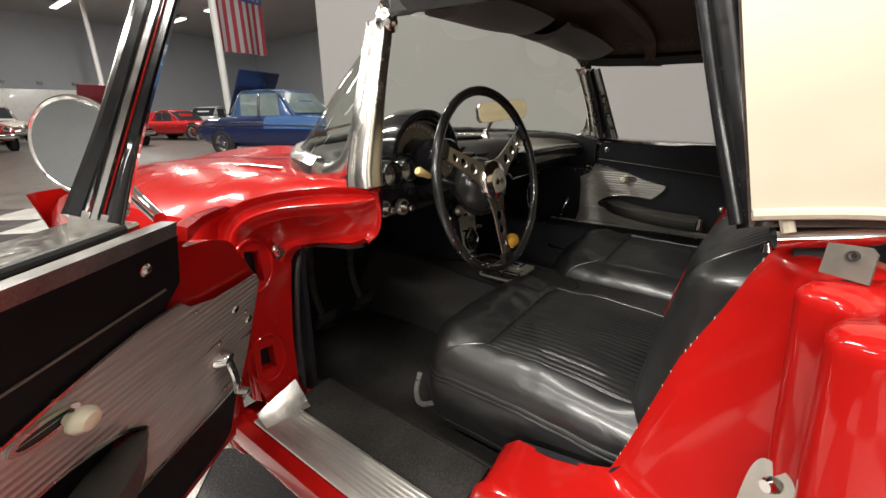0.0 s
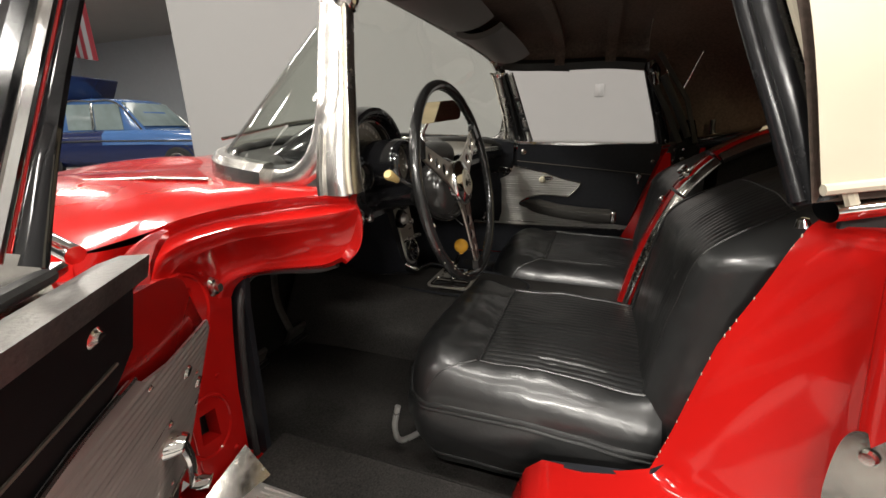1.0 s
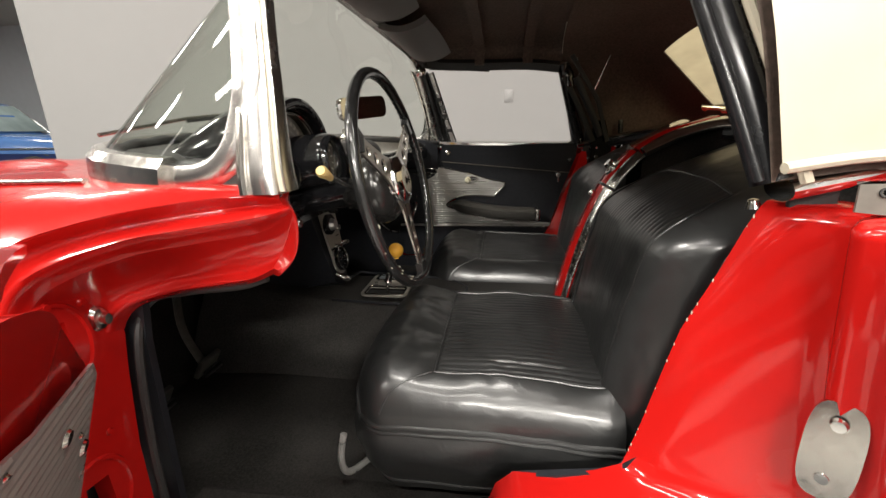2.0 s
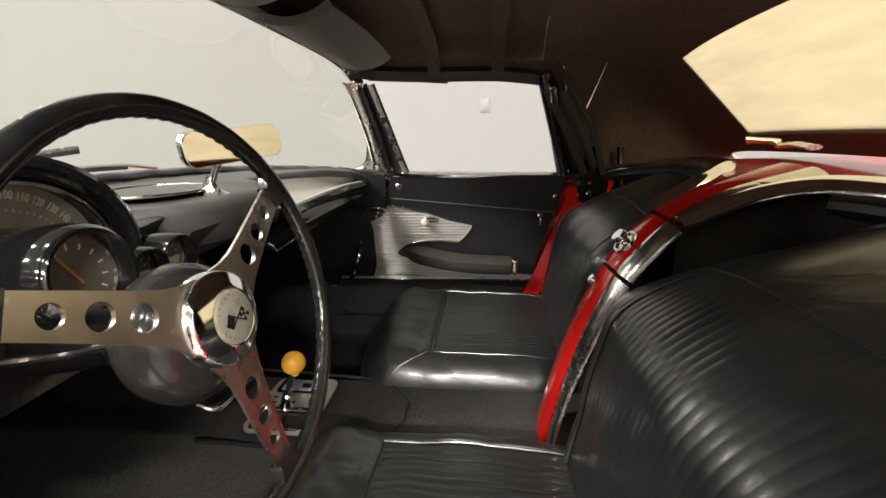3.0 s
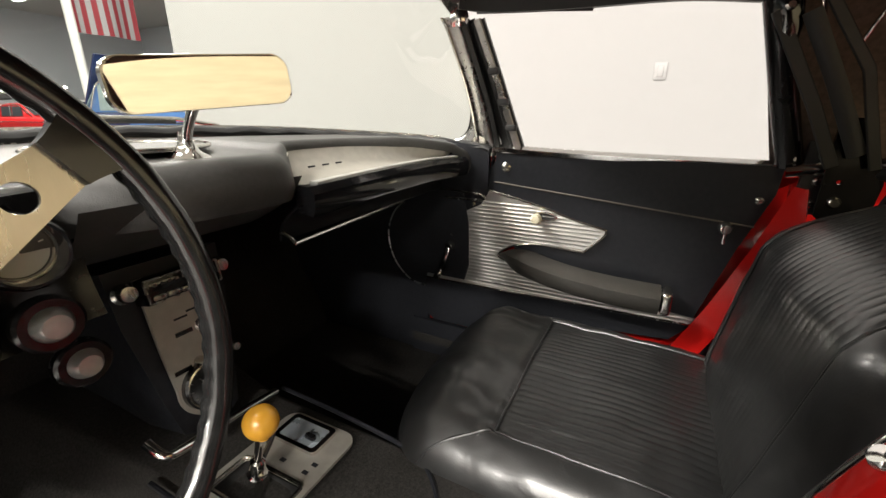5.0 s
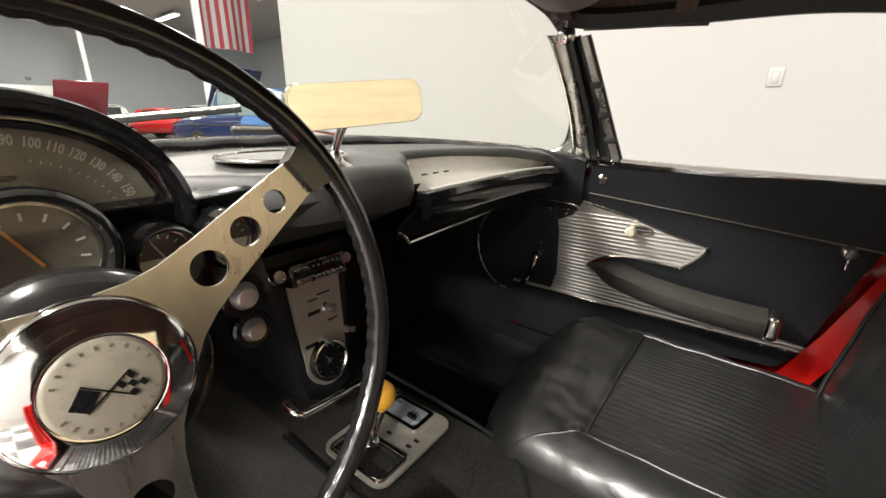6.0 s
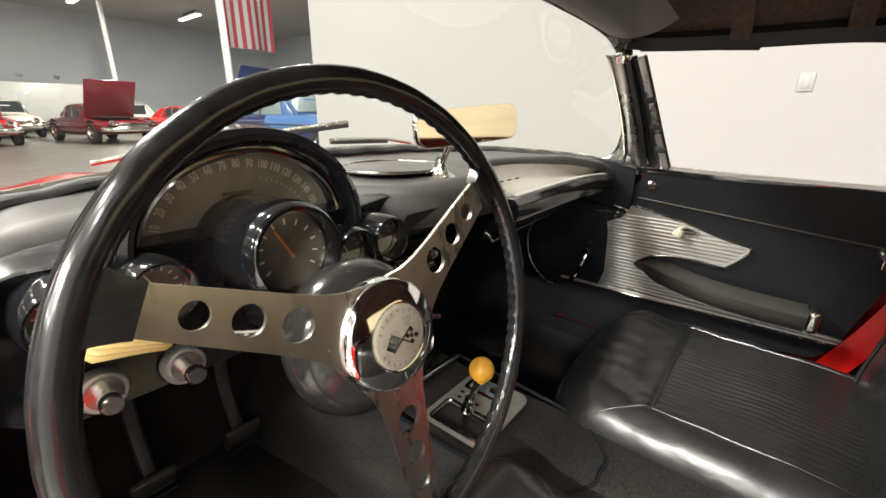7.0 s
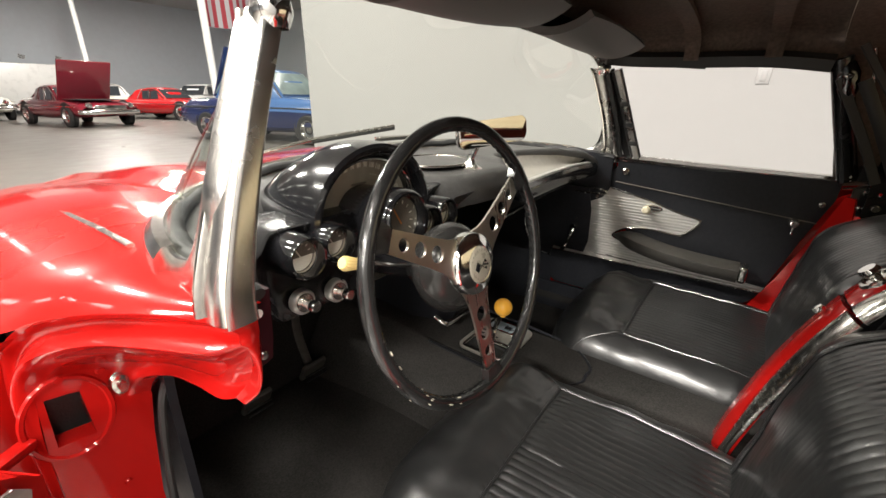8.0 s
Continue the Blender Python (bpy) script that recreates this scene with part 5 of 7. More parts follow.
# ---- windshield ----
ws = root("windshield", "wraparound tinted windshield in a chrome frame", "windshield")
BASE = [(0.668, 0.080, 0.925), (0.672, 0.16, 0.935), (0.660, 0.27, 0.943), (0.615, 0.38, 0.950), (0.52, 0.475, 0.958), (0.36, 0.538, 0.968), (0.18, 0.562, 0.974), (0, 0.570, 0.976)]
TOPC = [(0.560, 0.130, 1.195), (0.553, 0.142, 1.213), (0.530, 0.150, 1.230), (0.495, 0.152, 1.242), (0.40, 0.160, 1.256), (0.27, 0.168, 1.264), (0.14, 0.173, 1.268), (0, 0.175, 1.270)]
base = spline([(-x, y, z) for x, y, z in BASE] + [(x, y, z) for x, y, z in BASE[-2::-1]], 84)
topc = spline([(-x, y, z) for x, y, z in TOPC] + [(x, y, z) for x, y, z in TOPC[-2::-1]], 84)


def pane(u, v):
    f = u * (len(base) - 1)
    k = min(int(f), len(base) - 2)
    b, t = base[k].lerp(base[k + 1], f - k), topc[k].lerp(topc[k + 1], f - k)
    p = b.lerp(t, v)
    return p + Vector((0.02 * p.x, 0.03 * (1 - (p.x / 0.66) ** 2), 0.010)) * math.sin(math.pi * v) * 0.5


gp = part("windshield_glass", surf(pane, 84, 20), TINT, ws, "greenish curved windshield glass", 80)
gp.visible_shadow = False
part("lower_frame", sweep([(-0.018, -0.022), (0.024, -0.026), (0.030, -0.016), (0.027, -0.004), (0.018, 0.010), (0.008, 0.018), (-0.006, 0.016), (-0.016, 0.004)], [p + Vector((0, 0, -0.002)) for p in base[10:-10]]), CHROMED, ws, "chrome lower windshield frame", 30)
inner = []
for k, p in enumerate(base):
    t_ = (base[min(k + 1, len(base) - 1)] - base[max(k - 1, 0)]).normalized()
    inner.append(p + Vector((t_.y, -t_.x, 0)) * 0.020 + Vector((0, 0, 0.004 + 0.002 * math.sin(k * 1.7))))
part("base_seal", sweep(circle(0.010, 10, 1.2, 0.9), inner), RUBBER, ws, "wavy black rubber seal along the windshield base")
part("upper_frame", sweep([(-0.014, -0.010), (0.012, -0.010), (0.014, 0.012), (-0.014, 0.012)], [p + Vector((0, 0, 0.006)) for p in topc]), CHROMED, ws, "chrome windshield header")


def glass_edge(s):
    """Path of the frame that turns up from the base into the post at the rear corner of the glass."""
    way = [(0.640, 0.330, 0.936), (0.660, 0.245, 0.930), (0.666, 0.195, 0.930), (0.668, 0.158, 0.942), (0.664, 0.134, 0.968), (0.654, 0.122, 1.01), (0.645, 0.119, 1.045), (0.610, 0.134, 1.12), (0.574, 0.150, 1.19)]
    return spline([(s * x, y, z) for x, y, z in way], 48)


for s in (-1, 1):
    way = glass_edge(s)
    # passenger's frame in greyer chrome, standing in for the dark cabin it mirrors
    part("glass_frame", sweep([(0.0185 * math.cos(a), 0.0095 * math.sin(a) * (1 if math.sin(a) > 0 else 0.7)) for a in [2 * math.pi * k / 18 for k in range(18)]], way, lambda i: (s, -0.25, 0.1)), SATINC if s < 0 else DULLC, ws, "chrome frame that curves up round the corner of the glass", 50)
    part("post_foot", loft([[Vector((s * x, y, z)) for x, y, z in ((0.672, 0.10, 0.902), (0.672, 0.170, 0.912), (0.668, 0.150, 0.935), (0.664, 0.118, 0.965), (0.662, 0.100, 0.955))], [Vector((s * (x - 0.012), y, z)) for x, y, z in ((0.672, 0.10, 0.902), (0.672, 0.170, 0.912), (0.668, 0.150, 0.935), (0.664, 0.118, 0.965), (0.662, 0.100, 0.955))]]), CHROMED, ws, "satin metal foot plate of the windshield post")
    part("glass_gasket", tube([p + (way[min(k + 1, len(way) - 1)] - way[max(k - 1, 0)]).normalized().cross(Vector((s, 0, 0))) * (0.016 * s) for k, p in enumerate(way)], 0.0032, 6), RUBBER, ws)
for s in (-1, 1):
    post = spline([(s * 0.674, 0.076, 0.912), (s * 0.668, 0.082, 0.95), (s * 0.640, 0.095, 1.03), (s * 0.605, 0.112, 1.11), (s * 0.572, 0.128, 1.18), (s * 0.560, 0.138, 1.205)], 30)
    def around(i, lo, hi, deep, n=14):
        """A rounded section: across from lo to hi along the car, deep to the side."""
        f = 1.12 - 0.30 * ease(i / 18)
        ring = []
        for k in range(n):
            a = 2 * math.pi * k / n
            ca, sa = math.copysign(abs(math.cos(a)) ** 0.7, math.cos(a)), math.copysign(abs(math.sin(a)) ** 0.7, math.sin(a))
            ring.append(post[i] + Vector((s * deep * sa * f, lerp(lo, hi, 0.5 + 0.5 * ca) * f, 0)))
        return ring
    # passenger's post likewise greyed: mirrored darkness is put into its colour
    ps = part("windshield_post", loft([around(i, -0.004, 0.036, 0.015) for i in range(len(post))]), SATINC if s < 0 else DULLC, ws, "polished chrome windshield post" if s < 0 else "chrome windshield post toned grey like the dark cabin it mirrors", 40)
    part("post_bead", loft([around(i, 0.030, 0.042, 0.019) for i in range(len(post))]), CHROMED, ps)
    part("post_strip", loft([around(i, -0.012, -0.003, 0.012) for i in range(1, len(post))]), FELT if s < 0 else RUBBER, ps, "cream sponge weatherstrip on the post" if s < 0 else "black weatherstrip on the post")
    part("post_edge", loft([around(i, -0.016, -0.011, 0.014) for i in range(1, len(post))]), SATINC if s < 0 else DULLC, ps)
    if s > 0:
        part("post_seal", sweep([(-0.006, -0.005), (0.005, -0.005), (0.005, 0.005), (-0.006, 0.005)], [p + Vector((-s * 0.012, -0.014, 0.0)) for p in post[1:]], lambda i: (0, -1, 0.2)), RUBBER, ps)
    part("post_ball", lathe([(0, 0.022), (0.012, 0.019), (0.02, 0.008), (0.022, -0.004), (0.016, -0.018)], 20, Matrix.Translation((s * 0.560, 0.130, 1.203))), CHROME, ps)
for s, y0 in ((-1, 0.60), (1, 0.60)):
    arm = [(s * 0.05 - 0.36, y0, 0.985), (s * 0.02 - 0.20, 0.555, 1.02), (-0.007 + 0.0 * s, 0.485, 1.045)] if s < 0 else [(0.30, y0, 0.985), (0.20, 0.590, 1.0), (0.02, 0.585, 1.005)]
    wp = root("windshield_wiper", "chrome wiper arm resting at the foot of the windshield", "wiper", "wipers")
    part("wiper_arm", tube(arm, 0.004, 8), CHROMED, wp)
    part("wiper_blade", strip([Vector(arm[1]).lerp(Vector(arm[2]), f) + Vector((0, 0.0, -0.004)) for f in (0, 0.5, 1)], 0.006, 0.012), RUBBER, wp)

# ---- folding top ----
top = root("folding_canopy", "raised cream vinyl convertible top with a yellowed rear window", "convertible top")


def arch_pts(hw, zs, zc, y_side, y_top, n=40, lift=0.0, p=0.55):
    out = []
    for k in range(n + 1):
        a = math.pi * k / n
        s, c = math.sin(a), math.cos(a)
        f = s ** p
        x = (hw + lift) * (abs(c) ** 0.85) * (1 if c > 0 else -1)
        out.append(Vector((x, lerp(y_side, y_top, f), lerp(zs, zc, f) + lift)))
    return out


ROOF = [(0.52, 1.255, 1.285, 0.150, 0.185), (0.565, 1.240, 1.315, 0.06, 0.08), (0.575, 1.232, 1.332, -0.08, -0.08), (0.575, 1.225, 1.335, -0.25, -0.25), (0.573, 1.205, 1.328, -0.42, -0.42)]
QUART = [(0.668, 0.925, 1.330, -0.478, -0.385), (0.655, 0.935, 1.315, -0.56, -0.55), (0.645, 0.940, 1.285, -0.68, -0.655), (0.635, 0.945, 1.245, -0.80, -0.71), (0.62, 0.95, 1.045, -0.93, -0.895), (0.60, 0.95, 1.005, -1.0, -0.93)]
roof_in = [arch_pts(*r, p=0.5) for r in ROOF]
part("roof_lining", loft(roof_in, False, False), TOPIN, top, "dark brown black roof lining")
part("roof_cover", loft([arch_pts(*r, lift=0.014, p=0.5) for r in ROOF], False, False), CREAM, top, "cream vinyl roof cover")


def quarter(lift, window):
    rings = []
    for k, r in enumerate(QUART):
        pw = 0.5 if k == 0 else lerp(0.42, 0.30, k / 5)
        rings.append(arch_pts(*r, lift=lift, p=pw, n=60))
    bm = bmesh.new()
    vs = [[bm.verts.new(p) for p in r] for r in rings]
    for i in range(len(vs) - 1):
        for j in range(60):
            mid = (rings[i][j] + rings[i + 1][j + 1]) / 2
            in_window = i == 3 and abs(mid.x) < 0.43
            if in_window == window:
                bm.faces.new((vs[i][j], vs[i][j + 1], vs[i + 1][j + 1], vs[i + 1][j]))
    bmesh.ops.delete(bm, geom=[v for v in bm.verts if not v.link_faces], context="VERTS")
    return bm


part("quarter_lining", quarter(0.0, False), TOPIN, top, "dark lining of the rear quarters")
part("quarter_cover", quarter(0.014, False), CREAM, top, "cream vinyl rear quarters")
rw = part("rear_window", quarter(0.007, True), YFILM, top, "yellowed clear vinyl rear window")
for s in (-1, 1):
    hem = [arch_pts(*r, lift=0.016, p=0.5 if k == 0 else lerp(0.42, 0.30, k / 5), n=60)[0 if s > 0 else -1] for k, r in enumerate(QUART)]
    part("hem_binding", tube(spline(hem, 30), 0.006, 8), FELT, top, "yellowed bound hem of the top")
# header bow, side rails, bows and struts
part("header_bow", sweep([(-0.030, -0.016), (0.020, -0.020), (0.028, 0.012), (-0.030, 0.014)], [p + Vector((0, -0.030, 0.016)) for p in topc[10:-10]]), RUBBER, top, "black header bow over the windshield")
for s in (-1, 1):
    rail = spline([(s * 0.535, 0.12, 1.238), (s * 0.568, 0.05, 1.232), (s * 0.573, -0.10, 1.226), (s * 0.572, -0.28, 1.222), (s * 0.570, -0.40, 1.208)], 24)
    part("side_rail", sweep([(-0.022, -0.020), (0.014, -0.026), (0.020, 0.0), (0.012, 0.014), (-0.022, 0.012)], rail), RUBBER, top, "black side rail of the folding top")
    flap = [Vector((s * 0.578, y, 0)) for y in (0.10, 0.02, -0.06, -0.136, -0.144, -0.152, -0.156, -0.24, -0.32, -0.40)]
    lows = [1.212, 1.207, 1.203, 1.197, 1.222, 1.226, 1.208, 1.207, 1.205, 1.203]
    part("rail_flap", loft([[Vector((p.x, p.y, 1.236)) for p in flap], [Vector((p.x * 1.004, p.y, z)) for p, z in zip(flap, lows)]], False, False), RUBBER, top, "torn black rail weatherstrip")
    back = 0.0 if s < 0 else -0.014
    pst = spline([(s * 0.572, -0.395 + back, 1.215), (s * 0.598, -0.425 + back, 1.12), (s * 0.630, -0.458 + back, 1.02), (s * 0.652, -0.490 + back, 0.925)], 20)
    part("rear_post", sweep([(0.002 + x, y) for x, y in circle(0.0205, 20, 1.05, 0.82)], pst, lambda i: (s, 0.2, 0.3)), ENAMEL, top, "black rear window post of the folding top")
    if s < 0:
        part("post_weatherstrip", tube([p + Vector((s * 0.010, 0.022, 0)) for p in pst], 0.008, 12), ENAMEL, top)
    part("front_stub", tube(spline([(s * 0.50, 0.135, 1.255), (s * 0.478, 0.125, 1.248), (s * 0.462, 0.14, 1.262)], 10), 0.006, 8), CHROME, top, "chrome header latch")
    part("latch_handle", strip([(s * 0.49, 0.10, 1.262), (s * 0.46, 0.105, 1.262), (s * 0.43, 0.11, 1.268)], 0.014, 0.006), CHROMED, top)
    part("top_strut", strip([(s * 0.565, -0.42, 1.17), (s * 0.585, -0.50, 1.03), (s * 0.60, -0.55, 0.93)], 0.020, 0.006, (1, 0, 0)), RUBBER, top, "black folding strut")
    part("top_strut", strip([(s * 0.545, -0.44, 1.24), (s * 0.565, -0.55, 1.08), (s * 0.585, -0.60, 0.93)], 0.016, 0.006, (1, 0, 0)), RUBBER, top)
    part("linkage_rod", tube([(s * 0.560, -0.455, 1.285), (s * 0.566, -0.470, 1.20), (s * 0.570, -0.480, 1.16)], 0.0035, 8), CHROMED, top, "thin bright linkage rod of the folding top")
    part("linkage_rod", tube([(s * 0.548, -0.575, 1.235), (s * 0.565, -0.545, 1.15), (s * 0.572, -0.530, 1.11)], 0.0032, 8), CHROMED, top)
    knuckle = part("linkage_knuckle", sweep(circle(0.016, 12, 0.55, 1.3), [(s * 0.566, -0.425, 1.205), (s * 0.568, -0.432, 1.18), (s * 0.572, -0.440, 1.145), (s * 0.575, -0.446, 1.12)], lambda i: (0, -1, 0.2), False, [0.6, 1.0, 0.9, 0.5]), GLOSS, top, "black linkage knuckle")
    part("knuckle_bolt", lathe([(0, 0.006), (0.005, 0.006), (0.007, 0.002), (0.008, 0)], 12, facing((s * 0.558, -0.434, 1.175), (-s, 0, 0))), CHROMED, knuckle)
    part("top_strut", sweep(circle(0.011, 10, 0.5, 1.2), [(s * 0.560, -0.462, 1.165), (s * 0.575, -0.520, 1.06), (s * 0.590, -0.575, 0.95)], lambda i: (0, -1, -0.4)), RUBBER, top)
    hb = part("hinge_plate", box(0.010, 0.050, 0.13, (s * 0.632, -0.545, 0.905), 0.004), RUBBER, top, "black hinge plate with worn bolts")
    for z in (0.86, 0.90, 0.945):
        part("hinge_bolt", lathe([(0, 0.006), (0.005, 0.006), (0.008, 0.002), (0.009, 0)], 12, facing((s * 0.627, -0.545, z), (-s, 0, 0))), CHROMED, hb)
    if s > 0:
        part("trim_tab", box(0.010, 0.010, 0.024, (s * 0.638, -0.505, 0.945), 0.003), PLATEW, top)
    # cream edge binding of the cover behind the driver's and passenger's windows
    part("edge_binding", tube([p + Vector((s * 0.020, -0.020, 0.0)) for p in pst], 0.006, 8), CREAM, top)
for y, z in ((-0.10, 1.318), (-0.28, 1.320)):
    bow = arch_pts(0.555, z - 0.10, z, y, y, 30, p=0.5)
    part("roof_bow", sweep([(-0.018, -0.005), (0.018, -0.005), (0.018, 0.006), (-0.018, 0.006)], bow, lambda i: (0, 0, 1)), TOPIN, top, "flat roof bow under the lining")
for s in (-1, 1):
    vis = root("sun_visor", "grey vinyl sun visor folded under the header", "sun visor", "sun visors")
    part("visor_pad", surf(lambda u, v: (s * lerp(0.06, 0.44, u), lerp(0.145, 0.02, v) - 0.015 * u, 1.270 - 0.030 * math.sin(math.pi * v) ** 0.8 * (0.6 + 0.4 * math.sin(math.pi * u)) + 0.012 * v - 0.02 * u * u), 24, 10, 0.016), GREYV, vis)
    part("visor_rod", tube([(s * 0.06, 0.135, 1.272), (s * 0.46, 0.13, 1.258)], 0.004, 8), CHROMED, vis)

# ---- doors ----
def door(s, open_):
    d = root("car_door", "red car door standing open with black and ribbed aluminium trim" if open_ else "closed red car door with black and ribbed aluminium trim", "car door", "doors of the red car")
    def M(x):
        return axes((s * x, 0, 0), (0, 1, 0), (0, 0, 1), (s, 0, 0))
    shell = [(-0.505, 0.910), (0.066, 0.910), (0.082, 0.86), (0.12, 0.825), (0.20, 0.81), (0.285, 0.775), (0.298, 0.72), (0.298, 0.42), (0.25, 0.395), (-0.16, 0.395), (-0.20, 0.45), (-0.23, 0.49), (-0.36, 0.50), (-0.40, 0.56), (-0.46, 0.75), (-0.50, 0.86)]
    if open_:
        shell[1:6] = [(0.070, 0.905), (0.10, 0.892), (0.15, 0.884), (0.195, 0.866), (0.225, 0.835), (0.262, 0.795), (0.288, 0.765)]
    shell = [(p.x, p.y) for p in spline([(y, z, 0) for y, z in shell], 96, True)]
    inner = [Vector((s * (0.656 if open_ else 0.70), y, z)) for y, z in shell]
    mid = [Vector((s * (0.76 + 0.03 * math.sin(math.pi * (z - 0.35) / 0.65)), y, z)) for y, z in shell]
    outer_ = [Vector((s * (0.80 + 0.05 * math.sin(math.pi * (z - 0.35) / 0.65)), y * 0.985, lerp(0.66, z, 0.97))) for y, z in shell]
    part("door_shell", loft([inner, mid, outer_]), RED, d, "glossy red door shell", 30)
    up = [(-0.500, 0.922), (0.066, 0.922), (0.068, 0.862), (0.05, 0.80), (-0.02, 0.62), (-0.30, 0.575), (-0.405, 0.575), (-0.455, 0.75), (-0.497, 0.87)]
    if open_:
        up[1:3] = [(0.080, 0.914), (0.090, 0.850)]
    # open door's trim takes a blacker material, to stay dark under the lamps
    part("upper_trim", plate(up, [], 0.006, M(0.6465)), SATIN if open_ else PANEL, d, "black vinyl upper door trim")
    low = [(-0.410, 0.568), (0.262, 0.558), (0.262, 0.44), (0.24, 0.425), (-0.14, 0.425), (-0.19, 0.475), (-0.24, 0.512), (-0.37, 0.522)]
    part("lower_trim", plate(low, [], 0.005, M(0.6475)), SATIN if open_ else PANEL, d, "black lower door trim")
    sil = [(0.078, 0.829), (0.02, 0.818), (-0.06, 0.800), (-0.14, 0.776), (-0.198, 0.764), (-0.207, 0.757), (-0.200, 0.742), (-0.168, 0.708), (-0.152, 0.702), (-0.06, 0.706), (0.0, 0.696), (0.030, 0.680), (0.047, 0.660), (0.015, 0.646), (-0.06, 0.622), (-0.15, 0.606), (-0.34, 0.592), (-0.415, 0.586), (-0.415, 0.570), (0.262, 0.560), (0.272, 0.62), (0.276, 0.735), (0.262, 0.752), (0.20, 0.756), (0.15, 0.765), (0.10, 0.79)]
    if open_:
        sil[0] = (0.088, 0.822)
        sil[-5:] = [(0.276, 0.765), (0.262, 0.784), (0.22, 0.786), (0.16, 0.790), (0.11, 0.804)]
    sp = part("aluminium_panel", plate(sil, [], 0.004, M(0.6435)), SILVER, d, "ribbed brushed aluminium door panel")
    # horizontal ribs clipped to the panel's outline
    def spans(z):
        xs = []
        for (ya, za), (yb, zb) in zip(sil, sil[1:] + sil[:1]):
            if (za > z) != (zb > z):
                xs.append(ya + (z - za) / (zb - za) * (yb - ya))
        xs.sort()
        return list(zip(xs[::2], xs[1::2]))
    z = 0.572
    while z < 0.80:
        for a, b in spans(z):
            if b - a > 0.03:
                part("panel_rib", sweep([(-0.0032, 0), (0, 0.0018), (0.0032, 0)], [(s * 0.6435, a + 0.008, z), (s * 0.6435, b - 0.008, z)], (-s, 0, 0)), SILVER, sp)
        z += 0.0098
    edge = spline([(s * 0.6425, y, z) for y, z in sil[:14]], 60)
    part("panel_beading", tube(edge, 0.0028, 6), CHROMED, d, "thin bright beading round the aluminium panel")
    part("panel_foot_trim", strip([(s * 0.642, 0.262, 0.561), (s * 0.642, -0.415, 0.570)], 0.005, 0.004, (s, 0, 0)), CHROMED, d)
    part("seam", tube([(s * 0.6455, 0.066, 0.851), (s * 0.6455, -0.475, 0.803)], 0.0018, 6), STEELG, d, "fine seam across the upper trim")
    # armrest
    pts = spline([(s * 0.645, 0.046, 0.662), (s * 0.632, 0.010, 0.668), (s * 0.612, -0.06, 0.656), (s * 0.600, -0.14, 0.645), (s * 0.598, -0.24, 0.637), (s * 0.600, -0.335, 0.634)], 40)
    part("armrest", sweep([(-0.034, -0.028), (0.020, -0.030), (0.030, -0.012), (0.030, 0.012), (0.018, 0.022), (-0.034, 0.026)][::-1], pts, lambda i: (0, 0, 1), scale=[0.12 + 0.78 * ease(i / 14) for i in range(len(pts))]), ARMV, d, "padded grey black armrest")
    part("armrest_cap", box(0.060, 0.022, 0.052, (s * 0.606, -0.347, 0.633), 0.009, 3), CREAMK if open_ else CHROMED, d, "bright cap at the end of the armrest")
    # release knob in its oval slot
    slot = part("handle_slot", plate([(0.030 * math.cos(a), 0.012 * math.sin(a)) for a in [2 * math.pi * i / 24 for i in range(24)]], [[(0.024 * math.cos(a), 0.0075 * math.sin(a)) for a in [2 * math.pi * i / 24 for i in range(24)]]], 0.004, M(0.640) @ Matrix.Translation((-0.066, 0.778, 0))), CHROMED, d, "oval chrome slot of the door release")
    part("slot_back", plate([(0.024 * math.cos(a), 0.0075 * math.sin(a)) for a in [2 * math.pi * i / 24 for i in range(24)]], [], 0.002, M(0.642) @ Matrix.Translation((-0.066, 0.778, 0))), RUBBER, slot)
    part("release_knob", lathe([(0, 0.030), (0.009, 0.028), (0.0135, 0.020), (0.0125, 0.012), (0.007, 0.006), (0.005, 0.0)], 24, facing((s * 0.640, -0.050, 0.774), (-s, 0, 0))), CREAMK, d, "cream door release knob")
    lk = part("lock_knob", lathe([(0, 0.022), (0.009, 0.021), (0.012, 0.016), (0.010, 0.008), (0.013, 0.003), (0.014, 0)], 20, facing((s * 0.646, -0.428, 0.796), (-s, 0, 0))), CHROME, d, "chrome lock knob with a small lever")
    part("lock_lever", box(0.006, 0.006, 0.026, (s * 0.630, -0.428, 0.778), 0.002), CHROME, lk)
    for y, z, r in ((0.039, 0.888, 0.009), (-0.474, 0.855, 0.006), (0.215, 0.585, 0.005), (0.18, 0.70, 0.006), (0.245, 0.72, 0.005), (0.24, 0.60, 0.004), (0.12, 0.79, 0.004)):
        r = r * 0.62 if open_ else r
        b = part("trim_screw", lathe([(0, r * 0.7), (r * 0.6, r * 0.7), (r, r * 0.2), (r * 1.3, 0)], 16, facing((s * 0.6465 if z > 0.8 else s * 0.6425, y, z), (-s, 0, 0))), CHROMED, d, "cross head trim screw")
        part("screw_slot", box(0.002, r * 1.1, r * 0.22, (s * (0.6465 - r * 0.7 if z > 0.8 else 0.6425 - r * 0.7), y, z)), RUBBER, b)
    # window crank
    cr = part("window_crank", lathe([(0, 0.020), (0.010, 0.019), (0.013, 0.012), (0.016, 0.0)], 22, facing((s * 0.643, 0.185, 0.668), (-s, 0, 0))), CHROME, d, "chrome window crank")
    part("crank_arm", sweep(circle(0.006, 8, 1.2, 0.7), spline([(s * 0.628, 0.185, 0.668), (s * 0.618, 0.190, 0.64), (s * 0.615, 0.200, 0.61), (s * 0.615, 0.206, 0.588)], 14), (s, 0, 0)), CHROME, cr)
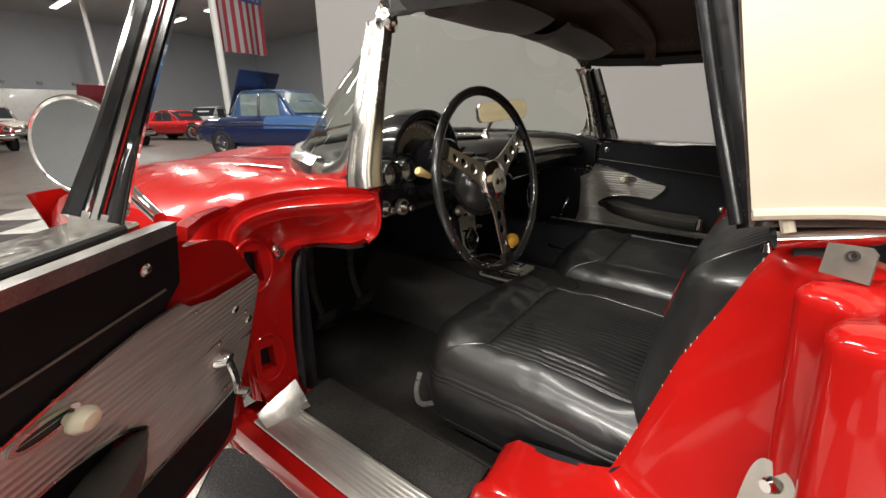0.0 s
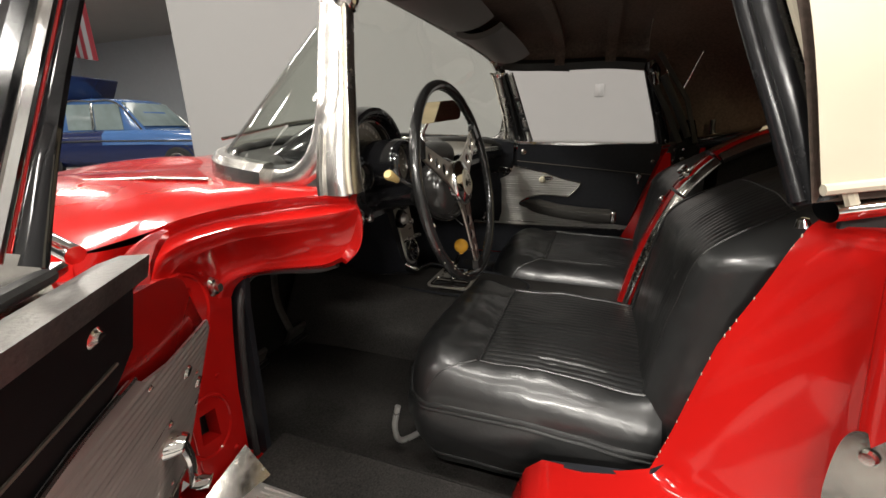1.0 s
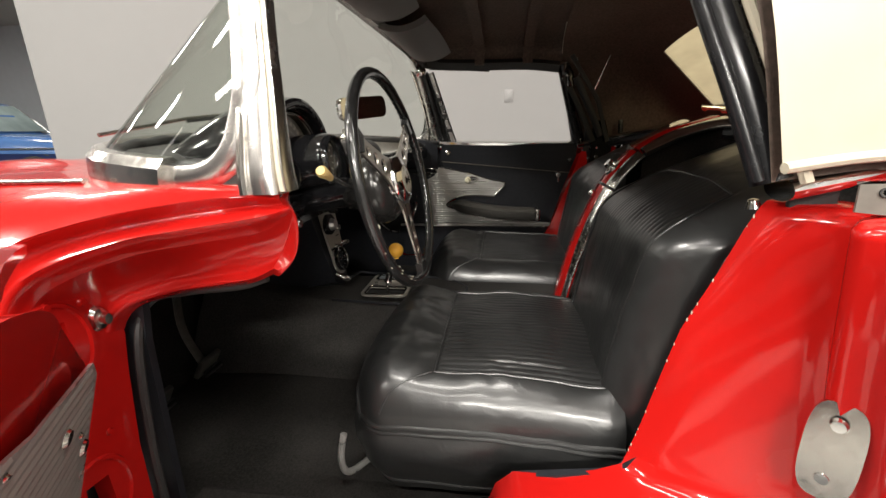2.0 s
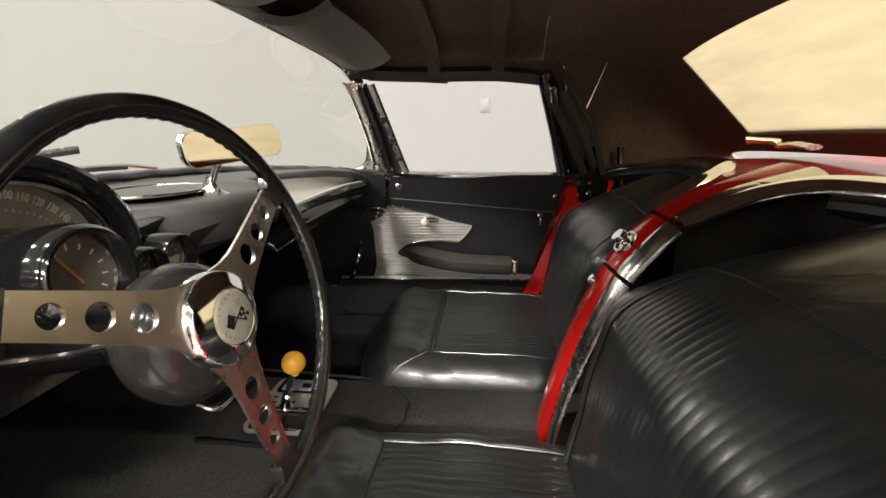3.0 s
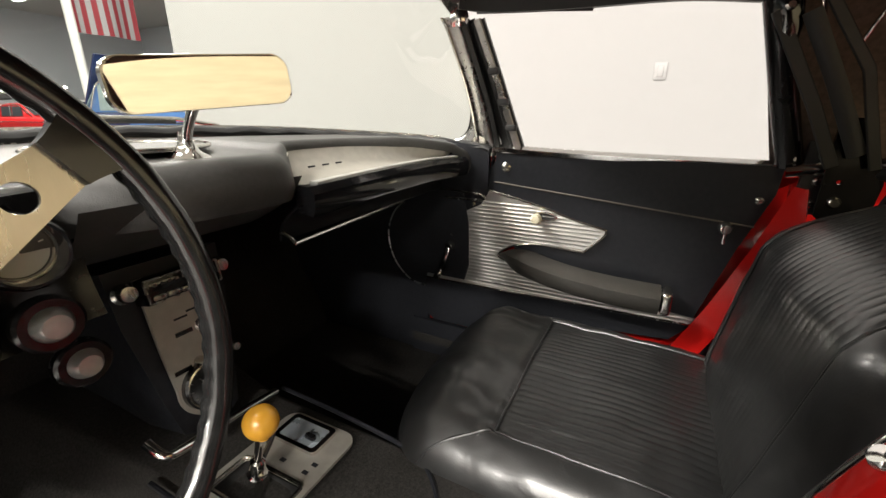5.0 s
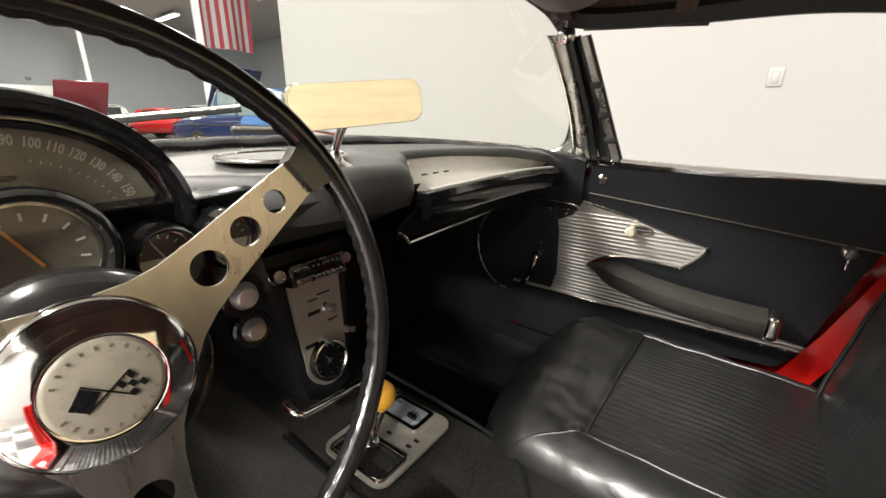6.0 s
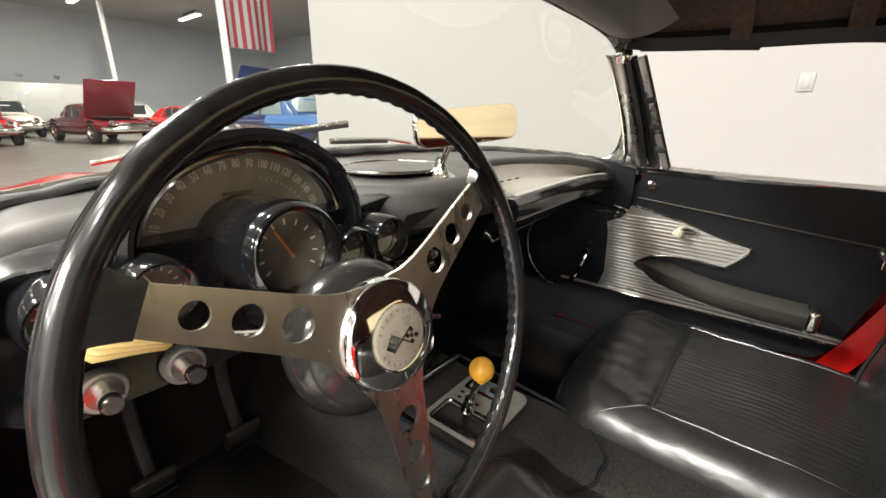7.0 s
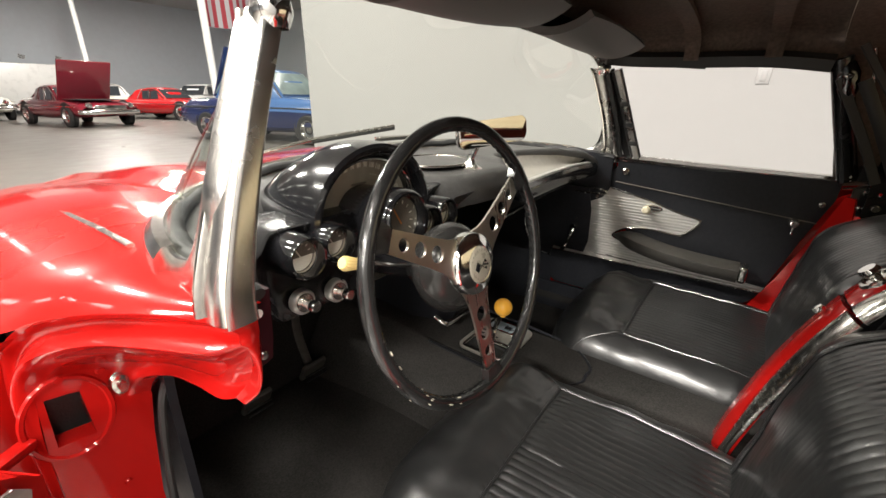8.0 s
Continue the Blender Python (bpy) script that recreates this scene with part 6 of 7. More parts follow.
    part("crank_knob", lathe([(0, 0.022), (0.008, 0.021), (0.009, 0.010), (0.006, 0)], 16, facing((s * 0.615, 0.206, 0.588), (-s, 0, 0))), CHROME, cr)
    # window sill and front channel
    sill = spline([(s * 0.652, 0.075, 0.936), (s * 0.653, 0.05, 0.932), (s * 0.655, -0.10, 0.926), (s * 0.658, -0.30, 0.923), (s * 0.660, -0.505, 0.922)], 30)
    part("window_sill", sweep([(-0.012, -0.008), (0.010, -0.008), (0.012, 0.002), (0.0, 0.009), (-0.012, 0.006)] if not open_ else [(-0.030, -0.008), (0.006, -0.014), (0.010, -0.008), (0.002, 0.003), (-0.012, 0.008), (-0.030, 0.008)], [p for p in sill if p.y < 0.058] if open_ else sill), CHROME if not open_ else PITTED, d, "chrome window sill moulding" if not open_ else "worn pitted chrome window sill")
    part("sill_seal", strip([p + Vector((s * 0.022, 0, 0.002)) for p in sill if not open_ or p.y < 0.04], 0.014, 0.010), RUBBER, d)
    part("door_top", strip([p + Vector((s * 0.070, 0, -0.004)) for p in sill[6:]], 0.085, 0.010), CHROMED, d, "bright door top behind the window slot")
    if not open_:
        ch = spline([(s * 0.668, 0.015, 0.925), (s * 0.652, 0.040, 1.00), (s * 0.622, 0.066, 1.09), (s * 0.582, 0.098, 1.20)], 26)
        part("window_channel", sweep([(-0.016, -0.011), (0.012, -0.012), (0.016, 0.0), (0.010, 0.011), (-0.014, 0.010)], ch, lambda i: (s, 0.15, 0.2)), RUBBER, d, "black front window channel of the door")
        # greyed chrome, its tone standing in for the dark cabin it mirrors
        part("channel_face", strip([p + Vector((-s * 0.014, -0.004, 0)) for p in ch], 0.016, 0.006, (-s, 0, 0)), DULLC, d, "dull grey metal face of the window channel")
        for k in (7, 13, 19):
            part("channel_clip", box(0.010, 0.026, 0.014, ch[k] + Vector((-s * 0.016, -0.004, 0)), 0.002), RUBBER, d)
        part("channel_seal", strip([p + Vector((s * 0.004, 0.024, 0.002)) for p in ch], 0.030, 0.014, (s, 0, 0.3)), RUBBER, d, "black seal between channel and post")
        part("front_trim", plate([(0.05, 0.922), (0.10, 0.86), (0.27, 0.80), (0.285, 0.76), (0.272, 0.62), (0.20, 0.70), (0.06, 0.80)], [], 0.005, M(0.6475)), PANEL, d, "black front corner of the door trim")
        part("front_cover", plate([(0.150, 0.822), (0.285, 0.81), (0.29, 0.60), (0.27, 0.575), (0.140, 0.575), (0.128, 0.62), (0.132, 0.74)], [], 0.004, M(0.6385)), PANEL, d, "black cover at the front of the door trim")
        part("cover_trim", tube(spline([(s * 0.638, 0.215, 0.823), (s * 0.632, 0.16, 0.822), (s * 0.628, 0.10, 0.820), (s * 0.632, 0.088, 0.812), (s * 0.638, 0.10, 0.803), (s * 0.638, 0.20, 0.802)], 30), 0.0035, 8), CHROMED, d, "bright trim above the cover")
        kick = [(0.25, 0.815), (0.349, 0.767), (0.388, 0.71), (0.393, 0.653), (0.372, 0.591), (0.323, 0.544), (0.271, 0.533), (0.25, 0.60)]
        part("kick_panel", plate([(p.x, p.y) for p in spline([(y, z, 0) for y, z in kick[:7]], 36)] + kick[7:], [], 0.005, M(0.6430)), PANEL, tub, "black kick panel ahead of the passenger door")
        # bright bead stands in for the highlight along the panel's edge
        part("kick_beading", tube([Vector((s * 0.6420, p.x * 0.985, p.y)) for p in spline([(y, z, 0) for y, z in kick[:7]], 40)][6:], 0.0022, 8), DULLC, tub, "thin bright line along the edge of the kick panel")
    if open_:
        for y, z in ((0.255, 0.70), (0.21, 0.745)):
            part("edge_screw", lathe([(0, 0.004), (0.006, 0.003), (0.008, 0)], 12, facing((s * 0.642, y, z), (-s, 0, 0))), CHROMED, d)
        part("check_arm", box(0.022, 0.050, 0.016, (s * 0.73, 0.318, 0.74), 0.005), RED, d)
    return d


pd = door(1, False)
dd = door(-1, True)
# the open door leans in towards its top and swings out, stretched to fit the camera's view
VIEW_FIT = Matrix(((1, 0, 0.30, -0.225), (0, 1.115, 0, 0), (0, 0, 1.01, -0.0075), (0, 0, 0, 1)))
for ob in dd.children_recursive:
    ob.data.transform(VIEW_FIT)
dd.matrix_basis = Matrix.Translation((-0.770, -0.499, -0.012)) @ Matrix.Rotation(radians(-58.7), 4, "Z")


def door_window_bar(d):
    """Front channel of the open door's window, its foot, and the round mirror beyond it."""
    back = d.matrix_basis.inverted()
    low, high = Vector((-1.066, 0.071, 0.930)), Vector((-0.817, 0.174, 1.40))
    t = (high - low).normalized()
    u = Vector((0.95, -0.31, 0))
    u = (u - t * u.dot(t)).normalized()
    n = t.cross(u)

    def bar(name, a0, a1, b0, b1, material, parent=d, label="", flare=0.0):
        e = 0.25 * min(a1 - a0, b1 - b0)
        prof = [(a0 + e, b0), (a1 - e, b0), (a1, b0 + e), (a1, b1 - e), (a1 - e, b1), (a0 + e, b1), (a0, b1 - e), (a0, b0 + e)]
        rings = []
        for k in range(17):
            f = k / 16
            w = 1 + flare * (1 - min(1, f * 3.2)) ** 2
            rings.append([low.lerp(high, f) + u * (x * w) + n * y for x, y in prof])
        return part(name, moved(loft(rings), back), material, parent, label)

    ch = bar("window_channel", -0.026, -0.010, -0.014, 0.012, GLOSS, d, "black front window channel of the door", 0.25)
    bar("channel_lip", -0.0285, -0.026, -0.004, 0.010, CHROMED, ch)
    bar("channel_trim", -0.0105, -0.001, -0.016, 0.010, CHROME, d, "bright chrome strip along the window channel")
    bar("channel_edge", -0.001, 0.001, -0.012, 0.010, RED, d)
    bar("channel_seal", 0.001, 0.012, -0.014, 0.012, GLOSS, d, "dark seal beside the chrome strip", 0.6)
    foot = [[low + Vector((0.0, 0.0, dz)) + u * x * w + n * y * w for x, y in ((-0.034, -0.018), (0.020, -0.018), (0.026, 0.0), (0.020, 0.016), (-0.034, 0.016))] for dz, w in ((-0.034, 0.95), (-0.018, 0.9), (-0.004, 0.8), (0.008, 0.6))]
    part("channel_foot", moved(loft(foot), back), CHROMED, d, "flared chrome foot of the window channel")
    red = [Vector((-1.005, 0.060, 0.912)), Vector((-0.965, 0.105, 0.912)), Vector((-0.925, 0.147, 0.908)), Vector((-0.890, 0.182, 0.902))]
    part("skin_edge", moved(loft([[p + Vector(o) * (1 - 0.55 * k / 3) for o in ((0, 0, 0.004), (0.010, -0.010, 0.0), (0.008, -0.008, -0.016), (-0.006, 0.006, -0.016), (-0.006, 0.006, 0.0))] for k, p in enumerate(red)]), back), RED, d, "red upper edge of the door skin")
    at, face = Vector((-1.032, 0.232, 1.000)), Vector((-0.80, -0.59, 0.06))
    om = part("outside_mirror", moved(lathe([(0, 0.004), (0.058, 0.004), (0.061, 0.006), (0.064, 0.003), (0.062, -0.008), (0.050, -0.024), (0.025, -0.038), (0, -0.042)], 40, facing(at, face)), back), CHROME, d, "round chrome outside mirror")
    part("mirror_disc", moved(lathe([(0, 0.0056), (0.057, 0.0054), (0.0575, 0.004)], 40, facing(at, face)), back), MIRR, om)
    part("mirror_bracket", moved(tube(spline([at + Vector((0.025, 0.02, -0.02)), at + Vector((0.045, 0.0, -0.07)), Vector((-0.985, 0.16, 0.905))], 12), 0.009, 10), back), CHROME, om)


door_window_bar(dd)
# red rear edge of the passenger's opening
part("jamb_strip", plate([(-0.503, 0.896), (-0.521, 0.892), (-0.527, 0.845), (-0.530, 0.808), (-0.515, 0.803), (-0.488, 0.70), (-0.454, 0.593), (-0.425, 0.52), (-0.40, 0.497), (-0.366, 0.498), (-0.420, 0.63), (-0.470, 0.78)], [], 0.012, axes((0.596 + 0.45 * 0.40, 0, 0), (0.40, 1, 0), (0, 0, 1), (1, -0.40, 0))), RED, body, "glossy red edge of the passenger door opening")
# black hinge of the folding top behind that edge, widened to hide the lit jamb
hinge = part("top_hinge", plate([(-0.022, -0.060), (-0.004, -0.075), (0.050, -0.060), (0.056, 0.0), (0.040, 0.050), (0.024, 0.105), (-0.020, 0.105), (-0.022, 0.03)], [circle(0.004, 14)], 0.008, axes((0.606, -0.566, 0.905), (0, -1, 0), (0, 0, 1), (-1, 0, 0))), GLOSS, body, "black steel hinge of the folding top")
for z, r in ((0.870, 0.010), (0.985, 0.008)):
    part("hinge_bolt", lathe([(0, 0.008), (r * 0.7, 0.008), (r, 0.003), (r, 0)], 14, facing((0.598, -0.566, z), (-1, 0, 0))), CHROMED, hinge)
part("hinge_brace", sweep(circle(0.008, 8, 0.6, 1.2), [(0.604, -0.640, 0.86), (0.606, -0.655, 0.93), (0.610, -0.650, 1.01)], lambda i: (0, -1, 0.1)), GLOSS, hinge)

for s in (-1, 1):
    for y in (1.32, -1.27):
        wl = part("road_wheel", lathe([(0.19, 0.09), (0.30, 0.10), (0.33, 0.07), (0.33, -0.07), (0.30, -0.09), (0.19, -0.09)], 32, facing((s * (0.85 if y > 0 else 0.80), y, 0.33), (s, 0, 0))), TYRE, body, "black tyre")
        part("wheel_disc", lathe([(0, 0.09), (0.06, 0.09), (0.09, 0.06), (0.17, 0.07), (0.20, 0.10), (0.205, 0.09)], 32, facing((s * (0.845 if y > 0 else 0.795), y, 0.33), (s, 0, 0))), CHROME, wl)

# ---- things of the hall ----
sw = root("light_switch", "white light switch plate on the partition wall, toned down to grey", "light switch")
part("switch_plate", box(0.008, 0.072, 0.100, (2.716, -0.237, 1.262), 0.003), SWITCHW, sw)
part("switch_rocker", box(0.010, 0.034, 0.066, (2.713, -0.237, 1.262), 0.003), SWITCHW, sw)

housing = root("strip_light", "long white ceiling strip light", "ceiling light", "ceiling strip lights")
part("light_housing", box(0.30, 2.5, 0.10, (0, 0, 0.10), 0.02), PLATEW, housing)
part("light_diffuser", box(0.26, 2.44, 0.05, (0, 0, 0.03), 0.02), LED, housing)
part("light_hanger", box(0.02, 1.6, 0.14, (0, 0, 0.22)), STEELG, housing)
# copies to the left of the car are unseen additions
for k, (x, y) in enumerate(FIXTURES):
    m = Matrix.Translation((x, y, CEILING - 0.30))
    if k == 0:
        housing.matrix_basis = m
    else:
        copy_thing(housing, m)

for x, y in ((5.62, 13.0), (6.1, 26.0)):
    c = root("column", "white painted steel column of the hall", "column", "columns")
    part("column_shaft", lathe([(0.17, 0.0), (0.17, 0.03), (0.10, 0.04), (0.10, CEILING - 0.04), (0.17, CEILING)], 24, Matrix.Translation((x, y, 0))), POLEM, c)


def flag(x, y, z, w, h):
    f = root("wall_flag", "hanging flag with red and white stripes and a blue field", "flag")
    def wave(a, b):
        return (x + w * (a - 0.5), y + 0.06 * math.sin(a * 9) * (0.3 + b), z - h * b)
    cols = {True: mat("flag_red", (0.20, 0.016, 0.025), 0.8, var=0.1), False: mat("flag_white", (0.26, 0.25, 0.26), 0.8, var=0.06)}
    for k in range(13):
        a0, a1 = k / 13, (k + 1) / 13
        start = 0.47 if a1 > 0.46 else 0.0
        part("stripe", surf(lambda u, v: wave(lerp(a0, a1, u), lerp(start, 1, v)), 3, 14), cols[k % 2 == 0], f)
    part("blue_field", surf(lambda u, v: wave(lerp(6 / 13, 1, u), lerp(0, 0.47, v)), 10, 8), mat("flag_blue", (0.03, 0.045, 0.14), 0.8, var=0.1), f)
    stars = None
    for i in range(9):
        for j in range(5):
            p = wave(6 / 13 + 7 / 13 * (j + 0.6) / 5.4, 0.47 * (i + 0.6) / 9.4)
            pts = [(0.05 * (1 if q % 2 == 0 else 0.42) * math.sin(q * math.pi / 5), 0.05 * (1 if q % 2 == 0 else 0.42) * math.cos(q * math.pi / 5)) for q in range(10)]
            bm = plate(pts, [], 0.004, axes((p[0], p[1] - 0.015, p[2]), (1, 0, 0), (0, 0, 1), (0, 1, 0)))
            stars = bm if stars is None else join(stars, bm)
    part("stars", stars, cols[False], f)
    part("flag_rod", tube([(x - w * 0.55, y, z + 0.02), (x + w * 0.55, y, z + 0.02)], 0.03, 8), STEELG, f)


flag(6.45, 13.0, 5.62, 1.5, 2.75)


def showroom_car(paint, second, pos, yaw, length, width, height, style, lid=None, label="", glass_m=None):
    """A parked car: x across, y towards its nose."""
    c = root("parked_car", label, "car", "parked cars")
    L, W = length / 2, width / 2
    belt = height * (0.60 if style == "sedan" else 0.62)
    st = [(-1.0, 0.50, 0.86, 0.72), (-0.97, 0.38, 0.93, 0.80), (-0.85, 0.30, 0.98, 0.93), (-0.5, 0.26, 1.0, 0.98), (0.0, 0.24, 1.0, 1.0), (0.4, 0.26, 1.0, 0.99), (0.8, 0.30, 0.98, 0.92), (0.95, 0.36, 0.93, 0.82), (1.0, 0.48, 0.86, 0.70)]
    rings = []
    for f, zl, wf, bf in st:
        y, w, zt = f * L, W * wf, belt * bf
        rings.append([Vector((a * w, y, z)) for a, z in ((-0.86, zl), (-0.98, zl + 0.12), (-1.0, lerp(zl, zt, 0.55)), (-0.96, zt - 0.08), (-0.86, zt), (-0.4, zt + 0.04), (0.4, zt + 0.04), (0.86, zt), (0.96, zt - 0.08), (1.0, lerp(zl, zt, 0.55)), (0.98, zl + 0.12), (0.86, zl))])
    bd = part("car_body", loft(rings), paint, c, "", 50)
    if style == "sedan" and second is not paint:
        fore = []
        for f, zl, wf, bf in [(-0.02, 0.24, 1.0, 1.0)] + st[5:]:
            y, w, zt = f * L, W * wf * 1.008, belt * bf + 0.006
            fore.append([Vector((a * w, y * 1.002, z)) for a, z in ((-1.0, lerp(zl, zt, 0.62)), (-0.96, zt - 0.08), (-0.86, zt), (-0.4, zt + 0.04), (0.4, zt + 0.04), (0.86, zt), (0.96, zt - 0.08), (1.0, lerp(zl, zt, 0.62)))])
        part("two_tone_panel", loft(fore, False, False), second, c, "lighter upper front fenders and hood", 50)
    # greenhouse
    f0, f1, f2, f3 = ((-0.55, -0.36, 0.08, 0.32) if style == "sedan" else (-0.62, -0.22, 0.06, 0.30))
    zb = belt * 0.97
    zr = height
    cab = [[Vector((a * W * wf, f * L, z)) for a, z in ((-1, zb), (-0.94, lerp(zb, z1, 0.5)), (-0.86, z1), (-0.4, z1 + 0.03), (0.4, z1 + 0.03), (0.86, z1), (0.94, lerp(zb, z1, 0.5)), (1, zb))] for f, wf, z1 in ((f0, 0.80, zb + 0.02), (lerp(f0, f1, 0.6), 0.80, lerp(zb, zr, 0.75)), (f1, 0.80, zr - 0.05), (lerp(f1, f2, 0.5), 0.80, zr - 0.02), (f2, 0.80, zr - 0.06), (lerp(f2, f3, 0.5), 0.82, lerp(zb, zr, 0.55)), (f3, 0.84, zb + 0.02))]
    part("roof", loft(cab), second, c, "", 50)
    gm = glass_m or DARKG
    for s in (-1, 1):
        zs = (zb + 0.05, zr - 0.13)
        n = 2
        for k in range(n):
            ya = lerp(f1 * L - 0.05, f2 * L + 0.12, k / n) + 0.04
            yb = lerp(f1 * L - 0.05, f2 * L + 0.12, (k + 1) / n) - 0.04
            part("side_window", loft([[Vector((s * (W * 0.815 - 0.0), ya, zs[0])), Vector((s * W * 0.815, yb + 0.06, zs[0])), Vector((s * W * 0.745, yb, zs[1])), Vector((s * W * 0.745, ya, zs[1]))], [Vector((s * (W * 0.80 - 0.02), ya, zs[0])), Vector((s * W * 0.79, yb + 0.06, zs[0])), Vector((s * W * 0.72, yb, zs[1])), Vector((s * W * 0.72, ya, zs[1]))]]), gm, c)
        part("roof_gutter", tube(spline([(s * W * 0.81, f1 * L - 0.25, zb + 0.06), (s * W * 0.74, f1 * L, zr - 0.10), (s * W * 0.72, lerp(f1, f2, 0.5) * L, zr - 0.07), (s * W * 0.74, f2 * L + 0.04, zr - 0.11), (s * W * 0.84, f3 * L - 0.04, zb + 0.04)], 24), 0.018, 6), CHROME, c)
        part("window_post", box(0.03, 0.05, zr - zb - 0.15, (s * W * 0.79, lerp(f1 * L - 0.05, f2 * L + 0.12, 0.5), (zb + zr) / 2 - 0.03), 0.01, rot=pose(0, 0, 0, 0, -s * 10, 0)), CHROME, c)
    for fa, fb in ((f2, f3), (f1, f0)):
        ya, yb = fa * L, fb * L
        sg = 1 if yb > ya else -1
        q = [(0.66 * W, lerp(ya, yb, 0.12), lerp(zr - 0.06, zb, 0.08)), (0.74 * W, lerp(ya, yb, 0.86), lerp(zr - 0.06, zb, 0.86))]
        part("screen_glass", loft([[Vector((-q[0][0], q[0][1] + o, q[0][2] + 0.02)), Vector((q[0][0], q[0][1] + o, q[0][2] + 0.02)), Vector((q[1][0], q[1][1] + o, q[1][2] + 0.03)), Vector((-q[1][0], q[1][1] + o, q[1][2] + 0.03))] for o in (0.02 * sg, 0.05 * sg)]), gm, c)
    for s in (-1, 1):
        for f in (-0.60, 0.62):
            wl = part("car_wheel", lathe([(0.19, 0.10), (0.30, 0.11), (0.335, 0.07), (0.335, -0.07), (0.30, -0.09), (0.19, -0.09)], 28, facing((s * (W - 0.09), f * L, 0.335), (s, 0, 0))), TYRE, c)
            part("wheel_rim", lathe([(0, 0.07), (0.05, 0.075), (0.07, 0.05), (0.16, 0.06), (0.19, 0.11), (0.205, 0.105)], 28, facing((s * (W - 0.085), f * L, 0.335), (s, 0, 0))), CHROME, wl)
            part("wheel_arch", lathe([(0.0, 0.0), (0.385, 0.0), (0.40, 0.012), (0.37, 0.014)], 28, facing((s * (W - 0.03), f * L, 0.36), (s, 0, 0))), TYRE, wl)
        part("body_moulding", strip([(s * W * 1.005, -L * 0.9, belt * 0.78), (s * W * 1.01, 0, belt * 0.80), (s * W * 1.005, L * 0.9, belt * 0.78)], 0.012, 0.03, (0, 0, 1)), CHROME, c)
    for f in (-1, 1):
        part("bumper", sweep(circle(0.07, 10, 0.8, 1.0), spline([(-W * 0.93, f * L * 0.93, 0.47), (-W * 0.8, f * (L + 0.03), 0.47), (0, f * (L + 0.09), 0.47), (W * 0.8, f * (L + 0.03), 0.47), (W * 0.93, f * L * 0.93, 0.47)], 20)), CHROME, c)
        for s in (-1, 1):
            part("car_lamp", lathe([(0, 0.05), (0.07, 0.04), (0.10, 0.0)], 20, facing((s * W * 0.66, f * L * 0.985, 0.66), (0, f, 0))), CHROME if f > 0 else mat("red_lens", (0.4, 0.01, 0.01), 0.2), c)
    part("grille", box(W * 1.0, 0.05, 0.16, (0, L * 0.995, 0.60), 0.02), CHROMED, c)
    if lid:
        f, ang, wl_, ll = lid
        hinge = Vector((0, f * L, belt + 0.02))
        R = Matrix.Translation(hinge) @ Matrix.Rotation(radians(ang), 4, "X")
        sg = 1 if f > 0 else -1
        part("raised_lid", moved(box(wl_, ll, 0.05, (0, sg * ll / 2, 0.0), 0.02), R), paint, c, "raised lid")
        part("bay", box(wl_ * 0.9, ll * 0.8, 0.02, (0, f * L + sg * ll / 2, belt + 0.045)), TYRE, c)
    c.matrix_basis = pose(*pos, 0, 0, yaw)
    return c


P_NAVY = mat("navy_paint", (0.014, 0.022, 0.075), 0.2, var=0.05, scale=5, coat=0.7)
P_BLUE = mat("light_blue_paint", (0.055, 0.13, 0.31), 0.2, var=0.05, scale=5, coat=0.7)
P_MAROON = mat("maroon_paint", (0.16, 0.012, 0.022), 0.2, var=0.05, scale=5, coat=0.7)
P_RED2 = mat("bright_red_paint", (0.45, 0.012, 0.015), 0.2, var=0.05, scale=5, coat=0.7)
P_CREAM = mat("ivory_paint", (0.60, 0.57, 0.50), 0.25, var=0.05, scale=5, coat=0.6)
P_WHITE = mat("white_paint", (0.72, 0.72, 0.70), 0.3, var=0.05, scale=5, coat=0.5)
blue = showroom_car(P_NAVY, P_BLUE, (5.50, 9.6, 0), 196, 4.97, 1.88, 1.66, "sedan", (-0.56, -118, 1.40, 1.25), "two tone blue vintage sedan with its trunk lid raised", mat("pale_window_glass", (0.20, 0.25, 0.25), 0.08, var=0.2, scale=3, coat=0.5))
showroom_car(P_MAROON, P_MAROON, (3.6, 19.0, 0), 190, 4.5, 1.8, 1.28, "coupe", (0.32, 62, 1.5, 1.35), "dark maroon sports car with its hood raised")
showroom_car(P_RED2, P_RED2, (7.1, 20.5, 0), 205, 4.5, 1.78, 1.27, "coupe", None, "bright red sports coupe")
showroom_car(P_RED2, P_RED2, (0.35, 19.6, 0), 185, 4.5, 1.8, 1.35, "coupe", (0.30, 62, 1.5, 1.3), "red vintage sports car with its hood raised")
showroom_car(P_CREAM, P_CREAM, (1.6, 24.5, 0), 185, 4.5, 1.75, 1.45, "sedan", None, "ivory vintage car parked near the far wall")
showroom_car(P_CREAM, P_WHITE, (6.0, 26.0, 0), 90, 4.9, 1.85, 1.45, "sedan", None, "pale cream vintage sedan")
showroom_car(P_WHITE, P_WHITE, (10.3, 24.5, 0), 120, 4.9, 1.85, 1.5, "sedan", None, "white vintage sedan parked in the hall")
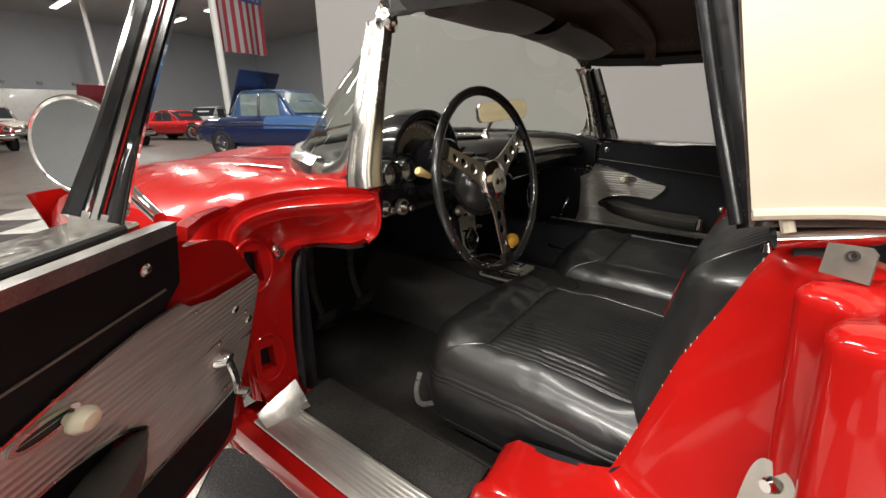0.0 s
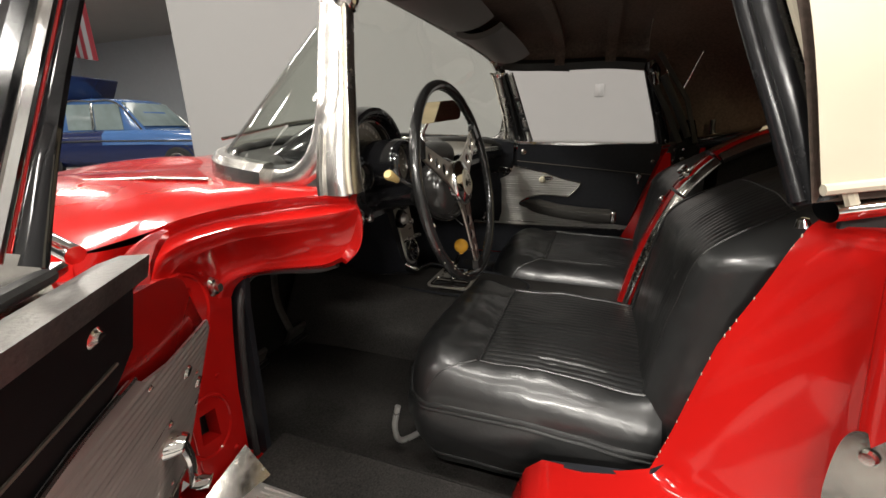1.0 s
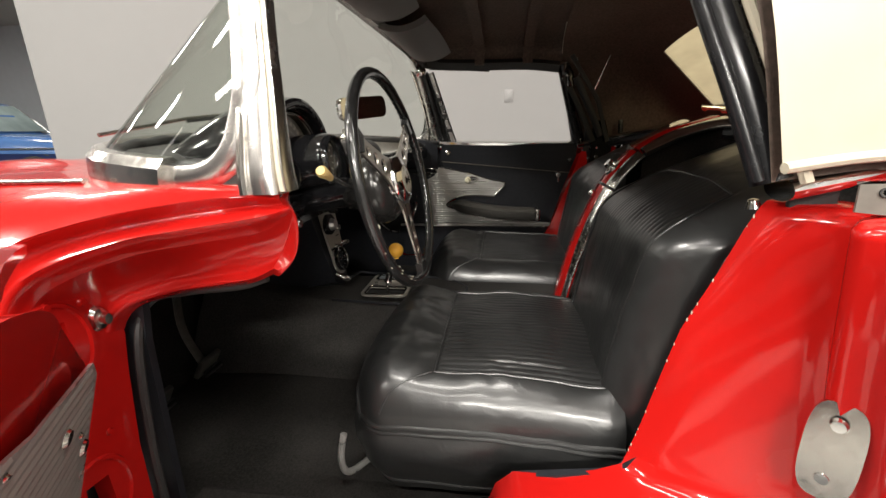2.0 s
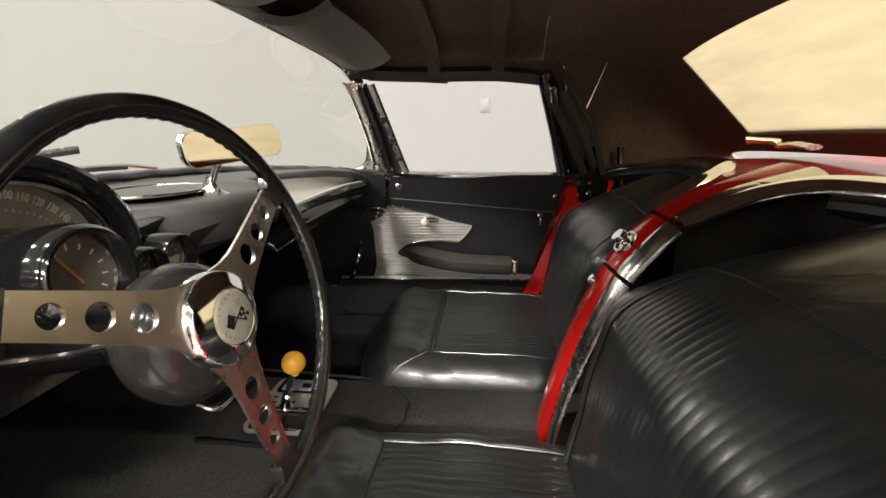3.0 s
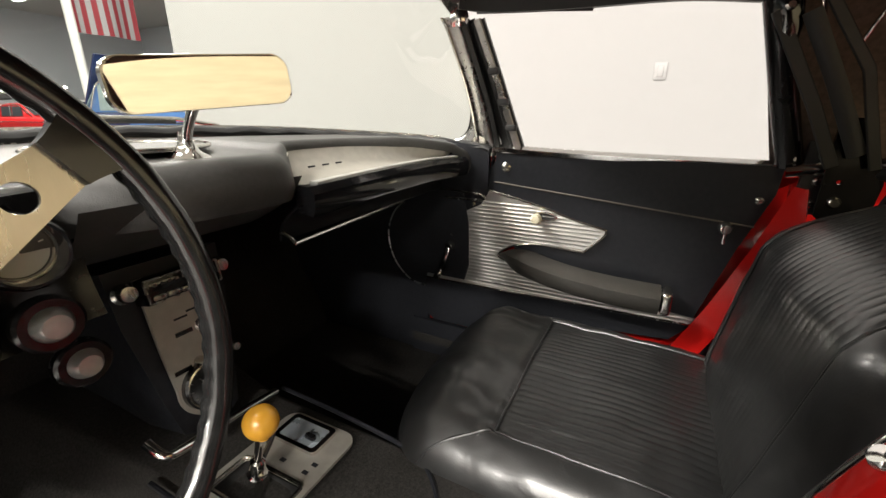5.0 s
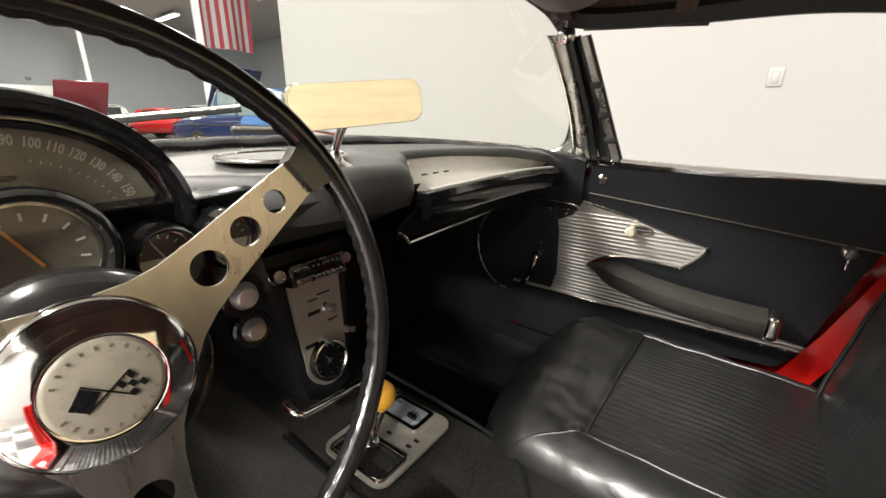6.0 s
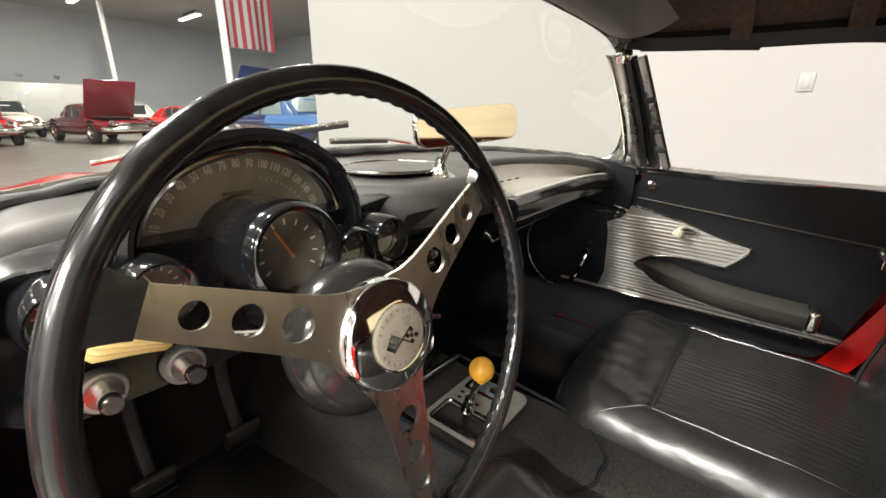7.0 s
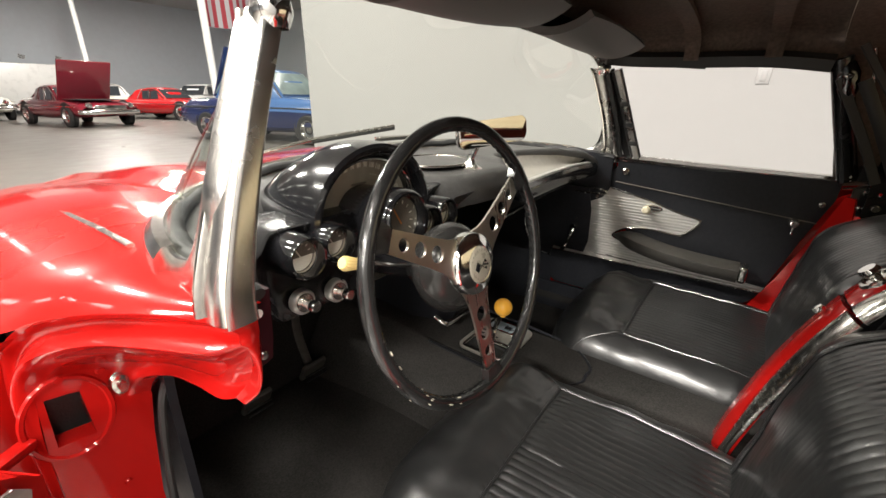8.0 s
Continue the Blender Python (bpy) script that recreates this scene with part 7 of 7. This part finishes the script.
tr = root("white_trailer", "long low white trailer parked along the far wall", "trailer")
part("trailer_box", box(6.5, 2.2, 1.9, (3.0, 29.5, 1.35), 0.08), P_WHITE, tr)
for x in (1.2, 4.6):
    part("trailer_wheel", lathe([(0, 0.12), (0.2, 0.12), (0.35, 0.08), (0.35, -0.1), (0, -0.1)], 24, facing((x, 28.35, 0.36), (0, -1, 0))), TYRE, tr)
pen = root("checkered_pennant", "small black and white checkered pennant on the far wall", "pennant", "checkered pennants")
bmb = None
for i in range(5):
    for j in range(4):
        if (i + j) % 2 == 0:
            bm = box(0.17, 0.01, 0.16, (-0.34 + 0.17 * i, -0.01, 0.24 - 0.16 * j))
            bmb = bm if bmb is None else join(bmb, bm)
part("pennant_cloth", box(0.86, 0.006, 0.66, (0, 0, 0)), P_WHITE, pen)
part("pennant_checks", bmb, GLOSS, pen)
part("pennant_pole", tube([(-0.46, 0, -0.9), (-0.46, 0, 0.5)], 0.015, 6), POLEM, pen)
for k in range(7):
    m = pose(-2.6 + 1.5 * k, 31.835, 2.75, 0, 14, 0) @ Matrix.Scale(0.55, 4)
    if k == 0:
        pen.matrix_basis = m
    else:
        copy_thing(pen, m)

# checked floor round the car
T = 0.6
tile_l = box(T - 0.004, T - 0.004, 0.006, (0, 0, 0.003), 0.001, 1)
tile_d = box(T - 0.004, T - 0.004, 0.006, (0, 0, 0.003), 0.001, 1)
fl = bpy.data.objects["floor"]
tl = part("floor_tile", tile_l, TILEL, fl)
td = part("floor_tile", tile_d, TILED, fl)
first = {0: tl, 1: td}
R45 = Matrix.Rotation(radians(45), 4, "Z")
for i in range(-7, 7):
    for j in range(-7, 7):
        p = R45 @ Vector((i * T, j * T, 0)) + Vector((-1.2, 1.6, 0.0))
        if p.x > 2.5:
            continue
        k = (i + j) % 2
        if first[k] is not None:
            ob, first[k] = first[k], None
        else:
            ob = new("floor_tile", (tl if k == 0 else td).data)
            ob.parent = fl
        ob.matrix_basis = Matrix.Translation(p) @ R45
